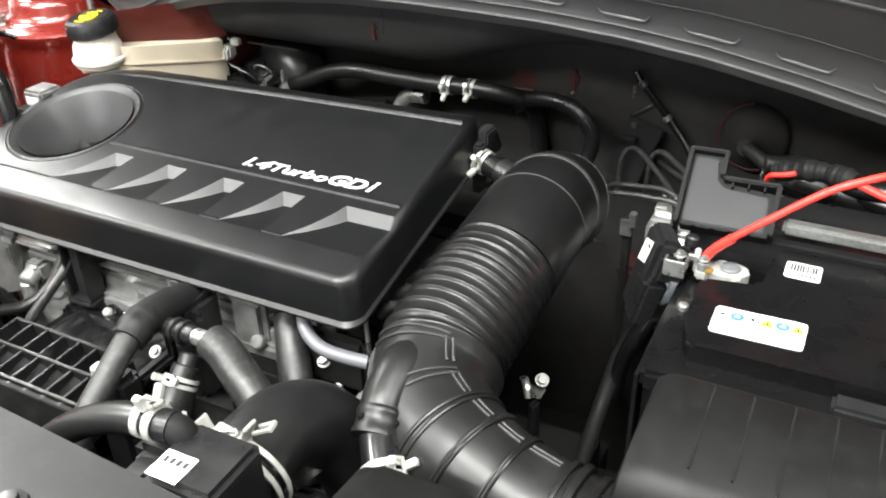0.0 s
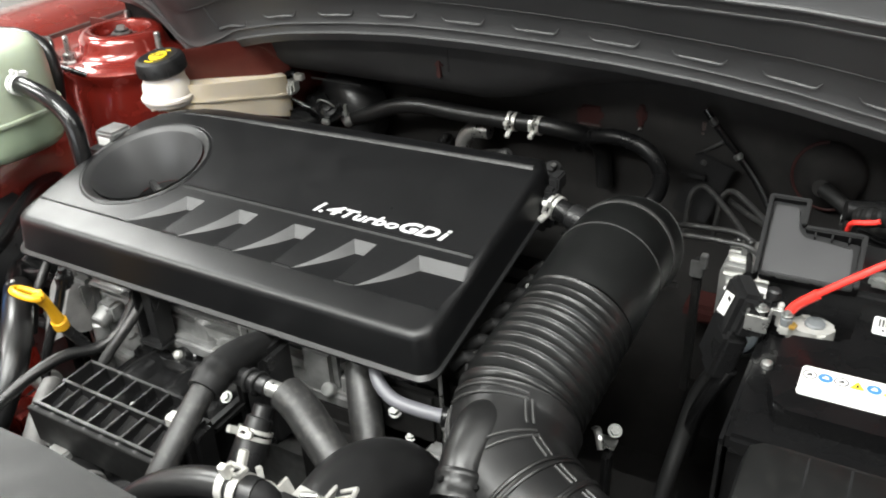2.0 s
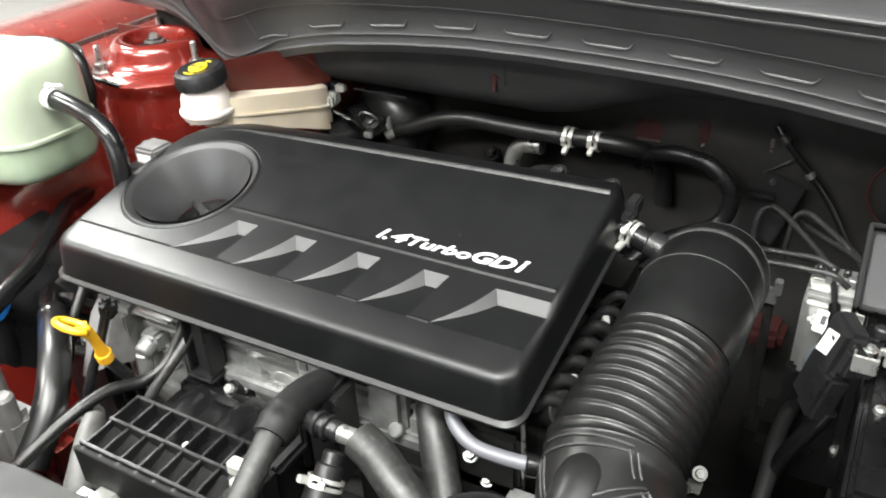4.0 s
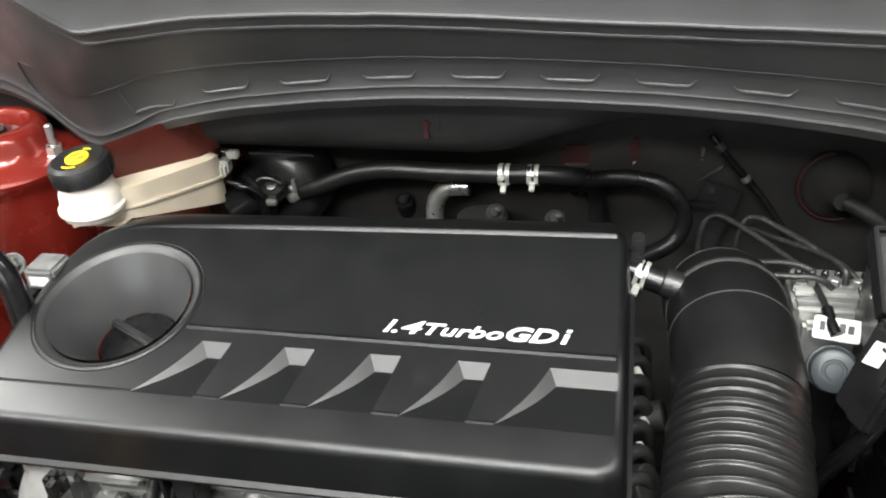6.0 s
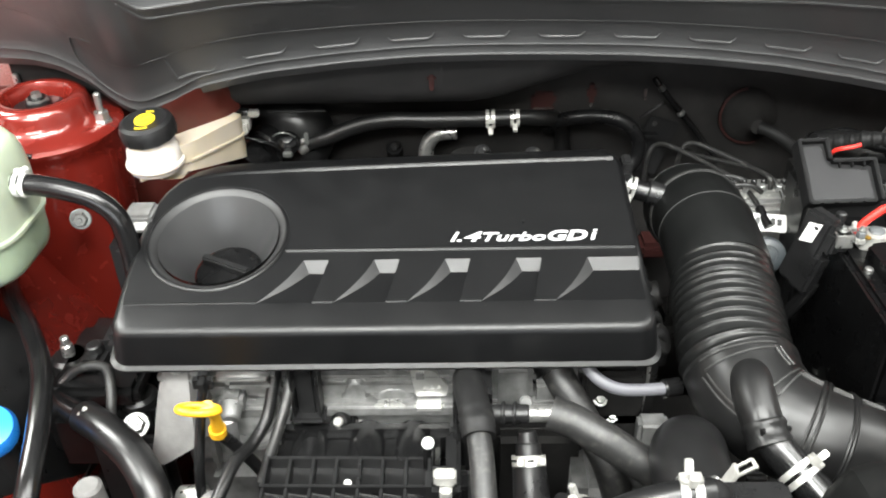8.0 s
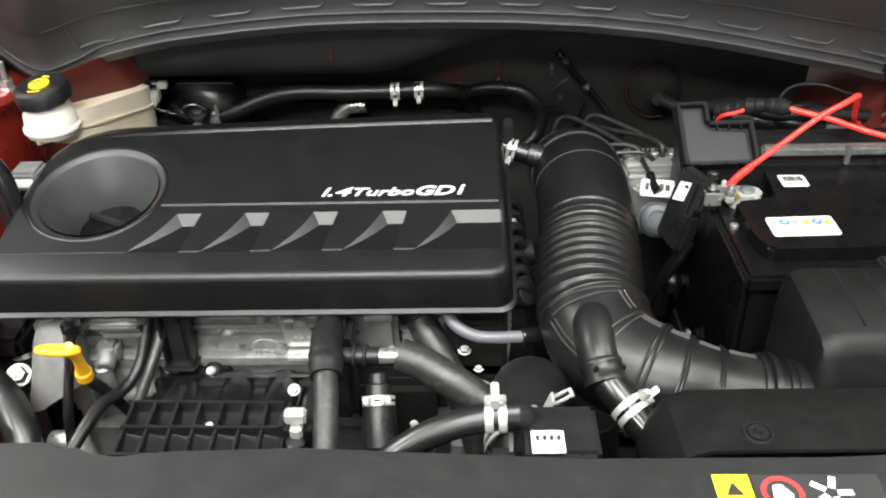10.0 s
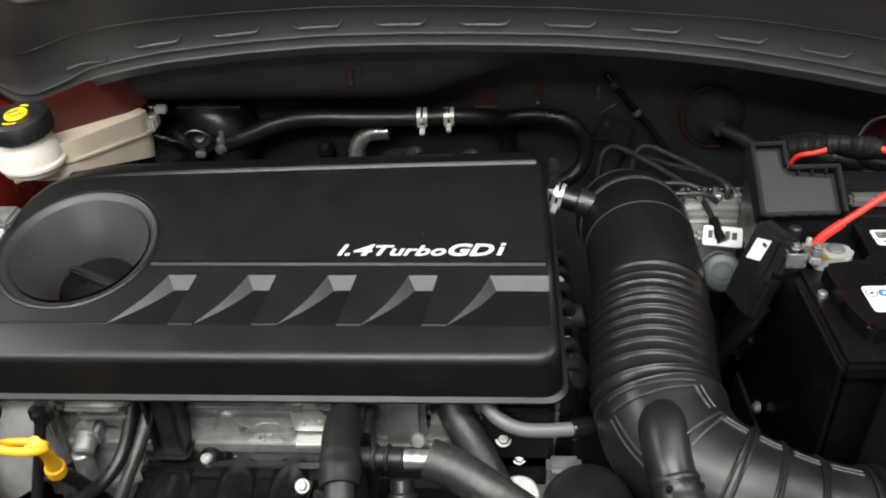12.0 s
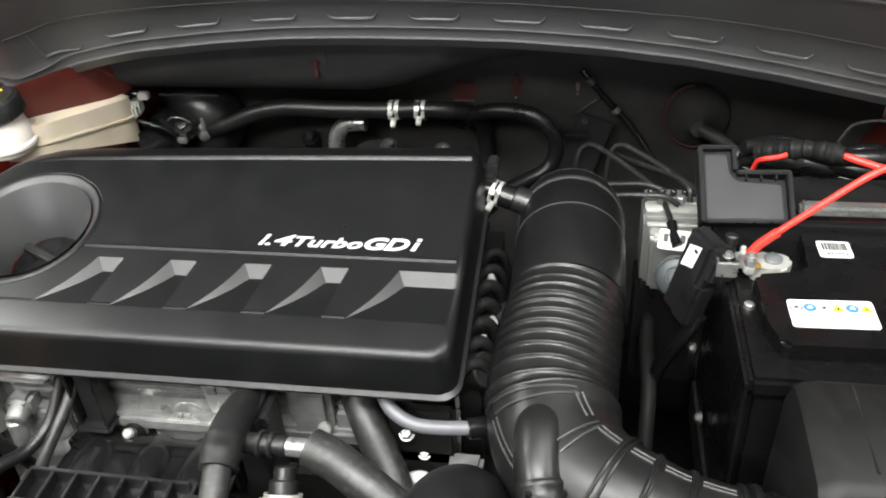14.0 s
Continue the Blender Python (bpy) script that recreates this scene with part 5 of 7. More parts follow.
part("connector", tube([(-0.298, -0.014, 0.804), (-0.262, -0.042, 0.808), (-0.228, -0.072, 0.802), (-0.205, -0.105, 0.780), (-0.195, -0.15, 0.74)], 0.0165, 22, 40), RUBBER, wide_hose, "wider rubber end piece")
thin = thing("fuel_pipe", (-0.28, 0.0, 0.80), "thin dark pipe bent beside the engine mount", "pipe", "pipes")
part("pipe", tube([(-0.335, 0.025, 0.81), (-0.315, 0.032, 0.826), (-0.285, 0.028, 0.832), (-0.274, 0.008, 0.822), (-0.272, -0.012, 0.80), (-0.272, -0.03, 0.76)], 0.0052, 12, 40), DULL_RUBBER, thin)
washer_cap = thing("washer_filler", (-0.365, -0.105, 0.80), "blue washer fluid filler cap on a black neck", "filler cap")
part("neck", cyl((-0.384, -0.036, 0.60), (-0.384, -0.036, 0.80), 0.020), PLASTIC, washer_cap)
part("blue_cap", lathe([(0, 0), (0.026, 0), (0.027, 0.012), (0.023, 0.021), (0.010, 0.024), (0, 0.024)], Matrix.Translation((-0.384, -0.036, 0.80)) @ pose(0, 0, 0, 20, 15, 0), 28), BLUE, washer_cap, "bright blue cap")
pump = thing("aluminium_fitting", (-0.25, -0.13, 0.78), "cast aluminium pipe fitting with domed ends", "pipe fitting")
part("casting", merged(cyl((-0.247, -0.130, 0.74), (-0.247, -0.130, 0.835), 0.0145, 0.0125, 0.003), cyl((-0.218, -0.140, 0.74), (-0.218, -0.140, 0.815), 0.013, 0.011, 0.003), cyl((-0.272, -0.135, 0.74), (-0.272, -0.135, 0.808), 0.012, 0.010, 0.003), box((-0.285, -0.155, 0.73), (-0.205, -0.115, 0.79), 0.008)), ALU_DULL, pump)
belt = thing("belt_cover", (-0.28, -0.06, 0.62), "black plastic drive belt cover", "belt cover")
part("panel", merged(box((-0.34, -0.20, 0.48), (-0.21, 0.0, 0.62), 0.02), box((-0.30, -0.020, 0.60), (-0.22, 0.0, 0.77), 0.008)), PLASTIC, belt)
fit = thing("bright_fitting", (-0.176, -0.086, 0.70), "bright metal cylinder fitting in front of the timing cover", "pipe fitting")
part("barrel", merged(cyl((-0.190, -0.084, 0.762), (-0.164, -0.088, 0.768), 0.0125), cyl((-0.194, -0.0835, 0.761), (-0.160, -0.0885, 0.769), 0.007)), STEEL, fit)
part("support", box((-0.192, -0.095, 0.62), (-0.160, -0.076, 0.755), 0.006), PLASTIC, fit)
spout = thing("cast_spout", (-0.135, -0.13, 0.70), "pale cast aluminium neck beside the intake manifold", "casting")
part("neck", tube([(-0.158, -0.092, 0.772), (-0.146, -0.112, 0.768), (-0.132, -0.134, 0.757), (-0.124, -0.154, 0.735), (-0.121, -0.165, 0.70)], 0.0135, 18, 30, lambda f: 0.8 + 0.5 * f), ALU_DULL, spout)
strap = thing("bent_bracket", (-0.08, -0.16, 0.75), "pale folded metal bracket in front of the intake manifold", "bracket")
part("plate", merged(box((-0.112, -0.176, 0.752), (-0.066, -0.152, 0.757), 0.0012), box((-0.088, -0.168, 0.756), (-0.064, -0.148, 0.768), 0.0025), box((-0.112, -0.178, 0.744), (-0.070, -0.174, 0.757), 0.0012)), ALU_FINE, strap)
part("rivet", cyl((-0.098, -0.163, 0.756), (-0.098, -0.163, 0.760), 0.004), BOLT, strap)
low_hose = thing("bypass_hose", (-0.03, -0.17, 0.74), "short black hose end in a pale band below the manifold", "hose", "hoses")
part("hose", tube([(-0.062, -0.150, 0.744), (-0.040, -0.158, 0.750), (-0.018, -0.172, 0.750), (0.004, -0.192, 0.740), (0.02, -0.21, 0.72)], 0.0150, 18, 24), RUBBER, low_hose)
part("band", lathe([(0.0150, -0.0025), (0.0163, -0.0025), (0.0163, 0.0025), (0.0150, 0.0025), (0.0150, -0.0025)], aimed((-0.029, -0.165, 0.7505), (0.022, -0.014, 0.0)), 28, False), ALU_FINE, low_hose, "pale metal band")

# ---- dipstick ----
dip = thing("oil_dipstick", (-0.14, -0.07, 0.80), "yellow plastic oil dipstick handle in a black tube", "dipstick")
grip_m = Matrix.Translation((-0.149, -0.092, 0.887)) @ pose(0, 0, 0, -26, 4, 0)
loop_pts = [grip_m @ Vector((0.0180 * math.cos(a), 0.0100 * math.sin(a), 0.0)) for a in [2 * math.pi * i / 16 for i in range(17)]]
part("loop_handle", merged(tube(loop_pts, 0.0031, 12, 48, None, False, 1.15)), YELLOW, dip, "yellow ring handle")
part("stem", merged(tube([(-0.144, -0.087, 0.884), (-0.141, -0.081, 0.871), (-0.142, -0.076, 0.855), (-0.144, -0.072, 0.843)], 0.0072, 14, 14, lambda f: 1.0 - 0.3 * math.sin(math.pi * f)), cyl((-0.1435, -0.073, 0.846), (-0.145, -0.070, 0.834), 0.0080)), YELLOW, dip, "yellow stem")
part("guide_tube", tube([(-0.145, -0.070, 0.836), (-0.135, -0.055, 0.80), (-0.118, -0.04, 0.74), (-0.11, -0.03, 0.66)], 0.006, 12), PLASTIC, dip, "black guide tube")
part("tube_lug", merged(box((-0.168, -0.052, 0.862), (-0.15, -0.034, 0.885), 0.006), tube([(-0.158, -0.045, 0.875), (-0.163, -0.06, 0.84), (-0.165, -0.085, 0.80), (-0.166, -0.1, 0.75)], 0.005, 12)), GLOSS_RUBBER, dip, "black cable clip")

# ---- wiring beside the manifold ----
loom = thing("wiring_loom", (-0.10, -0.09, 0.80), "black taped wiring loom in corrugated tubing", "wiring")


def ripple(f):
    return 1 + 0.016 * math.sin(2 * math.pi * 105 * f)


part("conduit", tube([(-0.098, 0.004, 0.872), (-0.102, -0.006, 0.848), (-0.109, -0.030, 0.816), (-0.120, -0.055, 0.806), (-0.129, -0.085, 0.814), (-0.134, -0.115, 0.814), (-0.143, -0.15, 0.803), (-0.153, -0.19, 0.785), (-0.166, -0.235, 0.75)], 0.0062, 14, 640, ripple), RUBBER, loom)
silver = thing("ribbed_pipe", (-0.085, -0.02, 0.82), "grey fibre sleeve pipe beside the loom", "pipe", "pipes")
part("pipe", tube([(-0.082, 0.0, 0.86), (-0.088, -0.03, 0.835), (-0.098, -0.058, 0.81), (-0.11, -0.08, 0.78)], 0.0055, 12), DULL_RUBBER, silver)

# ---- intake manifold ----
manifold = thing("intake_manifold", (-0.03, -0.12, 0.70), "black plastic intake manifold with a grid of stiffening ribs", "intake manifold")
GRID = Matrix.Translation((-0.037, -0.126, 0.810)) @ pose(0, 0, 0, 2, 1, 0)


def rib(a, b, low=-0.016, high=0.001):
    p = box((*a, low), (*b, high), 0.0008)
    p.transform(GRID)
    return p


def facet(x0, x1, y0, y1, heights):
    """A sloping floor between four ribs; heights: at its four corners."""
    bm = bmesh.new()
    top = [bm.verts.new((x, y, h)) for (x, y), h in zip(((x0, y0), (x1, y0), (x1, y1), (x0, y1)), heights)]
    low = [bm.verts.new((x, y, -0.018)) for x, y in ((x0, y0), (x1, y0), (x1, y1), (x0, y1))]
    bm.faces.new(low)
    bm.faces.new(top[:3])
    bm.faces.new((top[0], top[2], top[3]))
    for i in range(4):
        bm.faces.new((low[i], low[(i + 1) % 4], top[(i + 1) % 4], top[i]))
    bm.transform(GRID)
    return bm


pan = merged(box((-0.066, -0.024, -0.05), (0.090, 0.052, -0.017), 0.004), box((-0.068, -0.026, -0.07), (0.092, -0.018, -0.020), 0.003))
pan.transform(GRID)
part("plenum", merged(pan, box((-0.105, -0.21, 0.60), (0.035, -0.06, 0.75), 0.03)), GLOSS_RUBBER, manifold)
PITCH = 0.0215
for k in range(8):
    x = -0.064 + PITCH * k
    part("cross_rib", merged(rib((x, -0.020), (x + 0.0028, 0.013), -0.016, -0.001), rib((x, 0.012), (x + 0.0028, 0.047))), PLASTIC, manifold)
    part("rib_foot", lathe([(0, -0.012), (0.0030, -0.012), (0.0026, -0.001), (0, 0.0)], GRID @ Matrix.Translation((x + 0.003, -0.0222, -0.002)), 10), PLASTIC, manifold)
    if k < 7:
        part("cell_floor", facet(x + 0.0028, x + PITCH, -0.020, 0.012, (-0.0155, -0.0160, -0.0120, -0.0075)), GLOSS_RUBBER, manifold, "glossy slanting floor of a cell")
        part("cell_floor", facet(x + 0.0028, x + PITCH, 0.0146, 0.045, (-0.0150, -0.0155, -0.0138, -0.0120)), GLOSS_RUBBER, manifold, "glossy slanting floor of a cell")
for y, x0, x1 in ((-0.021, -0.068, 0.092), (0.0125, -0.066, 0.090), (0.045, -0.064, 0.082)):
    part("long_rib", rib((x0, y), (x1, y + 0.0030)), PLASTIC, manifold)
part("front_lip", rib((-0.070, -0.027), (0.094, -0.0215), -0.046, -0.003), TRAY_BLACK, manifold, "deep dull front wall of the manifold")
part("runner_block", box((-0.104, -0.098, 0.70), (0.056, -0.026, 0.782), 0.010), GLOSS_RUBBER, manifold, "solid black runner block")
for x in (-0.068, -0.012, 0.034):
    part("runner", tube([(x, -0.100, 0.762), (x, -0.080, 0.773), (x, -0.050, 0.777), (x, -0.018, 0.775)], 0.022, 20, 16), GLOSS_RUBBER, manifold, "rounded intake runner")
part("flange", merged(box((-0.10, -0.035, 0.755), (0.075, -0.015, 0.797), 0.006), box((-0.10, -0.09, 0.77), (0.06, -0.03, 0.79), 0.006)), GLOSS_RUBBER, manifold, "bolted manifold flange")
part("coil_post", merged(box((-0.080, -0.020, 0.80), (-0.060, -0.004, 0.885), 0.003), box((-0.0845, -0.026, 0.808), (-0.0815, -0.004, 0.885), 0.001), box((-0.0595, -0.026, 0.808), (-0.0565, -0.004, 0.885), 0.001), box((-0.088, -0.030, 0.804), (-0.053, -0.004, 0.811), 0.003)), PLASTIC, manifold, "upright plastic post")
part("grommet", merged(lathe([(0.006, -0.012), (0.0125, -0.012), (0.0125, 0.004), (0.0105, 0.006), (0.0100, 0.012), (0.0085, 0.015), (0.0055, 0.015)], aimed((-0.0375, -0.008, 0.789), (-0.25, -0.75, 0.60)), 28)), GLOSS_RUBBER, manifold, "black rubber grommet")
part("grommet_seat", lathe([(0.010, -0.014), (0.0160, -0.014), (0.0165, -0.011), (0.0155, -0.008), (0.010, -0.008), (0.010, -0.014)], aimed((-0.0375, -0.008, 0.789), (-0.25, -0.75, 0.60)), 28, False), ALU_FINE, manifold, "bright cast seat of the grommet")
part("white_pin", lathe([(0, 0), (0.0050, 0), (0.0048, 0.019), (0.003, 0.021), (0, 0.021)], aimed((-0.0375, -0.008, 0.789), (-0.25, -0.75, 0.60)), 14), CLAMP, manifold, "pale round pin")
hex_bolt("flange_bolt", (0.0484, -0.050, 0.799), (0, -0.6, 0.8), 0.0046, manifold)
part("paint_spot", lathe([(0, 0), (0.004, 0), (0.0035, 0.001), (0, 0.0012)], GRID @ Matrix.Translation((0.0125, 0.027, -0.0118)), 9), PAPER, manifold, "white paint spot")
valve_labels = thing("rocker_labels", (0.05, -0.006, 0.825), "pale cast plate with raised figures on the head", "plate")
part("plate", merged(prism(soft_outline([(0.036, 0.815), (0.066, 0.815), (0.069, 0.826), (0.055, 0.848), (0.031, 0.849)], 0.003), 0.0, 0.006, Matrix(((1, 0, 0, 0), (0, 0, -1, 0.004), (0, 1, 0, 0), (0, 0, 0, 1)))), box((0.034, -0.014, 0.803), (0.064, 0.002, 0.8125), 0.003)), ALU_FINE, valve_labels)
for k in range(3):
    x = 0.0430 + 0.0070 * k
    part("figure", merged(box((x, -0.0035, 0.8220), (x + 0.0046, -0.0018, 0.8270), 0.0006), box((x + 0.0012, -0.0037, 0.8270), (x + 0.0034, -0.0020, 0.8295), 0.0006)), STEEL, valve_labels)
for side in (-1, 1):
    x = 0.0095 + side * 0.0085
    part("lens", prism([(x - side * 0.0078, 0.8050), (x + side * 0.0078, 0.8060), (x + side * 0.0068, 0.8095), (x + side * 0.0030, 0.8125), (x - side * 0.0030, 0.8142), (x - side * 0.0078, 0.8146)], 0.0, 0.004, Matrix(((1, 0, 0, 0), (0, 0, -1, -0.0045), (0, 1, 0, 0), (0, 0, 0, 1)))), STEEL, valve_labels, "bright machined pad")

# ---- hoses in front of the engine ----
upright = thing("purge_hose", (0.10, -0.12, 0.72), "thick grey-black rubber hose bending down in front of the engine", "hose", "hoses")
part("hose", tube([(0.095, -0.108, 0.875), (0.097, -0.125, 0.868), (0.0985, -0.145, 0.857), (0.100, -0.18, 0.835), (0.098, -0.215, 0.80), (0.095, -0.25, 0.76)], 0.0108, 20, 40), DULL_RUBBER, upright)
part("sleeve", tube([(0.088, -0.020, 0.855), (0.089, -0.050, 0.868), (0.092, -0.080, 0.876), (0.0945, -0.100, 0.8765), (0.0958, -0.114, 0.872)], 0.0150, 22, 30, lambda f: 1.0 if f < 0.74 else (1.07 if f < 0.80 or 0.85 < f < 0.91 else 1.0)), DARK_HOSE, upright, "smooth black sleeve")
housing = thing("thermostat_housing", (0.08, -0.03, 0.80), "black plastic coolant housing with a side pipe", "coolant housing")
part("body", merged(box((0.078, -0.055, 0.76), (0.110, -0.012, 0.868), 0.006), box((0.073, -0.06, 0.78), (0.080, -0.02, 0.862), 0.003), box((0.066, -0.10, 0.80), (0.080, -0.045, 0.812), 0.004)), PLASTIC, housing)
part("side_pipe", merged(cyl((0.098, -0.078, 0.865), (0.142, -0.083, 0.869), 0.0085), cyl((0.117, -0.0805, 0.8672), (0.1205, -0.081, 0.8675), 0.0115), cyl((0.127, -0.0815, 0.868), (0.1305, -0.082, 0.8682), 0.0115)), PLASTIC, housing, "ringed black side pipe")
part("bright_stub", cyl((0.140, -0.083, 0.869), (0.168, -0.084, 0.870), 0.0075), STEEL, housing, "bare metal stub")
plug = thing("wiring_plug", (0.066, -0.124, 0.80), "white electrical plug on a black holder", "wiring plug")
part("white_body", merged(box((0.056, -0.130, 0.828), (0.076, -0.118, 0.841), 0.002), box((0.061, -0.136, 0.816), (0.072, -0.124, 0.828), 0.002)), CLAMP, plug)
part("holder", merged(box((0.048, -0.13, 0.70), (0.086, -0.10, 0.828), 0.006), cyl((0.066, -0.138, 0.80), (0.066, -0.138, 0.818), 0.009)), PLASTIC, plug)
flat_hose = thing("bypass_hose", (0.20, -0.09, 0.83), "dull grey-black hose slanting across the engine front", "hose", "hoses")
part("hose", tube([(0.160, -0.083, 0.870), (0.180, -0.090, 0.866), (0.205, -0.102, 0.857), (0.232, -0.113, 0.843), (0.262, -0.125, 0.828), (0.285, -0.13, 0.81)], 0.0158, 20, 30), DULL_RUBBER, flat_hose)
outlet = thing("coolant_pipe", (0.18, 0.0, 0.80), "dull black rubber pipe coming down from under the cover", "hose", "hoses")
part("hose", tube([(0.165, 0.03, 0.862), (0.172, 0.008, 0.848), (0.185, -0.012, 0.830), (0.202, -0.034, 0.808), (0.222, -0.062, 0.780), (0.235, -0.085, 0.74)], 0.0155, 20, 30), DULL_RUBBER, outlet)
part("sleeve", tube([(0.160, 0.038, 0.868), (0.169, 0.014, 0.852), (0.175, 0.002, 0.843)], 0.0195, 20, 12), RUBBER, outlet, "black sleeve")
lilac = thing("vacuum_hose", (0.24, -0.02, 0.83), "pale lilac-grey vacuum hose below the cover corner", "hose", "hoses")
part("hose", tube([(0.194, 0.002, 0.874), (0.201, -0.012, 0.864), (0.212, -0.023, 0.855), (0.230, -0.029, 0.848), (0.252, -0.028, 0.845), (0.277, -0.024, 0.843)], 0.0060, 18, 40), LILAC, lilac)
part("hose_end", cyl((0.274, -0.025, 0.843), (0.292, -0.018, 0.840), 0.0092), GLOSS_RUBBER, lilac, "black end piece")
hex_bolt("head_bolt", (0.2185, -0.012, 0.818), (0, -0.6, 0.8), 0.0052, loose_label="zinc flange bolt on the cylinder head")
hex_bolt("head_bolt", (0.2325, -0.010, 0.793), (0, -0.6, 0.8), 0.0046, loose_label="zinc flange bolt on the cylinder head")
low_bits = thing("water_pump", (0.24, -0.04, 0.70), "dark metal pump housing with bolted lugs", "water pump")
part("casting", merged(box((0.19, -0.08, 0.64), (0.28, 0.0, 0.765), 0.015), cyl((0.232, -0.03, 0.755), (0.232, -0.045, 0.785), 0.018), box((0.256, -0.03, 0.755), (0.286, -0.01, 0.80), 0.004)), ALU, low_bits)
part("cover_plate", box((0.20, -0.095, 0.62), (0.27, -0.078, 0.74), 0.008), PLASTIC, low_bits)

valve = thing("vacuum_valve", (0.14, -0.11, 0.80), "black valve with a pale ring clamp and small fins", "valve")
part("barrel", merged(cyl((0.1397, -0.098, 0.848), (0.1405, -0.114, 0.833), 0.0115), cyl((0.1402, -0.110, 0.835), (0.142, -0.138, 0.806), 0.0150, 0.0165), cyl((0.139, -0.09, 0.855), (0.140, -0.10, 0.845), 0.009)), PLASTIC, valve)
spring_clamp((0.1400, -0.1085, 0.8375), (0.03, -0.7, -0.72), 0.0140, 0.009, 0, None, "pale ring clamp with two ears on a black valve")
part("foot", merged(box((0.115, -0.16, 0.66), (0.165, -0.12, 0.80), 0.01), cyl((0.165, -0.135, 0.81), (0.20, -0.16, 0.83), 0.011)), PLASTIC, valve)
spring_clamp((0.181, -0.150, 0.822), (0.035, -0.025, 0.02), 0.0115, 0.009, 20)

charge = thing("charge_air_hose", (0.27, -0.13, 0.76), "big shiny black charge air hose with a wide band clamp", "hose", "hoses")
CH = [(0.300, -0.072, 0.74), (0.293, -0.088, 0.80), (0.281, -0.106, 0.842), (0.272, -0.134, 0.862), (0.270, -0.165, 0.866), (0.272, -0.205, 0.862), (0.275, -0.24, 0.85)]
part("hose", tube(CH, 0.0320, 32, 60, lambda f: 1.06 - 0.06 * f), RUBBER, charge)
charge_line, _ = smooth_path(CH, 100)
for k, r in ((96, 0.0378),):
    p, q = charge_line[k], charge_line[min(100, k + 3)]
    part("bead", lathe([(r - 0.003, -0.003), (r - 0.0006, -0.0026), (r, 0), (r - 0.0006, 0.0026), (r - 0.003, 0.003)], aimed(p, q - p), 36, False), GLOSS_RUBBER, charge, "raised bead round the hose")
band = thing("hose_clamp", (0.272, -0.192, 0.862), "wide pale band clamp with a folded lug on a big hose", "hose clamp", "hose clamps")
bm_m = aimed((0.272, -0.192, 0.863), (0.02, -1, -0.12))
for z in (-0.006, 0.004):
    part("band", lathe([(0.0365, z - 0.002), (0.0378, z - 0.002), (0.0378, z + 0.002), (0.0365, z + 0.002), (0.0365, z - 0.002)], bm_m, 40, False), CLAMP, band)
part("lug", merged(box((0.256, -0.199, 0.8985), (0.284, -0.185, 0.9015), 0.001, pose(0, 0, 0, 0, 8, 0)), box((0.2835, -0.197, 0.898), (0.2860, -0.184, 0.917), 0.0008, pose(0, 0, 0, 0, 20, 0)), box((0.252, -0.202, 0.896), (0.2545, -0.190, 0.913), 0.0008, pose(0, 0, 0, 0, -24, 0))), CLAMP, band, "folded metal lug")
part("tongue", merged(box((0.288, -0.191, 0.911), (0.304, -0.189, 0.9145), 0.0008, pose(0, 0, 0, 0, -28, 10)), box((0.288, -0.183, 0.911), (0.304, -0.181, 0.9145), 0.0008, pose(0, 0, 0, 0, -28, 10)), box((0.301, -0.190, 0.914), (0.304, -0.181, 0.9175), 0.0008, pose(0, 0, 0, 0, -28, 10))), CLAMP, band, "slotted metal tongue")
part("screw", cyl((0.262, -0.194, 0.903), (0.276, -0.189, 0.904), 0.003), STEEL, band, "small clamp screw")
control = thing("sensor_box", (0.275, -0.25, 0.86), "black sensor box with a white printed label", "sensor box")
part("case", merged(box((0.262, -0.263, 0.86), (0.316, -0.211, 0.929), 0.004), box((0.235, -0.262, 0.84), (0.255, -0.236, 0.912), 0.004)), PLASTIC, control)
box_label = part("label", box((0.2665, -0.262, 0.9290), (0.290, -0.240, 0.9297), 0.0002), PAPER, control, "white printed label")
for k in range(4):
    part("print_bar", box((0.2695 + 0.005 * k, -0.250, 0.9297), (0.2725 + 0.005 * k, -0.245, 0.9300), 0.0), INK, box_label)
front_hose = thing("bypass_hose", (0.19, -0.23, 0.88), "black rubber hose arching behind the front panel", "hose", "hoses")
part("hose", tube([(0.258, -0.226, 0.932), (0.240, -0.228, 0.932), (0.212, -0.230, 0.926), (0.184, -0.234, 0.914), (0.160, -0.241, 0.898), (0.138, -0.250, 0.875), (0.125, -0.26, 0.83)], 0.0108, 20, 50), RUBBER, front_hose)
part("connector", tube([(0.250, -0.2268, 0.932), (0.261, -0.225, 0.929), (0.265, -0.224, 0.916), (0.266, -0.224, 0.89)], 0.0105, 18, 20), COWL, front_hose, "dull black connector")
spring_clamp((0.242, -0.2278, 0.9322), (1, -0.02, 0.05), 0.0112, 0.016, -10)
radiator = thing("radiator", (0.1, -0.33, 0.40), "black radiator and fan shroud behind the front panel", "radiator")
part("core", box((-0.25, -0.40, 0.40), (0.42, -0.33, 0.885), 0.01), PLASTIC, radiator)
part("shroud", merged(box((-0.22, -0.33, 0.42), (0.36, -0.295, 0.86), 0.012), cyl((0.05, -0.30, 0.62), (0.05, -0.26, 0.62), 0.07)), PLASTIC, radiator)
hex_bolt("shroud_bolt", (0.145, -0.285, 0.868), (0, 0.2, 1), 0.008, loose_label="zinc bolt beside the radiator shroud")

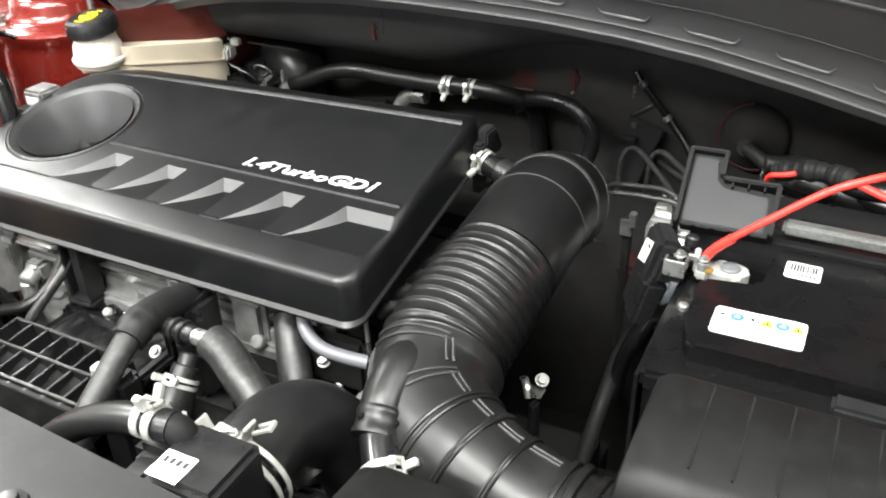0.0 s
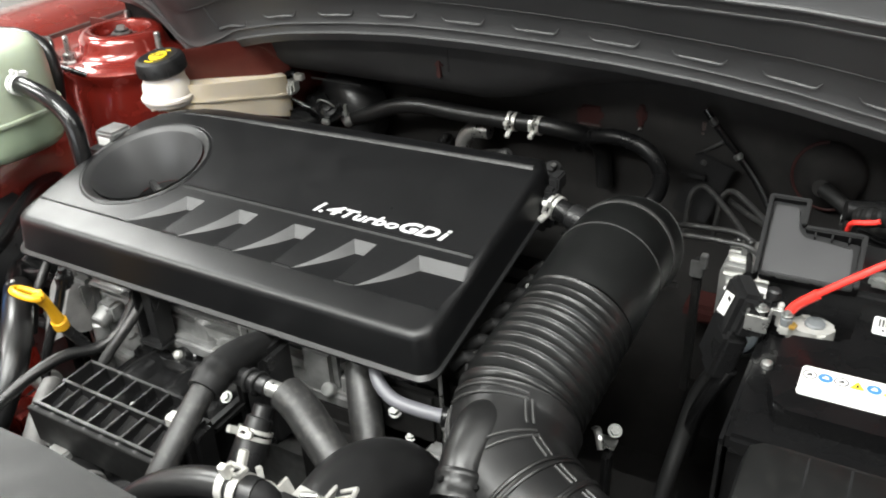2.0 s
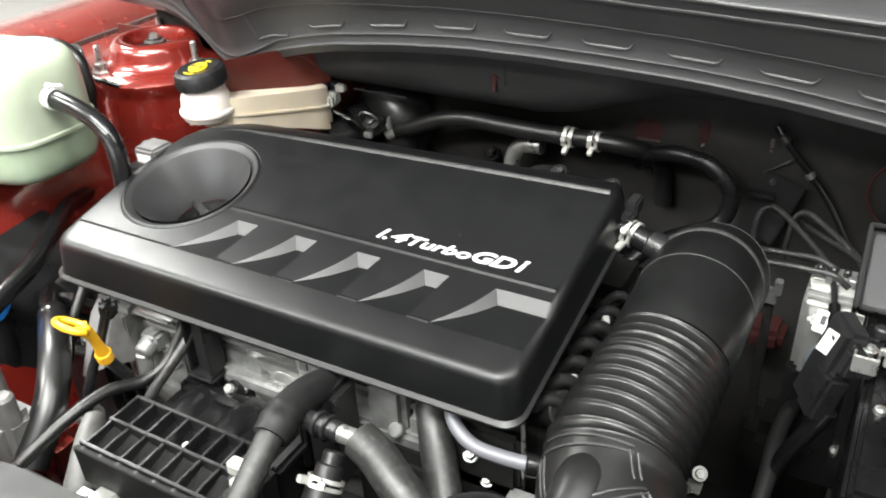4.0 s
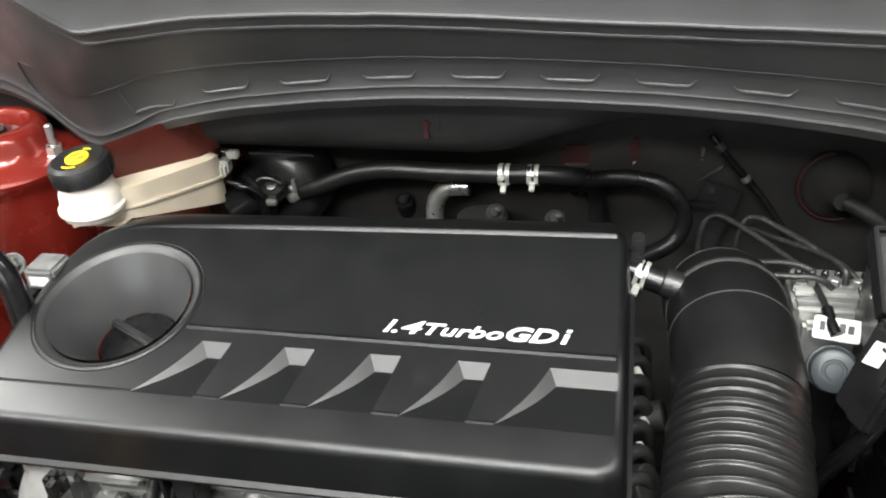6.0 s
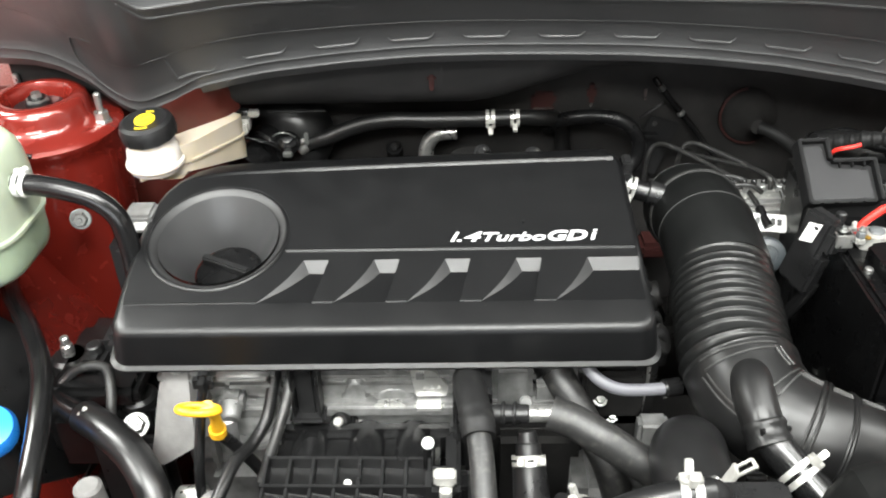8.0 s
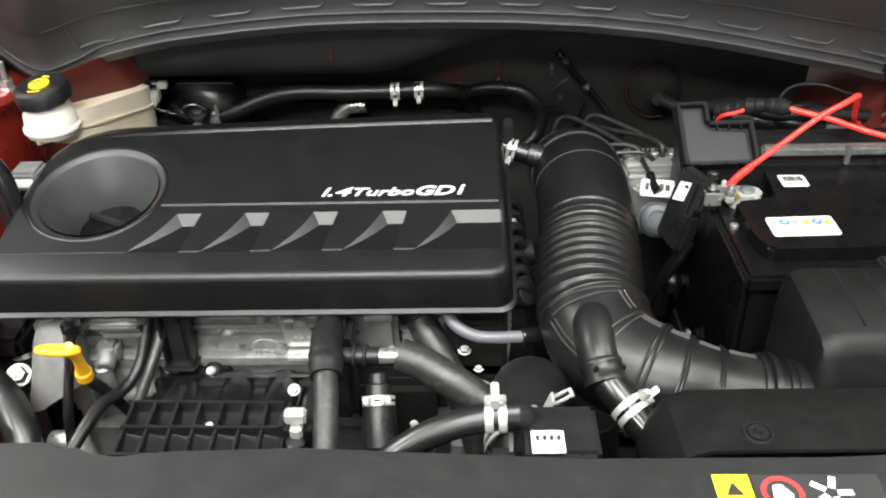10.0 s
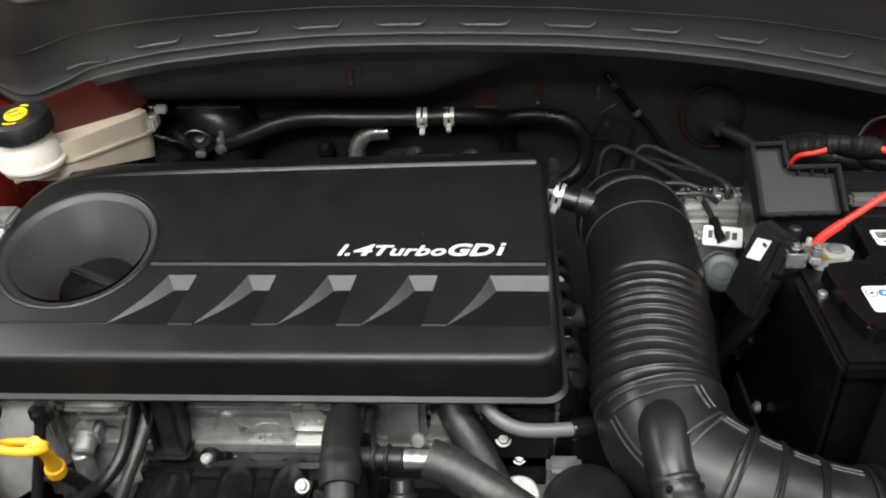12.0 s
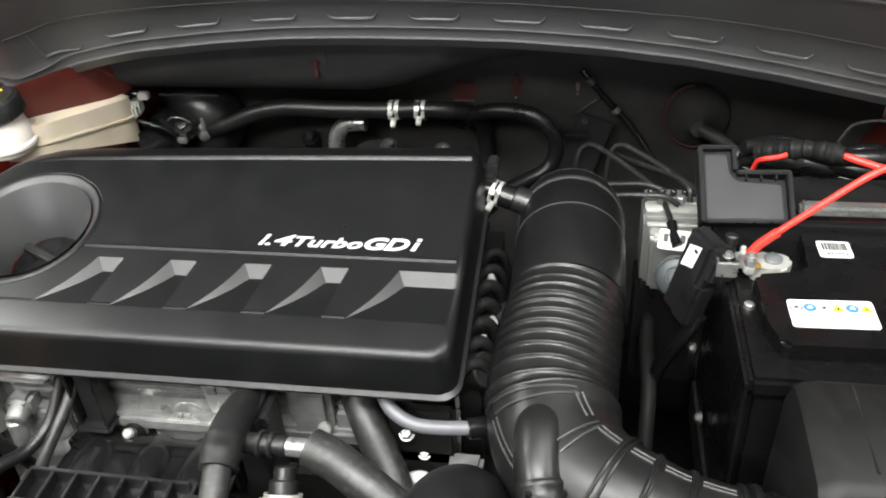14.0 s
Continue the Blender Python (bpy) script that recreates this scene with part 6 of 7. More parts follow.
# ---- front panel and intake snout ----
panel = thing("front_panel", (0.12, -0.40, 0.90), "charcoal plastic panel over the radiator with warning stickers", "radiator cover")
rear = [(-0.50, -0.22), (-0.34, -0.248), (-0.19, -0.251)]
dent = [(-0.086, -0.249), (-0.072, -0.251), (-0.062, -0.258), (-0.050, -0.2635), (-0.028, -0.2675), (-0.008, -0.2645), (0.003, -0.259), (0.011, -0.2545)]
edge = rear + dent + [(0.10, -0.256), (0.30, -0.268), (0.47, -0.268), (0.60, -0.262), (0.74, -0.24)]
plate = prism(edge + [(0.76, -0.50), (0.60, -0.58), (0.12, -0.62), (-0.36, -0.58), (-0.52, -0.50)], 0.918, 0.930, None, 0.004)
part("plate", plate, PANEL_GREY, panel)
part("rear_lip", thick(sheet_between([[(x, y, 0.925), (x, y + 0.003, 0.918), (x, y + 0.003, 0.880)] for x, y in edge]), 0.002), PANEL_GREY, panel)
for x, y in ((-0.105, -0.31), (0.215, -0.315), (0.52, -0.33)):
    part("push_clip", merged(lathe([(0, 0.929), (0.011, 0.929), (0.010, 0.933), (0.006, 0.9335), (0.0055, 0.937), (0.0, 0.9375)], Matrix.Translation((x, y, 0)), 16)), PLASTIC, panel, "black push clip")
sx, sy = 0.385, -0.306
part("yellow_sticker", box((sx, sy - 0.014, 0.9305), (sx + 0.024, sy + 0.022, 0.9312), 0.0002), YELLOW_INK, panel, "yellow warning sticker")
part("warning_triangle", prism([(sx + 0.006, sy + 0.004), (sx + 0.018, sy + 0.004), (sx + 0.012, sy + 0.015)], 0.9312, 0.9316), INK, panel, "black triangle print")
for k in range(2):
    part("print_bar", box((sx + 0.004 + 0.009 * k, sy - 0.004, 0.9312), (sx + 0.010 + 0.009 * k, sy - 0.001, 0.9316), 0.0), INK, panel)
part("black_sticker", box((sx + 0.025, sy - 0.014, 0.9303), (sx + 0.11, sy + 0.022, 0.9309), 0.0002), INK, panel, "black warning sticker")
ringm = Matrix.Translation((sx + 0.043, sy + 0.006, 0))
part("red_ring", lathe([(0.0105, 0.9309), (0.014, 0.9309), (0.014, 0.9315), (0.0105, 0.9315), (0.0105, 0.9309)], ringm, 28, False), RED_INK, panel, "red ring print")
part("white_print", prism([(sx + 0.036, sy), (sx + 0.046, sy - 0.004), (sx + 0.050, sy + 0.004), (sx + 0.044, sy + 0.013), (sx + 0.038, sy + 0.012)], 0.9309, 0.9313), PAPER, panel)
for a in range(5):
    blade = box((0.004, -0.0022, 0.9309), (0.014, 0.0022, 0.9313), 0.0)
    blade.transform(Matrix.Translation((sx + 0.075, sy + 0.006, 0)) @ pose(0, 0, 0, 0, 0, 72 * a))
    part("white_print", blade, PAPER, panel)
snout = thing("intake_snout", (0.55, -0.24, 0.90), "charcoal plastic air intake snout beside the front panel", "air duct")
snout_rows = []
for x, fall in ((0.358, 0.060), (0.364, 0.028), (0.374, 0.008), (0.390, 0.001), (0.44, 0.0), (0.60, 0.0), (0.80, 0.0)):
    snout_rows.append([(x, -0.262, 0.9315 - fall), (x, -0.225, 0.9285 - fall), (x, -0.195, 0.9245 - fall), (x, -0.187, 0.920 - fall), (x, -0.1835, 0.910 - fall), (x, -0.184, 0.83 - fall)])
part("body", thick(sheet_between(snout_rows), 0.003), PLASTIC_GREY, snout)
part("screw", merged(lathe([(0, 0.927), (0.008, 0.927), (0.0075, 0.932), (0.003, 0.932), (0.003, 0.9355), (0, 0.9355)], Matrix.Translation((0.428, -0.245, 0)), 16), lathe([(0.009, 0.929), (0.0115, 0.929), (0.0105, 0.9315), (0.009, 0.9315), (0.009, 0.929)], Matrix.Translation((0.428, -0.245, 0)), 20, False)), PLASTIC, snout, "black screw head")

# ---- air cleaner ----
cleaner = thing("air_cleaner_box", (0.64, -0.10, 0.80), "charcoal plastic air cleaner box with pressed grooves", "air cleaner")
box_rows = []
for x, fall in ((0.514, 0.16), (0.516, 0.018), (0.519, 0.006), (0.527, 0.001), (0.536, 0.0), (0.60, 0.0), (0.70, 0.0), (0.80, 0.0)):
    z = -fall
    box_rows.append([(x, -0.022, 0.70), (x, -0.024, 0.912 + z), (x, -0.027, 0.922 + z), (x, -0.034, 0.926 + z), (x, -0.070, 0.925 + z), (x, -0.118, 0.921 + z), (x, -0.128, 0.916 + z), (x, -0.135, 0.905 + z), (x, -0.158, 0.82 + z * 0.5), (x, -0.168, 0.72)])
part("lid", thick(sheet_between(box_rows), 0.003), PLASTIC_GREY, cleaner)
for k, x in enumerate((0.556, 0.5817, 0.6073, 0.633, 0.6585, 0.684, 0.71, 0.7355)):
    part("groove_rib", box((x, -0.113, 0.9218), (x + 0.0018, -0.034, 0.9252), 0.0006, pose(0, 0, 0, 2.9, 0, 0)), COWL, cleaner)
part("inlet_collar", cyl((0.500, -0.119, 0.833), (0.530, -0.122, 0.829), 0.046), PLASTIC, cleaner, "round black inlet collar")
part("base", box((0.52, -0.165, 0.62), (0.79, -0.005, 0.72), 0.01), PLASTIC, cleaner)

# ---- battery ----
tray = thing("battery_tray", (0.62, 0.10, 0.64), "black plastic battery tray", "battery tray")
part("floor_pan", box((0.49, 0.004, 0.64), (0.79, 0.225, 0.70), 0.008), PLASTIC, tray)
part("side_wall", prism([(0.005, 0.66), (0.222, 0.66), (0.212, 0.8840), (0.006, 0.8840)], 0.4935, 0.4966, Matrix(((0, 0, 1, 0), (1, 0, 0, 0), (0, 1, 0, 0), (0, 0, 0, 1)))), BATTERY_CASE, tray, "sloping side wall of the tray")
battery = thing("car_battery", (0.63, 0.10, 0.70), "black car battery with white labels on its lid", "battery")
part("case", box((0.499, 0.012, 0.70), (0.775, 0.209, 0.876), 0.005), BATTERY_CASE, battery)
part("lid_rim", box((0.497, 0.006, 0.870), (0.778, 0.212, 0.889), 0.004), BATTERY_CASE, battery, "stepped rim of the lid")
part("lid_top", prism(soft_outline([(0.525, 0.033), (0.77, 0.036), (0.77, 0.204), (0.566, 0.204), (0.562, 0.136), (0.514, 0.128), (0.516, 0.06)], 0.006), 0.886, 0.905, None, 0.0035), BATTERY_CASE, battery, "raised lid")
part("front_catch", merged(box((0.63, 0.015, 0.882), (0.68, 0.034, 0.896), 0.003), box((0.655, 0.009, 0.884), (0.70, 0.013, 0.887), 0.0005)), PLASTIC, battery)
part("hold_screw", lathe([(0, 0.888), (0.0050, 0.888), (0.0045, 0.893), (0.003, 0.894), (0, 0.894)], Matrix.Translation((0.508, 0.100, 0)), 12), STEEL, battery, "small bright screw")
lab = part("warning_label", prism(soft_outline([(0.535, 0.0555), (0.604, 0.0575), (0.604, 0.0945), (0.535, 0.0920)], 0.004), 0.9050, 0.9056), PAPER, battery, "white warning label with small pictograms")
for k in range(6):
    cx, cy = 0.5412 + 0.0113 * k, 0.0815 + 0.0004 * k
    mm = Matrix.Translation((cx, cy, 0))
    if k in (3, 5):
        part("pictogram", prism([(cx - 0.0056, cy - 0.0046), (cx + 0.0056, cy - 0.0046), (cx, cy + 0.0054)], 0.9056, 0.9059), YELLOW_INK, lab, "yellow triangle print")
        part("pictogram", prism([(cx - 0.0016, cy - 0.0028), (cx + 0.0016, cy - 0.0028), (cx, cy + 0.002)], 0.9059, 0.9061), INK, lab)
    else:
        ink = BLUE_INK if k in (1, 4) else INK
        part("pictogram", lathe([(0.0044 if k in (0, 2) else 0, 0.9056), (0.0054, 0.9056), (0.0054, 0.9060), (0.0044 if k in (0, 2) else 0, 0.9060)], mm, 18, False), ink, lab)
        part("pictogram", merged(box((cx - 0.0022, cy - 0.0012, 0.9056), (cx + 0.0022, cy + 0.0002, 0.9062), 0.0), box((cx - 0.0008, cy + 0.0006, 0.9056), (cx + 0.0016, cy + 0.0020, 0.9062), 0.0)), INK if k in (0, 2) else PAPER, lab)
bar = part("barcode_label", prism(soft_outline([(0.576, 0.159), (0.605, 0.159), (0.605, 0.185), (0.576, 0.185)], 0.003), 0.9050, 0.9056), PAPER, battery, "white barcode label")
random.seed(5)
x = 0.5800
while x < 0.601:
    w = random.choice((0.0009, 0.0012, 0.0016))
    part("barcode_bar", box((x, 0.1700, 0.9054), (x + w, 0.1815, 0.9061), 0.0), INK, bar)
    x += w + random.choice((0.0007, 0.0010))
for k in range(6):
    part("print_bar", box((0.583 + 0.0032 * k, 0.1630, 0.9056), (0.5852 + 0.0032 * k, 0.1665, 0.9058), 0.0), INK, bar)
ring = part("terminal_ring", merged(prism(soft_outline([(0.515, 0.141), (0.527, 0.137), (0.542, 0.138), (0.549, 0.146), (0.551, 0.154), (0.545, 0.161), (0.531, 0.166), (0.518, 0.161), (0.513, 0.151)], 0.004), 0.888, 0.9045, None, 0.002), box((0.524, 0.1345, 0.892), (0.545, 0.140, 0.899), 0.0015)), CLAMP, battery, "bright cast ring round the post")
part("post", lathe([(0, 0.9035), (0.0082, 0.9035), (0.0084, 0.9060), (0.0075, 0.9072), (0.004, 0.9075), (0, 0.9088)], Matrix.Translation((0.534, 0.1525, 0)), 28), LID_GREY, ring, "dull grey lead post")

terminal = thing("battery_terminal", (0.4945, 0.1460, 0.8980), "bright metal battery terminal clamp with bolts", "battery terminal")
part("clamp_plate", merged(box((0.4815, 0.1290, 0.8985), (0.5000, 0.1312, 0.9145), 0.0008), box((0.4815, 0.1306, 0.8990), (0.4835, 0.1510, 0.9145), 0.0006), box((0.4985, 0.1306, 0.9040), (0.5005, 0.1470, 0.9140), 0.0006), box((0.4985, 0.1450, 0.9085), (0.5085, 0.1490, 0.9145), 0.0008)), STEEL, terminal, "bent bright plate of the clamp")
part("insulator", merged(box((0.4840, 0.1330, 0.8900), (0.4980, 0.1530, 0.9065), 0.002), box((0.4875, 0.1510, 0.8930), (0.5015, 0.1690, 0.9140), 0.004), cyl((0.4965, 0.1640, 0.9120), (0.4975, 0.1650, 0.9220), 0.006)), PLASTIC, terminal, "black insulating block")
hex_bolt("terminal_bolt", (0.4925, 0.1420, 0.9150), (0, 0, 1), 0.0042, terminal)
part("bolt_shank", cyl((0.4925, 0.1420, 0.9040), (0.4925, 0.1420, 0.9140), 0.003), STEEL, terminal)
part("upright_ear", merged(box((0.5035, 0.1480, 0.8960), (0.5085, 0.1520, 0.9195), 0.001), box((0.5070, 0.1370, 0.8960), (0.5180, 0.1500, 0.9055), 0.002)), CLAMP, terminal, "bright upright ear")
part("nut", cyl((0.5125, 0.1425, 0.9040), (0.5125, 0.1425, 0.9120), 0.0052, None, 0.0008, 6), LID_GREY, terminal, "dull greenish clamp nut")
hex_bolt("terminal_bolt", (0.5125, 0.1425, 0.9150), (0, 0, 1), 0.0036, terminal)
part("brass_washer", merged(box((0.5155, 0.1345, 0.9050), (0.5210, 0.1390, 0.9085), 0.001), cyl((0.5175, 0.1430, 0.9030), (0.5175, 0.1430, 0.9065), 0.0042)), BRASS, terminal, "yellow brass crimp")
sensor = thing("battery_sensor", (0.47, 0.15, 0.84), "black battery sensor box with a white label", "sensor box")
sens_m = Matrix.Translation((0.470, 0.152, 0.885)) @ pose(0, 0, 0, -12, 6, -60)
body = merged(box((-0.022, -0.0115, -0.048), (0.015, 0.010, 0.042), 0.005), box((-0.006, -0.012, -0.05), (0.020, 0.010, 0.0), 0.004), box((0.010, -0.008, 0.004), (0.023, 0.009, 0.030), 0.003))
body.transform(sens_m)
part("case", body, PLASTIC, sensor)
tag = prism([(-0.013, -0.008), (0.002, -0.002), (0.004, 0.022), (-0.011, 0.016)], 0.0, 0.0006)
tag.transform(sens_m @ pose(0, -0.0128, 0.012, 90, 0, 0))
sensor_label = part("label", tag, PAPER, sensor, "white printed label")
mark = box((-0.003, 0.013, 0.0006), (0.002, 0.0165, 0.0009), 0.0)
mark.transform(sens_m @ pose(0, -0.0128, 0.012, 90, 0, 0))
part("print_bar", mark, INK, sensor_label)
part("cable", tube([(0.474, 0.142, 0.845), (0.466, 0.142, 0.825), (0.456, 0.150, 0.795), (0.446, 0.165, 0.755), (0.44, 0.18, 0.70)], 0.008, 14, 30), GLOSS_RUBBER, sensor, "black earth cable")
hex_bolt("tray_nut", (0.4870, 0.228, 0.731), (-1, -0.2, 0.3), 0.0052, loose_label="bright zinc nut beside the battery tray")
hex_bolt("tray_nut", (0.4870, 0.134, 0.718), (-1, -0.2, 0.3), 0.0048, loose_label="small bright nut low beside the tray")

red = thing("jump_cable", (0.60, 0.20, 0.92), "bright red cable clipped to the battery terminal", "cable")
part("sheath", tube([(0.512, 0.150, 0.908), (0.519, 0.149, 0.924), (0.534, 0.148, 0.939), (0.567, 0.149, 0.969), (0.596, 0.153, 0.992), (0.622, 0.160, 1.004), (0.642, 0.178, 1.004), (0.658, 0.21, 0.985), (0.678, 0.25, 0.95), (0.70, 0.29, 0.92), (0.72, 0.32, 0.905)], 0.0031, 14, 110), RED_WIRE, red)
part("lug_sleeve", tube([(0.510, 0.150, 0.905), (0.517, 0.1495, 0.920), (0.532, 0.148, 0.937)], 0.0043, 14, 12), RED_WIRE, red, "thicker red sleeve")
second = thing("jump_cable", (0.66, 0.26, 0.93), "thin red cable among the wiring", "cable")
part("sheath", tube([(0.612, 0.285, 0.944), (0.625, 0.278, 0.942), (0.66, 0.26, 0.938), (0.70, 0.24, 0.930), (0.76, 0.22, 0.922)], 0.0036, 12, 40), RED_WIRE, second)
spare = thing("jump_cable", (0.55, 0.29, 0.93), "short end of red cable behind the fuse box", "cable")
part("sheath", tube([(0.536, 0.318, 0.900), (0.538, 0.305, 0.922), (0.542, 0.297, 0.930), (0.549, 0.294, 0.933), (0.557, 0.292, 0.936), (0.563, 0.291, 0.939)], 0.0026, 12, 30), RED_WIRE, spare)
third = thing("thin_cable", (0.68, 0.39, 0.90), "thin grey-black looped wire behind the battery", "cable")
part("wire", tube([(0.640, 0.395, 0.90), (0.655, 0.398, 0.922), (0.69, 0.395, 0.928), (0.73, 0.385, 0.918), (0.77, 0.38, 0.905)], 0.0018, 8, 40), DULL_RUBBER, third)

# ---- junction box ----
fuse = thing("fuse_box", (0.52, 0.22, 0.84), "black fuse box with an L-shaped grey lid", "fuse box")
FACE = Matrix.Translation((0.479, 0.203, 0.914)) @ pose(0, 0, 0, 38, 0, 3)
L_out = [(-0.002, -0.004), (0.076, -0.004), (0.076, 0.040), (0.033, 0.042), (0.027, 0.048), (0.026, 0.071), (-0.003, 0.071)]
L_in = [(0.0, -0.001), (0.0715, -0.001), (0.0705, 0.035), (0.030, 0.0365), (0.0225, 0.044), (0.0215, 0.066), (0.0, 0.066)]
lid_frame = part("lid_frame", prism(soft_outline(L_out, 0.003, 2), -0.012, 0.0015, FACE, 0.001), COWL, fuse, "black rim of the lid")
part("lid", prism(soft_outline(L_in, 0.003, 2), 0.0010, 0.0028, FACE, 0.0008), LID_DARK, fuse, "flat grey lid")
for k in range(4):
    rib = box((0.010 + 0.016 * k, -0.0045, -0.003), (0.013 + 0.016 * k, -0.0030, 0.0045), 0.0004)
    rib.transform(FACE)
    part("edge_rib", rib, COWL, lid_frame)
for a, b in (((-0.0065, -0.006), (-0.0025, 0.073)), ((0.029, 0.043), (0.078, 0.0475)), ((0.0755, -0.004), (0.080, 0.047)), ((-0.005, 0.0695), (0.0275, 0.0735)), ((0.0255, 0.047), (0.0295, 0.0735))):
    fence = box((*a, -0.012), (*b, 0.010), 0.0012)
    fence.transform(FACE)
    part("raised_rim", fence, COWL, fuse)
for k in range(3):
    latch = box((0.037 + 0.014 * k, 0.0375, 0.002), (0.0385 + 0.014 * k, 0.0445, 0.008), 0.0006)
    latch.transform(FACE)
    part("latch", latch, COWL, lid_frame)
part("base", merged(box((0.484, 0.222, 0.70), (0.80, 0.30, 0.912), 0.008), box((0.486, 0.212, 0.86), (0.80, 0.25, 0.908), 0.004)), PLASTIC, fuse)
part("bright_strip", merged(box((0.565, 0.212, 0.914), (0.80, 0.226, 0.926), 0.003), box((0.66, 0.208, 0.905), (0.666, 0.214, 0.930), 0.001)), BOLT, fuse, "bare metal hold-down bar")
clutter = thing("wiring_bundle", (0.60, 0.36, 0.85), "dull taped wiring bundle behind the fuse box", "wiring")
random.seed(11)
for k in range(7):
    y0, z0 = 0.34 + 0.02 * random.random(), 0.87 + 0.045 * random.random()
    pts = [(0.53 + 0.045 * i, y0 + 0.02 * random.random(), z0 - 0.004 * i + 0.012 * random.random()) for i in range(7)]
    part("cable_run", tube(pts, 0.006 + 0.006 * random.random(), 12, 50), random.choice((DULL_RUBBER, RUBBER, GLOSS_RUBBER)), clutter)
part("support", box((0.53, 0.33, 0.70), (0.80, 0.42, 0.868), 0.01), DUSTY, clutter)
part("cloth_sleeve", tube([(0.545, 0.335, 0.918), (0.565, 0.318, 0.930), (0.59, 0.302, 0.940), (0.616, 0.283, 0.944)], 0.0095, 14, 60, lambda f: 1 + 0.10 * math.sin(17 * f) + 0.07 * math.sin(43 * f + 1) + 0.05 * math.sin(97 * f + 2)), TRAY_BLACK, clutter, "crumpled dark cloth sleeve")

# ---- brake pressure unit and its pipes ----
unit = thing("brake_pressure_unit", (0.46, 0.30, 0.72), "cast aluminium brake pressure unit with a grey motor", "brake unit")
part("block", merged(box((0.428, 0.290, 0.77), (0.503, 0.350, 0.852), 0.004), box((0.436, 0.276, 0.770), (0.488, 0.292, 0.840), 0.004), box((0.430, 0.318, 0.850), (0.505, 0.348, 0.862), 0.002)), ALU_FINE, unit)
mot = aimed((0.470, 0.284, 0.788), (-0.16, -0.80, 0.50))
motor = part("motor", lathe([(0, 0), (0.0215, 0), (0.0215, 0.044), (0.0205, 0.049), (0.0185, 0.0505), (0.0115, 0.0508), (0.0105, 0.0495), (0.0085, 0.0495), (0.0075, 0.0508), (0.0, 0.051)], mot, 36), MOTOR_GREY, unit, "blue-grey round motor can")
part("collar", lathe([(0.0215, 0.020), (0.0232, 0.020), (0.0238, 0.024), (0.0232, 0.028), (0.0215, 0.028)], mot, 36, False), MOTOR_GREY, motor)
plate_m = aimed((0.4635, 0.268, 0.846), (-0.22, -0.70, 0.62)) @ pose(0, 0, 0, 0, 0, 4)
tag = box((-0.021, -0.012, -0.004), (0.021, 0.010, 0.0), 0.0012)
tag.transform(plate_m)
unit_label = part("label", tag, PAPER, unit, "white printed label")
for k, (x0, x1) in enumerate(((-0.0155, -0.0105), (-0.0085, -0.0045), (0.002, 0.0075), (0.0095, 0.015))):
    mark = box((x0, -0.004, 0.0), (x1, 0.005 - 0.001 * (k % 2), 0.0005), 0.0)
    mark.transform(plate_m)
    part("print_bar", mark, INK, unit_label)
for k in range(6):
    x = 0.436 + 0.0125 * k
    part("port_plug", cyl((x, 0.334, 0.860), (x, 0.334, 0.869), 0.0042, 0.0036), PLASTIC, unit, "black port plug")
part("casting_step", box((0.430, 0.303, 0.850), (0.502, 0.309, 0.855), 0.0015), ALU, unit)
for x in (0.447, 0.468, 0.489):
    part("pipe_nut", cyl((x, 0.322, 0.858), (x, 0.322, 0.868), 0.0058, None, 0.001, 6), ALU, unit)
part("bracket", box((0.425, 0.29, 0.62), (0.505, 0.35, 0.77), 0.006), PLASTIC, unit)
PIPES = [
    [(0.460, 0.272, 0.846), (0.457, 0.290, 0.853), (0.451, 0.318, 0.859), (0.441, 0.350, 0.861), (0.420, 0.386, 0.861), (0.386, 0.436, 0.861), (0.366, 0.459, 0.858), (0.353, 0.461, 0.842), (0.350, 0.46, 0.79)],
    [(0.497, 0.300, 0.822), (0.495, 0.308, 0.850), (0.486, 0.330, 0.868), (0.462, 0.366, 0.871), (0.428, 0.412, 0.871), (0.405, 0.438, 0.869), (0.393, 0.443, 0.854), (0.388, 0.45, 0.80)],
    [(0.478, 0.320, 0.862), (0.476, 0.326, 0.876), (0.462, 0.360, 0.872), (0.43, 0.41, 0.858), (0.40, 0.46, 0.845)],
    [(0.465, 0.312, 0.862), (0.450, 0.313, 0.872), (0.425, 0.316, 0.871), (0.402, 0.320, 0.868), (0.372, 0.335, 0.855), (0.35, 0.40, 0.80)],
    [(0.452, 0.335, 0.866), (0.432, 0.345, 0.868), (0.402, 0.358, 0.860), (0.372, 0.372, 0.850), (0.35, 0.42, 0.82)],
]
for k, pts in enumerate(PIPES):
    pp = thing("brake_pipe", pts[0], "thin dark coated brake pipe rising from the pressure unit", "pipe", "brake pipes")
    part("pipe", tube(pts, 0.0032, 10, 60), DULL_RUBBER, pp)
    if k == 0:
        part("flare_sleeve", tube([(0.4625, 0.262, 0.842), (0.460, 0.272, 0.846), (0.457, 0.290, 0.853)], 0.0058, 12, 10), GLOSS_RUBBER, pp, "black rubber sleeve")
clip = thing("pipe_clip", (0.393, 0.36, 0.80), "small bare metal clip below the brake pipes", "clip")
part("clip_plate", merged(box((0.383, 0.362, 0.790), (0.398, 0.366, 0.812), 0.0012), box((0.394, 0.356, 0.806), (0.402, 0.366, 0.824), 0.0012)), ALU, clip)
part("clip_stay", merged(box((0.386, 0.366, 0.62), (0.396, 0.376, 0.812), 0.002), box((0.352, 0.358, 0.772), (0.372, 0.363, 0.778), 0.001)), DULL_RUBBER, clip, "dark steel stay")
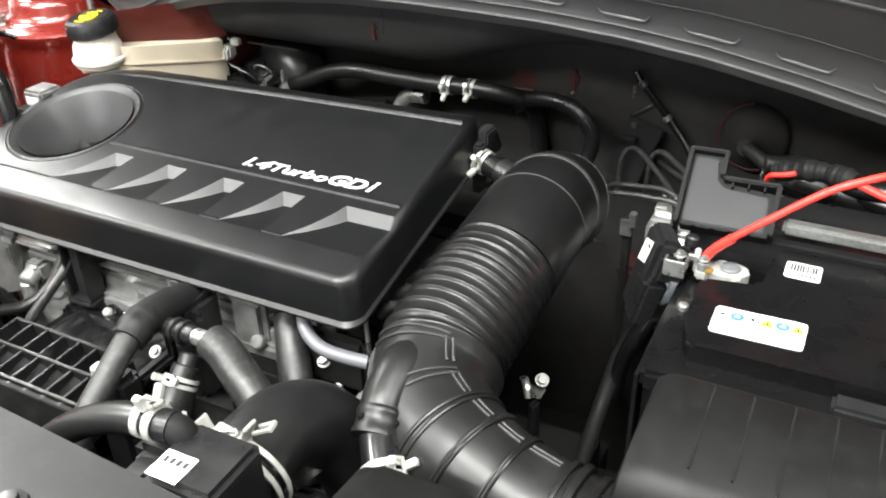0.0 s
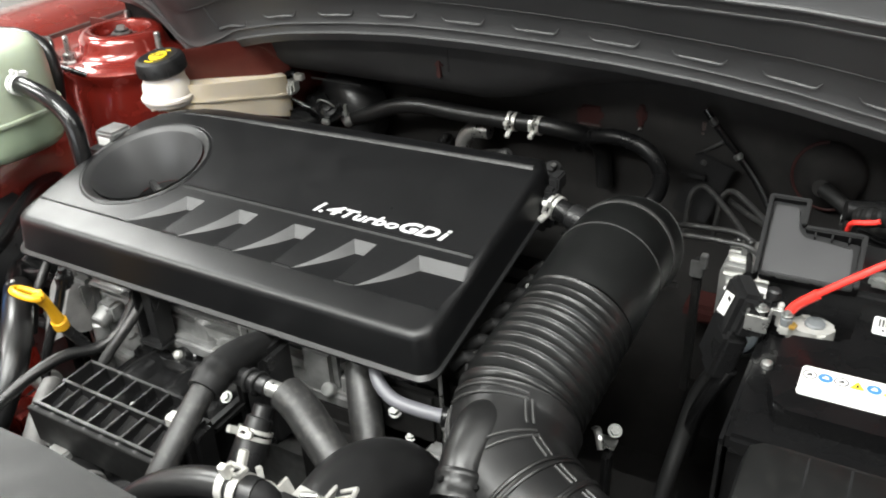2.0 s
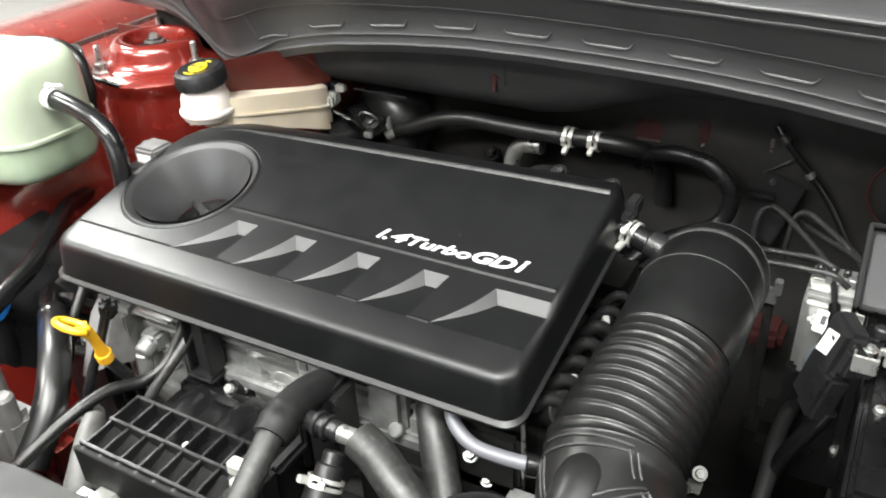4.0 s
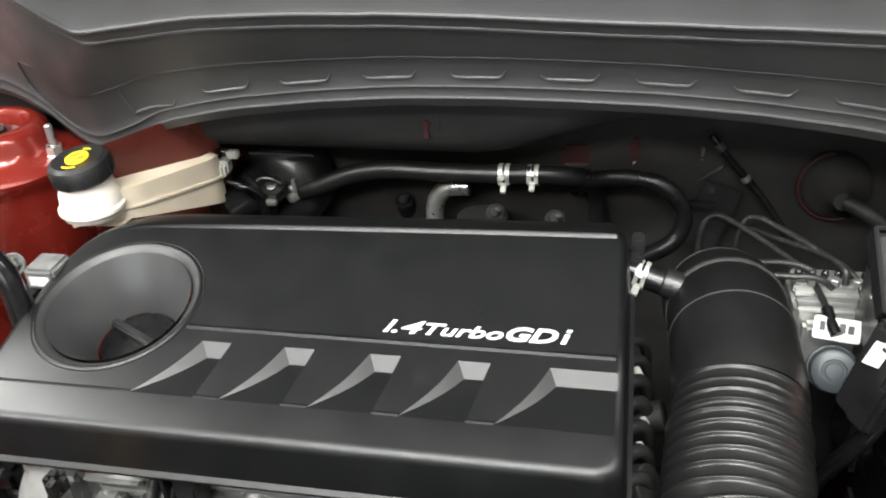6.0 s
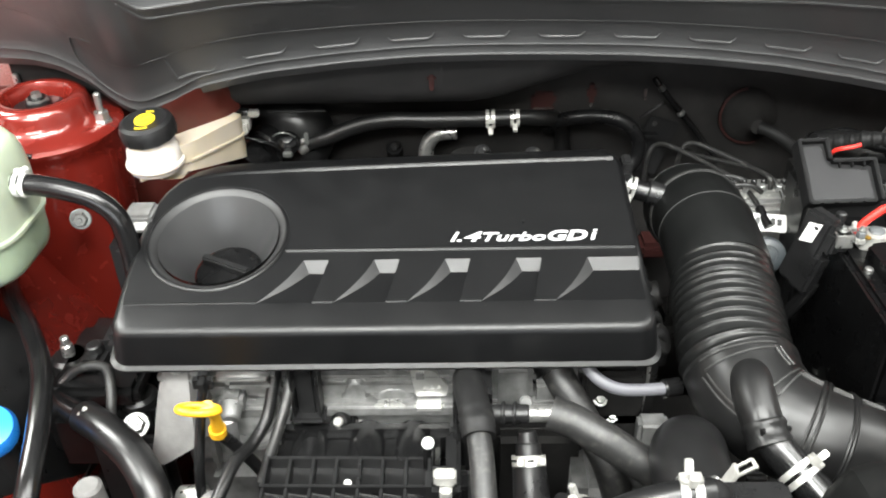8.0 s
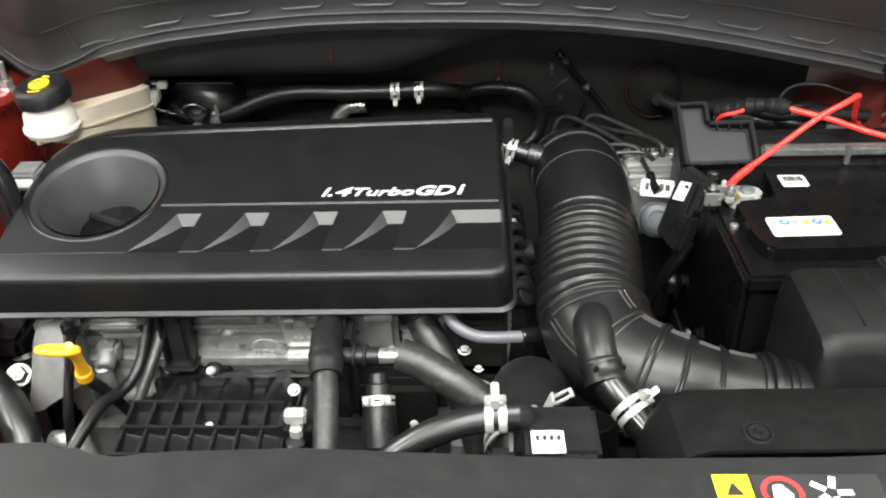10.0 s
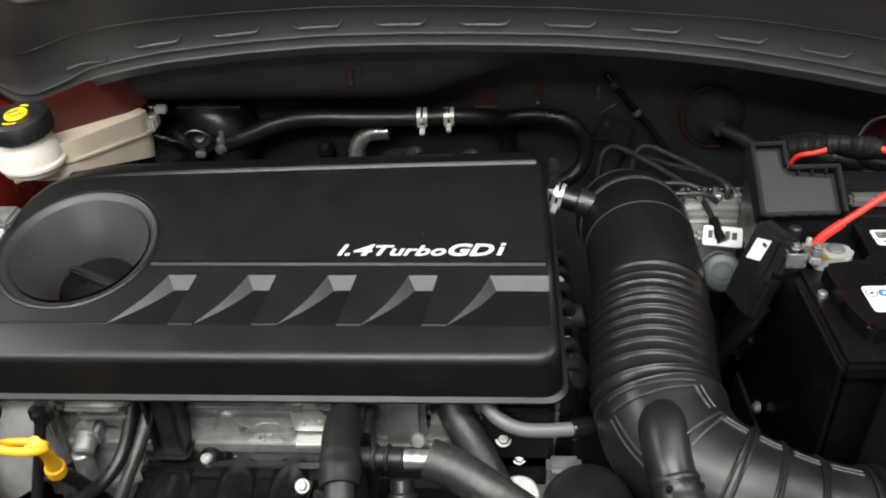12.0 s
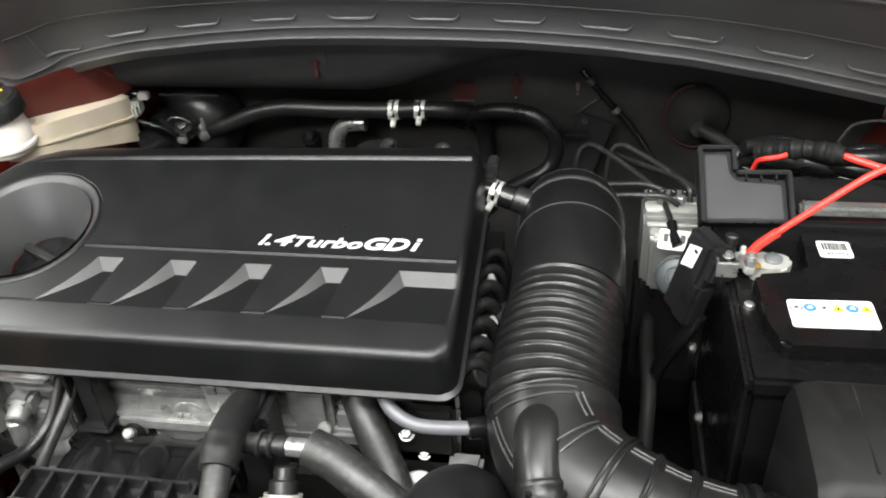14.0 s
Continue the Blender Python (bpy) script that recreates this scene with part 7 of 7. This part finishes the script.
cable = thing("throttle_cable", (0.39, 0.46, 0.88), "black sheathed cable dropping from the cowl", "cable")
part("sheath", tube([(0.354, 0.484, 0.946), (0.365, 0.483, 0.932), (0.381, 0.486, 0.912), (0.398, 0.488, 0.892), (0.424, 0.484, 0.862), (0.455, 0.47, 0.82)], 0.0042, 12, 40), GLOSS_RUBBER, cable)
part("clip", cyl((0.3955, 0.4865, 0.8945), (0.400, 0.4865, 0.8890), 0.0056), BOLT, cable, "dull metal clip")
part("tip", cyl((0.3615, 0.4825, 0.9365), (0.368, 0.4825, 0.9285), 0.0048), DULL_RUBBER, cable, "worn cable end")
booster = thing("steering_boot", (0.505, 0.48, 0.88), "black rubber boot with a dull red rim on the firewall", "rubber boot")
bo = aimed((0.4995, 0.506, 0.8790), (-0.05, -1, 0.12))
part("red_rim", tube([bo @ Vector((0.0405 * math.cos(radians(a)), 0.0405 * math.sin(radians(a)), 0.006)) for a in range(100, 291, 10)], 0.0022, 8, 60), MARK_RED, booster, "dull red rim")
part("boot", lathe([(0.040, 0.0), (0.039, 0.008), (0.034, 0.013), (0.028, 0.019), (0.022, 0.026), (0.017, 0.034), (0.012, 0.042), (0.010, 0.055), (0, 0.056)], bo, 32), FIREWALL, booster)
part("cable_stub", tube([(0.499, 0.451, 0.886), (0.520, 0.436, 0.880), (0.54, 0.43, 0.866), (0.56, 0.42, 0.85)], 0.0085, 14, 20), TRAY_BLACK, booster)
bracket = thing("cowl_bracket", (0.36, 0.47, 0.84), "black steel bracket below the cowl", "bracket")
part("plate", merged(box((0.338, 0.480, 0.80), (0.385, 0.485, 0.888), 0.002, pose(0, 0, 0, 0, 18, 0)), box((0.335, 0.47, 0.86), (0.365, 0.48, 0.866), 0.001)), COWL, bracket)
hex_bolt("bracket_bolt", (0.360, 0.478, 0.880), (0, -1, 0.1), 0.003, bracket, DULL_RUBBER)
# small fittings between the cover and the duct
side_bits = thing("ignition_wiring", (0.275, 0.12, 0.86), "tangle of black plugs and pale clips beside the cover", "wiring")
random.seed(3)
for k in range(7):
    y = 0.02 + 0.028 * k
    part("lead", tube([(0.262, y, 0.86), (0.274, y + 0.004, 0.872), (0.284, y + 0.012, 0.858), (0.288, y + 0.02, 0.82)], 0.0048 + 0.002 * random.random(), 10, 14), TRAY_BLACK, side_bits)
for x, y, z in ((0.278, 0.065, 0.862), (0.282, 0.105, 0.852), (0.276, 0.15, 0.868)):
    part("pale_clip", box((x - 0.003, y - 0.005, z - 0.004), (x + 0.003, y + 0.005, z + 0.004), 0.001, pose(0, 0, 0, 20, 10, 30)), CLAMP, side_bits, "pale plastic clip")
part("upright_wire", tube([(0.262, -0.005, 0.88), (0.264, -0.006, 0.84), (0.262, -0.002, 0.79)], 0.002, 8, 12), STEEL, side_bits, "thin bright rod")
part("tall_plug", merged(box((0.263, 0.208, 0.905), (0.276, 0.232, 0.948), 0.003), box((0.266, 0.218, 0.943), (0.277, 0.24, 0.958), 0.002)), COWL, side_bits)
part("support", box((0.255, 0.03, 0.74), (0.285, 0.20, 0.845), 0.006), PLASTIC, side_bits)
